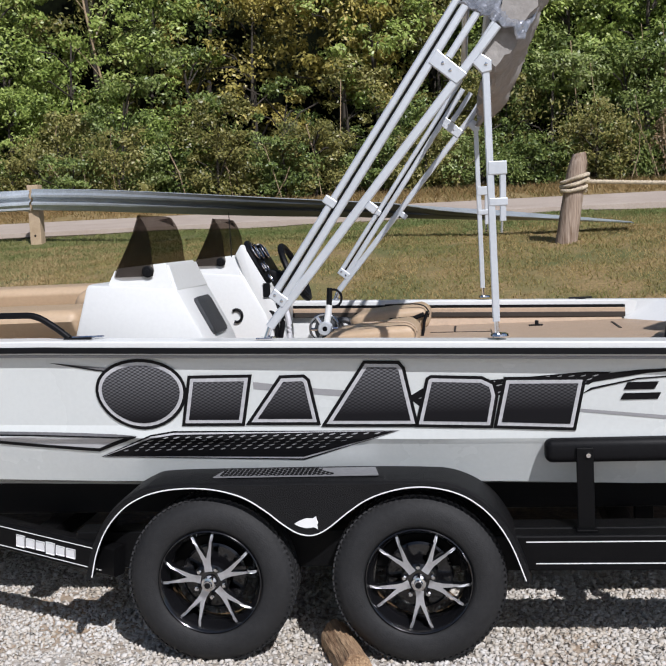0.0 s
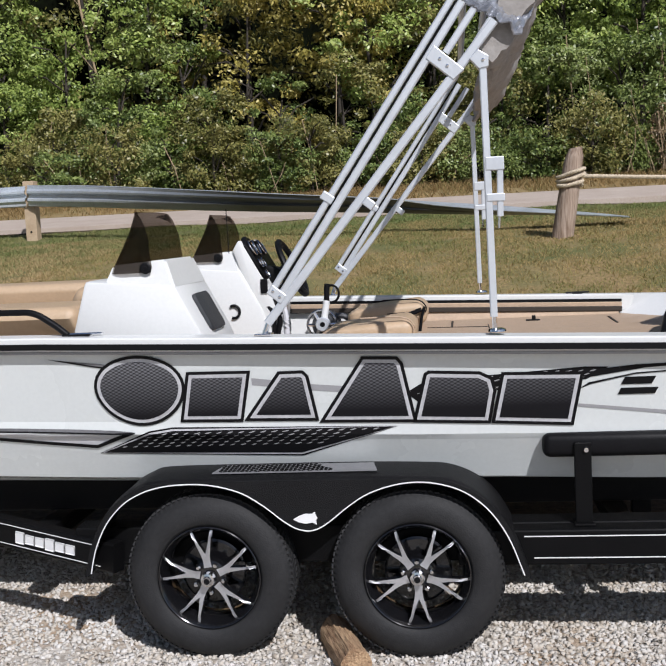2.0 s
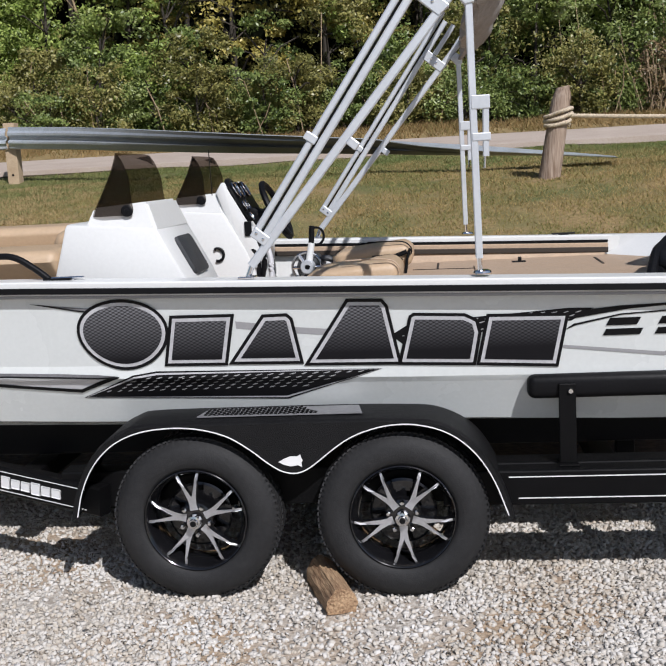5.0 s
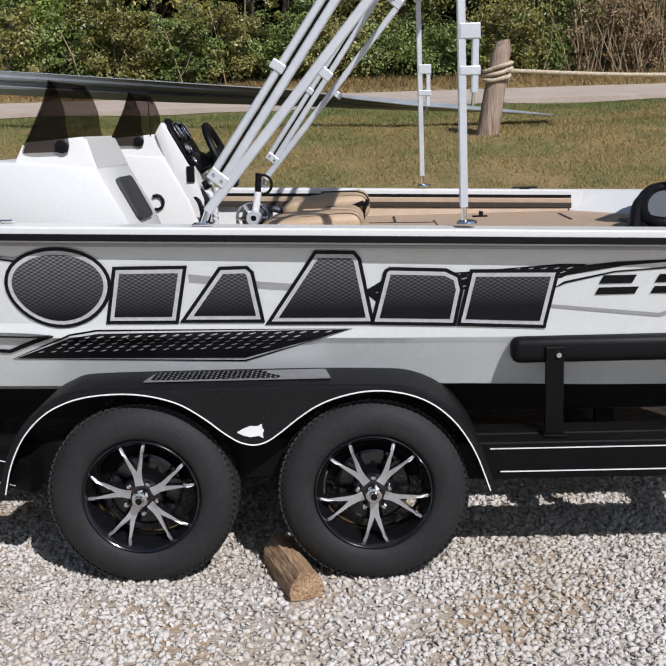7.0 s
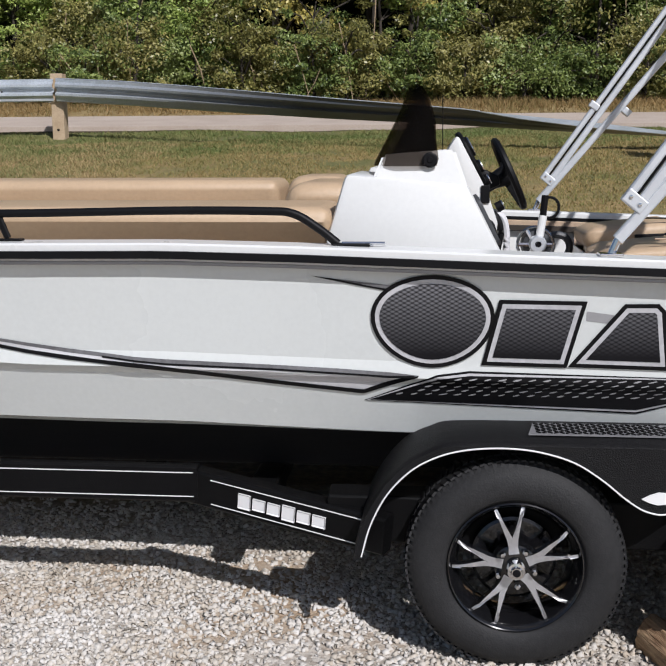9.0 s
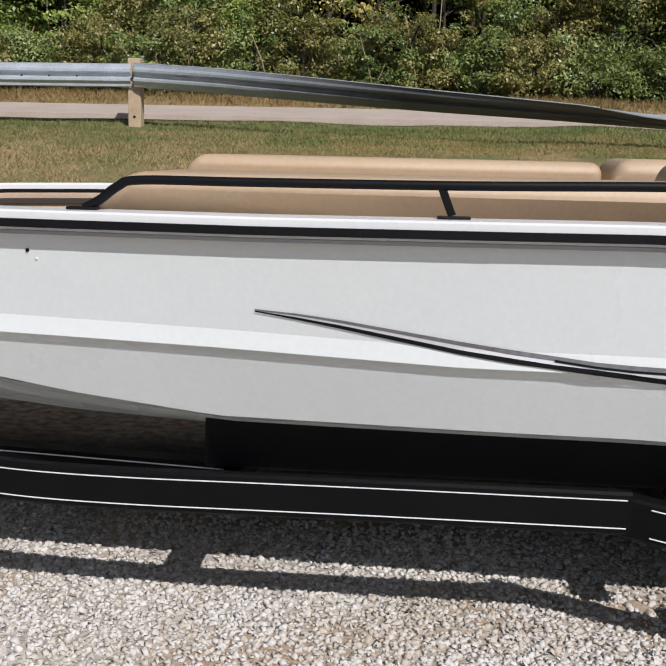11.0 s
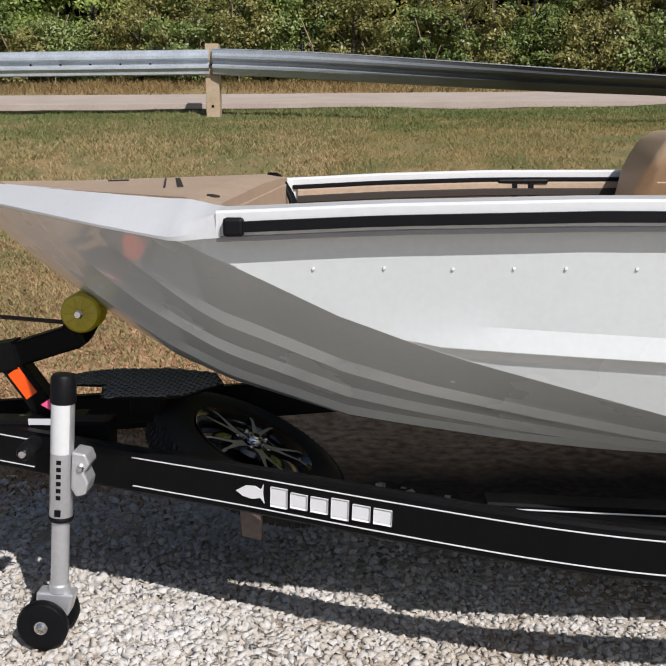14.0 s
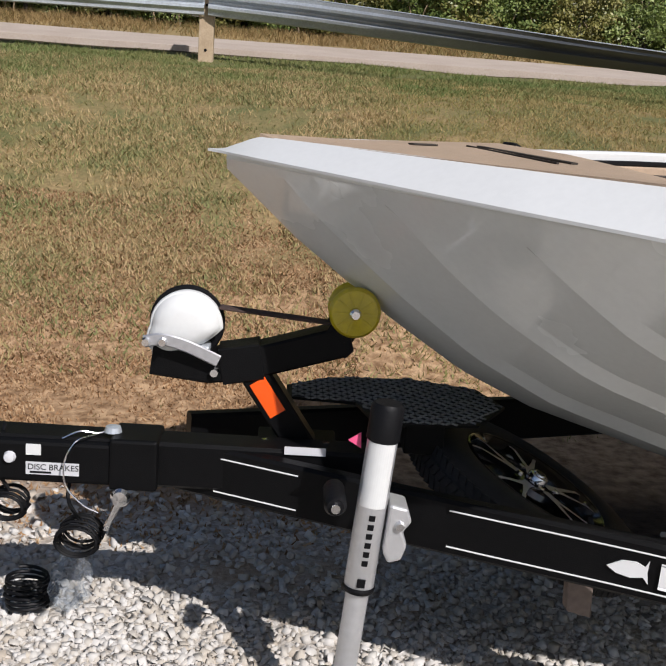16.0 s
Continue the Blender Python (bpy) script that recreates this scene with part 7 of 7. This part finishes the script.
part("well_floor", move(box(2.10, 2.50, 0.84, 2 * CY - 0.84, 1.137, 1.146, 0.003), o), M_HATCH, om, "dark splash well mat")

# ---- winch stand ----
wst = thing("winch_stand", "black winch post with white hand winch and amber bow roller", "winch", at=(-4.788, 1.205, 0.534))
o = Matrix.Translation((4.78, -1.14, -0.55))


def wp(name, bm, material, label="", smooth=False, parent=None):
    return part(name, move(bm, o), material, parent or wst, label, smooth)


post = wp("post", sweep([(-4.745, 1.14, 0.575), (-4.90, 1.14, 0.80)], rect(0.075, 0.078, 0.006), up=(0, 1, 0)), M_BLACK)
d = Vector((-0.155, 0, 0.225)).normalized()
nrm = Vector((-d.z, 0, d.x))
wp("reflector", sweep([Vector((-4.813, 1.099, 0.668)), Vector((-4.869, 1.099, 0.750))], rect(0.044, 0.004, 0.001), up=(0, 1, 0)), M_ORANGE, "orange side reflector", parent=post)
wp("foot", box(-4.86, -4.66, 1.05, 1.23, 0.578, 0.59, 0.003), M_BLACK)
for x in (-4.84, -4.69):
    wp("bolt", move(lathe([(0, 0.02), (0.010, 0.02), (0.012, 0.0)], 6, axis=2), Matrix.Translation((x, 1.075, 0.59))), M_CHROME)
arm = wp("arm", sweep([(-5.13, 1.14, 0.790), (-4.99, 1.14, 0.775), (-4.90, 1.14, 0.788), (-4.66, 1.14, 0.862)], rect(0.085, 0.078, 0.006)), M_BLACK)
wp("arm_sleeve", sweep([(-4.96, 1.14, 0.781), (-4.86, 1.14, 0.800)], rect(0.092, 0.092, 0.004)), M_BLACK)
wp("arm_bolt", move(lathe([(0, -0.012), (0.010, -0.012), (0.014, 0)], 8), Matrix.Translation((-4.975, 1.094, 0.768))), M_CHROME)
b = lathe([(0.0, -0.052), (0.040, -0.050), (0.066, -0.043), (0.080, -0.030), (0.084, -0.020), (0.088, -0.018), (0.090, -0.012), (0.086, -0.008), (0.086, 0.04), (0.0, 0.04)], 48)
for v in b.verts:
    # drop-shaped shell: full and round above, drawn out to a spout at the lower front
    low = max(0.0, -v.co.z / 0.086)
    v.co.x = v.co.x * (1 - 0.14 * low) - 0.048 * low
    v.co.z *= 0.86 if v.co.z < 0 else 1.0
wp("winch_cover", move(b, Matrix.Translation((-5.050, 1.14, 0.872))), M_WHITE, "white winch gear cover", 40)
wp("winch_drum", move(lathe([(0, -0.062), (0.091, -0.062), (0.094, -0.058), (0.094, -0.05), (0, -0.05)], 36), Matrix.Translation((-5.052, 1.225, 0.874))), M_RUB)
wp("winch_frame", box(-5.13, -4.99, 1.10, 1.20, 0.79, 0.83, 0.006), M_GALV)
han = wp("winch_handle", sweep(smooth_path([(-5.145, 1.07, 0.842), (-5.10, 1.066, 0.850), (-5.04, 1.066, 0.836), (-4.965, 1.075, 0.802)], 5), rect(0.008, 0.03, 0.003), up=(0, 0, 1)), M_SILVER, "silver crank lever", 30)
for x, z in ((-5.14, 0.843), (-5.10, 0.845)):
    wp("nut", move(lathe([(0, -0.012), (0.009, -0.012), (0.012, 0.0), (0.012, 0.01)], 8), Matrix.Translation((x, 1.062, z))), M_CHROME, parent=han)
wp("strap", sweep([(-4.972, 1.165, 0.918), (-4.69, 1.14, 0.900)], rect(0.045, 0.005, 0.001)), M_STRAP, "brown webbing strap")
wp("roller_bracket", prism([(-4.72, 0.845), (-4.655, 0.82), (-4.635, 0.84), (-4.60, 0.90), (-4.66, 0.935), (-4.70, 0.90)], 1.185, 1.20, 0.002), M_BLACK)
wp("roller_bracket", prism([(-4.72, 0.845), (-4.655, 0.82), (-4.635, 0.84), (-4.66, 0.935), (-4.70, 0.90)], 1.10, 1.112, 0.002), M_BLACK)
rol = wp("bow_roller", move(lathe([(0.0, -0.062), (0.012, -0.062), (0.016, -0.056), (0.056, -0.052), (0.063, -0.044), (0.064, -0.036), (0.05, -0.02), (0.045, 0.0), (0.05, 0.02), (0.064, 0.036), (0.063, 0.044), (0.056, 0.052), (0.0, 0.056)], 36), Matrix.Translation((-4.640, 1.138, 0.938))), M_YELLOW, "amber poly bow roller", 35)
wp("axle_nut", move(lathe([(0, -0.076), (0.010, -0.076), (0.015, -0.068), (0.015, -0.05)], 12), Matrix.Translation((-4.640, 1.138, 0.938))), M_CHROME, parent=rol)
for k in range(10):
    a = 2 * math.pi * k / 10
    wp("rib", sweep([(-4.640 + 0.018 * math.cos(a), 1.083, 0.938 + 0.018 * math.sin(a)), (-4.640 + 0.052 * math.cos(a), 1.086, 0.938 + 0.052 * math.sin(a))], rect(0.006, 0.004, 0.001), up=(0, 1, 0)), M_YELLOW, parent=rol)

# ---- jack ----
jk = thing("trailer_jack", "silver tubular trailer jack with black cap and twin caster wheels", "jack", at=(-4.652, 0.785, 0))
jk.rotation_euler = (0, radians(4.3), 0)
M_JACK = mat("brushed_zinc", (0.58, 0.58, 0.59), 0.38, metal=0.6, var=0.06, bump=0.05)
part("cap", lathe([(0.0, 0.815), (0.030, 0.815), (0.036, 0.806), (0.0365, 0.735), (0.033, 0.732)], 24, axis=2), M_RUB, jk, "black plastic cap", smooth=40)
up_ = part("upper_tube", lathe([(0.033, 0.735), (0.0335, 0.392), (0.030, 0.384), (0.0, 0.384)], 28, axis=2), M_JACK, jk, smooth=40)
bm = bmesh.new()
rows = []
for a in np.linspace(-2.6, -0.7, 14):
    rows.append([bm.verts.new((0.0342 * math.cos(a), 0.0342 * math.sin(a), z)) for z in (0.587, 0.732)])
for A, B in zip(rows, rows[1:]):
    bm.faces.new((A[0], A[1], B[1], B[0]))
part("white_sticker", bm, M_WHITE, up_, "white paper sticker")
for i in range(6):
    z = 0.572 - i * 0.021
    bm = bmesh.new()
    rows = []
    for a in np.linspace(-1.75, -1.35, 5):
        rows.append([bm.verts.new((0.0343 * math.cos(a), 0.0343 * math.sin(a), zz)) for zz in (z - 0.013, z)])
    for A, B in zip(rows, rows[1:]):
        bm.faces.new((A[0], A[1], B[1], B[0]))
    part("print_bar", bm, M_GRAPH, up_, "dark printed bar")
part("print_mark", move(box(-0.009, 0.009, -0.0365, -0.0325, 0.404, 0.424, 0.001), Matrix()), M_GRAPH, up_)
part("band", lathe([(0.0345, 0.398), (0.0365, 0.392), (0.0345, 0.384)], 24, axis=2), M_RUB, jk)
part("lower_tube", lathe([(0.026, 0.395), (0.026, 0.19), (0.031, 0.185), (0.032, 0.165), (0.0, 0.165)], 24, axis=2), M_JACK, jk, smooth=40)
part("yoke", prism([(-0.06, 0.165), (0.05, 0.165), (0.035, 0.10), (-0.03, 0.045), (-0.065, 0.06)], -0.028, 0.028, 0.006), M_JACK, jk)
for y in (-0.055, 0.055):
    t = part("caster_wheel", move(lathe([(0.0, -0.02), (0.05, -0.02), (0.068, -0.017), (0.075, -0.008), (0.075, 0.008), (0.068, 0.017), (0.05, 0.02), (0.0, 0.02)], 30), Matrix.Translation((-0.03, y, 0.078))), M_RUB, jk, "black caster wheel", smooth=40)
    part("caster_hub", move(lathe([(0.0, -0.024), (0.012, -0.024), (0.016, -0.021), (0.020, -0.0205), (0.022, -0.018)], 20), Matrix.Translation((-0.03, y, 0.078))), M_CHROME, t, smooth=30)
part("mount", prism([(0.035, 0.60), (0.075, 0.595), (0.088, 0.565), (0.072, 0.54), (0.086, 0.51), (0.078, 0.475), (0.05, 0.465), (0.035, 0.49)], -0.03, 0.05, 0.006), M_JACK, jk, "cast silver swivel mount")
part("mount_bolt", move(lathe([(0, -0.01), (0.009, -0.01), (0.012, 0.0)], 8), Matrix.Translation((0.062, -0.03, 0.555))), M_CHROME, jk)
part("pull_pin", move(lathe([(0, -0.05), (0.018, -0.05), (0.024, -0.04), (0.024, 0.05), (0, 0.05)], 16), Matrix.Translation((-0.085, -0.03, 0.60))), M_RUB, jk, "black release knob", smooth=40)
part("crank_boss", move(lathe([(0, -0.012), (0.010, -0.012), (0.012, 0)], 10), Matrix.Translation((-0.085, -0.08, 0.60))), M_CHROME, jk)
part("pink_tag", prism([(-0.07, 0.715), (-0.045, 0.735), (-0.04, 0.70)], 0.02, 0.024, 0), M_PINK, jk)

# ---- tongue details ----
tpart("label_plate", box(-5.41, -5.285, CY - 0.1935, CY - 0.1915, 0.508, 0.539, 0), M_LABEL, "grey printed label", parent=tn)
tpart("label_plate", box(-5.41, -5.375, CY - 0.1925, CY - 0.1905, 0.556, 0.583, 0), M_WHITE, parent=tn)
tpart("label_plate", box(-4.80, -4.70, CY - 0.176, CY - 0.174, 0.585, 0.605, 0), M_LABEL)
fc = bpy.data.curves.new("words", 'FONT')
fc.body = "DISC BRAKES"
fc.size = 0.0205
fc.extrude = 0.0004
fo_ = bpy.data.objects.new("words", fc)
scene.collection.objects.link(fo_)
dg = bpy.context.evaluated_depsgraph_get()
me = bpy.data.meshes.new_from_object(fo_.evaluated_get(dg))
bpy.data.objects.remove(fo_)
me.materials.clear()
me.materials.append(M_GRAPH)
tx = new("lettering", me)
tx.parent = tn
tx.matrix_basis = toff @ Matrix.Translation((-5.406, CY - 0.1942, 0.5205)) @ Matrix.Rotation(radians(90), 4, 'X')
tpart("print_bar", box(-5.40, -5.35, CY - 0.1945, CY - 0.1937, 0.5115, 0.5165, 0), M_GRAPH, parent=tn)
tpart("bolt_head", move(lathe([(0, -0.012), (0.012, -0.01), (0.015, 0)], 10), Matrix.Translation((-5.448, CY - 0.19, 0.548))), M_LABEL, parent=tn)
tpart("pivot_cap", move(lathe([(0, 0.018), (0.03, 0.016), (0.036, 0.0)], 16, axis=2), Matrix.Translation((-5.215, CY - 0.14, 0.607)) @ Matrix.Diagonal((0.6, 0.6, 0.8, 1))), M_GALV)
ball = tpart("hitch_pin", rod((-5.185, CY - 0.215, 0.462), (-5.215, CY - 0.215, 0.385), 0.009, 10), M_CHROME, "zinc hitch pin with eye")
tpart("eye", move(lathe([(0, -0.012), (0.018, -0.01), (0.024, 0.0), (0.018, 0.01), (0, 0.012)], 18), Matrix.Translation((-5.183, CY - 0.215, 0.468))), M_CHROME, parent=ball)
cab = smooth_path([(-5.25, CY - 0.16, 0.605), (-5.29, CY - 0.205, 0.60), (-5.315, CY - 0.215, 0.55), (-5.31, CY - 0.215, 0.49), (-5.27, CY - 0.215, 0.445), (-5.235, CY - 0.21, 0.425)], 8)
tpart("pin_cable", sweep(cab, ring(0.0022, 6)), M_CHROME, "thin steel keeper cable", True)
cab = smooth_path([(-5.33, CY - 0.17, 0.593), (-5.29, CY - 0.16, 0.610), (-5.25, CY - 0.15, 0.604), (-5.22, CY - 0.14, 0.612)], 6)
tpart("pin_cable", sweep(cab, ring(0.003, 6)), M_CHROME, smooth=True)
for cx, cz, r, n, y in ((-5.285, 0.345, 0.050, 9, CY - 0.17), (-5.455, 0.42, 0.042, 7, CY - 0.17)):
    pts = []
    for i in range(n * 16):
        a = i / 16 * 2 * math.pi
        pts.append((cx + r * math.cos(a) + 0.002 * math.sin(i * 0.7), y + 0.012 * (i / 16 - n / 2), cz + r * 0.8 * math.sin(a) + 0.006 * math.sin(i * 0.09)))
    w = thing("coiled_cable", "black coiled wiring cable hanging from the tongue", "cable", "coiled cables", (cx, y, cz + 0.1))
    part("coil", move(sweep(pts, ring(0.0038, 6)), Matrix.Translation((-cx, -y, -cz - 0.1))), M_RUB, w, smooth=True)
    part("tail", move(sweep(smooth_path([(cx, y, cz + r * 0.8), (cx - 0.03, y, cz + 0.1), (cx - 0.02, y + 0.04, cz + 0.19)], 5), ring(0.005, 6)), Matrix.Translation((-cx, -y, -cz - 0.1))), M_RUB, w, smooth=True)
# loose coil and crumpled clear bag on the gravel
pts = [(-5.47 + 0.055 * math.cos(i / 14 * 6.28) + 0.004 * math.sin(i), 1.29 + 0.045 * math.sin(i / 14 * 6.28), 0.025 + 0.0011 * i) for i in range(90)]
w = part("loose_cable", sweep(pts, ring(0.005, 6)), M_RUB, smooth=True)
tagged(w, "dark coiled cable lying on the gravel", "cable")
M_BAG = glassy("clear_plastic", (0.7, 0.72, 0.75), (0.86, 0.88, 0.9), 0.12)
b = bmesh.new()
bmesh.ops.create_icosphere(b, subdivisions=4, radius=1)
for v in b.verts:
    k = 1 + 0.55 * noise.noise(v.co * 2.3) + 0.3 * noise.noise(v.co * 6)
    v.co = Vector((v.co.x * 0.05 * k, v.co.y * 0.04 * k, max(0.004, 0.07 + v.co.z * 0.085 * k)))
bag = part("plastic_bag", move(b, Matrix.Translation((-5.36, 1.32, 0.012))), M_BAG)
tagged(bag, "crumpled clear plastic bag on the gravel", "bag")

# ---- tread plate step and things by the spare wheel ----
STEP = [(-4.80, 1.29), (-4.62, 1.27), (-4.58, 1.10), (-4.32, 1.13), (-4.22, 1.30), (-4.27, 1.46), (-4.45, 1.53), (-4.68, 1.50), (-4.80, 1.40)]
stp = tpart("step_plate", prism(STEP, 0.655, 0.662, axis=2), M_BLACK, "dark tread plate step")
bm = bmesh.new()
for i in range(36):
    for j in range(22):
        x, y = -4.795 + i * 0.0165, 1.105 + j * 0.02
        if not (inside(STEP, x - 0.008, y) and inside(STEP, x + 0.008, y)):
            continue
        rr = bmesh.ops.create_cube(bm, size=1)
        m = Matrix.Translation((x, y, 0.6635)) @ Matrix.Rotation(0.75 if (i + j) % 2 else -0.75, 4, 'Z') @ Matrix.Diagonal((0.017, 0.0045, 0.004, 1))
        bmesh.ops.transform(bm, matrix=m, verts=rr["verts"])
tpart("tread_ribs", bm, M_PLATE, parent=stp)
tpart("step_bracket", box(-4.50, -4.40, 1.15, 1.40, 0.57, 0.655, 0.004), M_BLACK)
# brown bracket hanging under the rail; firewood chock behind the wheel
tpart("hanger_bracket", prism([(-4.125, 0.45), (-4.06, 0.45), (-4.055, 0.275), (-4.115, 0.29)], 0.90, 0.94, 0.004), M_RUSTY, "brown steel hanger bracket")
bm = bmesh.new()
rows = []
wedge = [(-0.062, -0.048), (0.055, -0.048), (0.066, -0.010), (0.048, 0.035), (0.010, 0.058), (-0.022, 0.052), (-0.060, 0.010)]
for i in range(15):
    y = -0.17 + 0.36 * i / 14
    row = []
    for j in range(28):
        a, c = wedge[j // 4], wedge[(j // 4 + 1) % 7]
        f = (j % 4) / 4
        p = (a[0] + (c[0] - a[0]) * f, a[1] + (c[1] - a[1]) * f)
        k = 1 + 0.12 * noise.noise((p[0] * 40, y * 7, p[1] * 40)) + 0.06 * noise.noise((p[0] * 110, y * 14, p[1] * 110))
        row.append(bm.verts.new((p[0] * k, y + 0.014 * noise.noise((p[0] * 60, p[1] * 60, i)) * (1 if i in (0, 14) else 0.3), max(-0.048, p[1] * k))))
    rows.append(row)
for A, B in zip(rows, rows[1:]):
    for j in range(28):
        bm.faces.new((A[j], A[(j + 1) % 28], B[(j + 1) % 28], B[j]))
bm.faces.new(rows[0])
bm.faces.new(rows[-1])
lg = part("firewood_log", bm, M_LOG, smooth=30)
lg.matrix_basis = pose(0.535, 0.02, 0.052, 0, 0, 20)
tagged(lg, "split firewood log chocked against the rear tyre", "log")
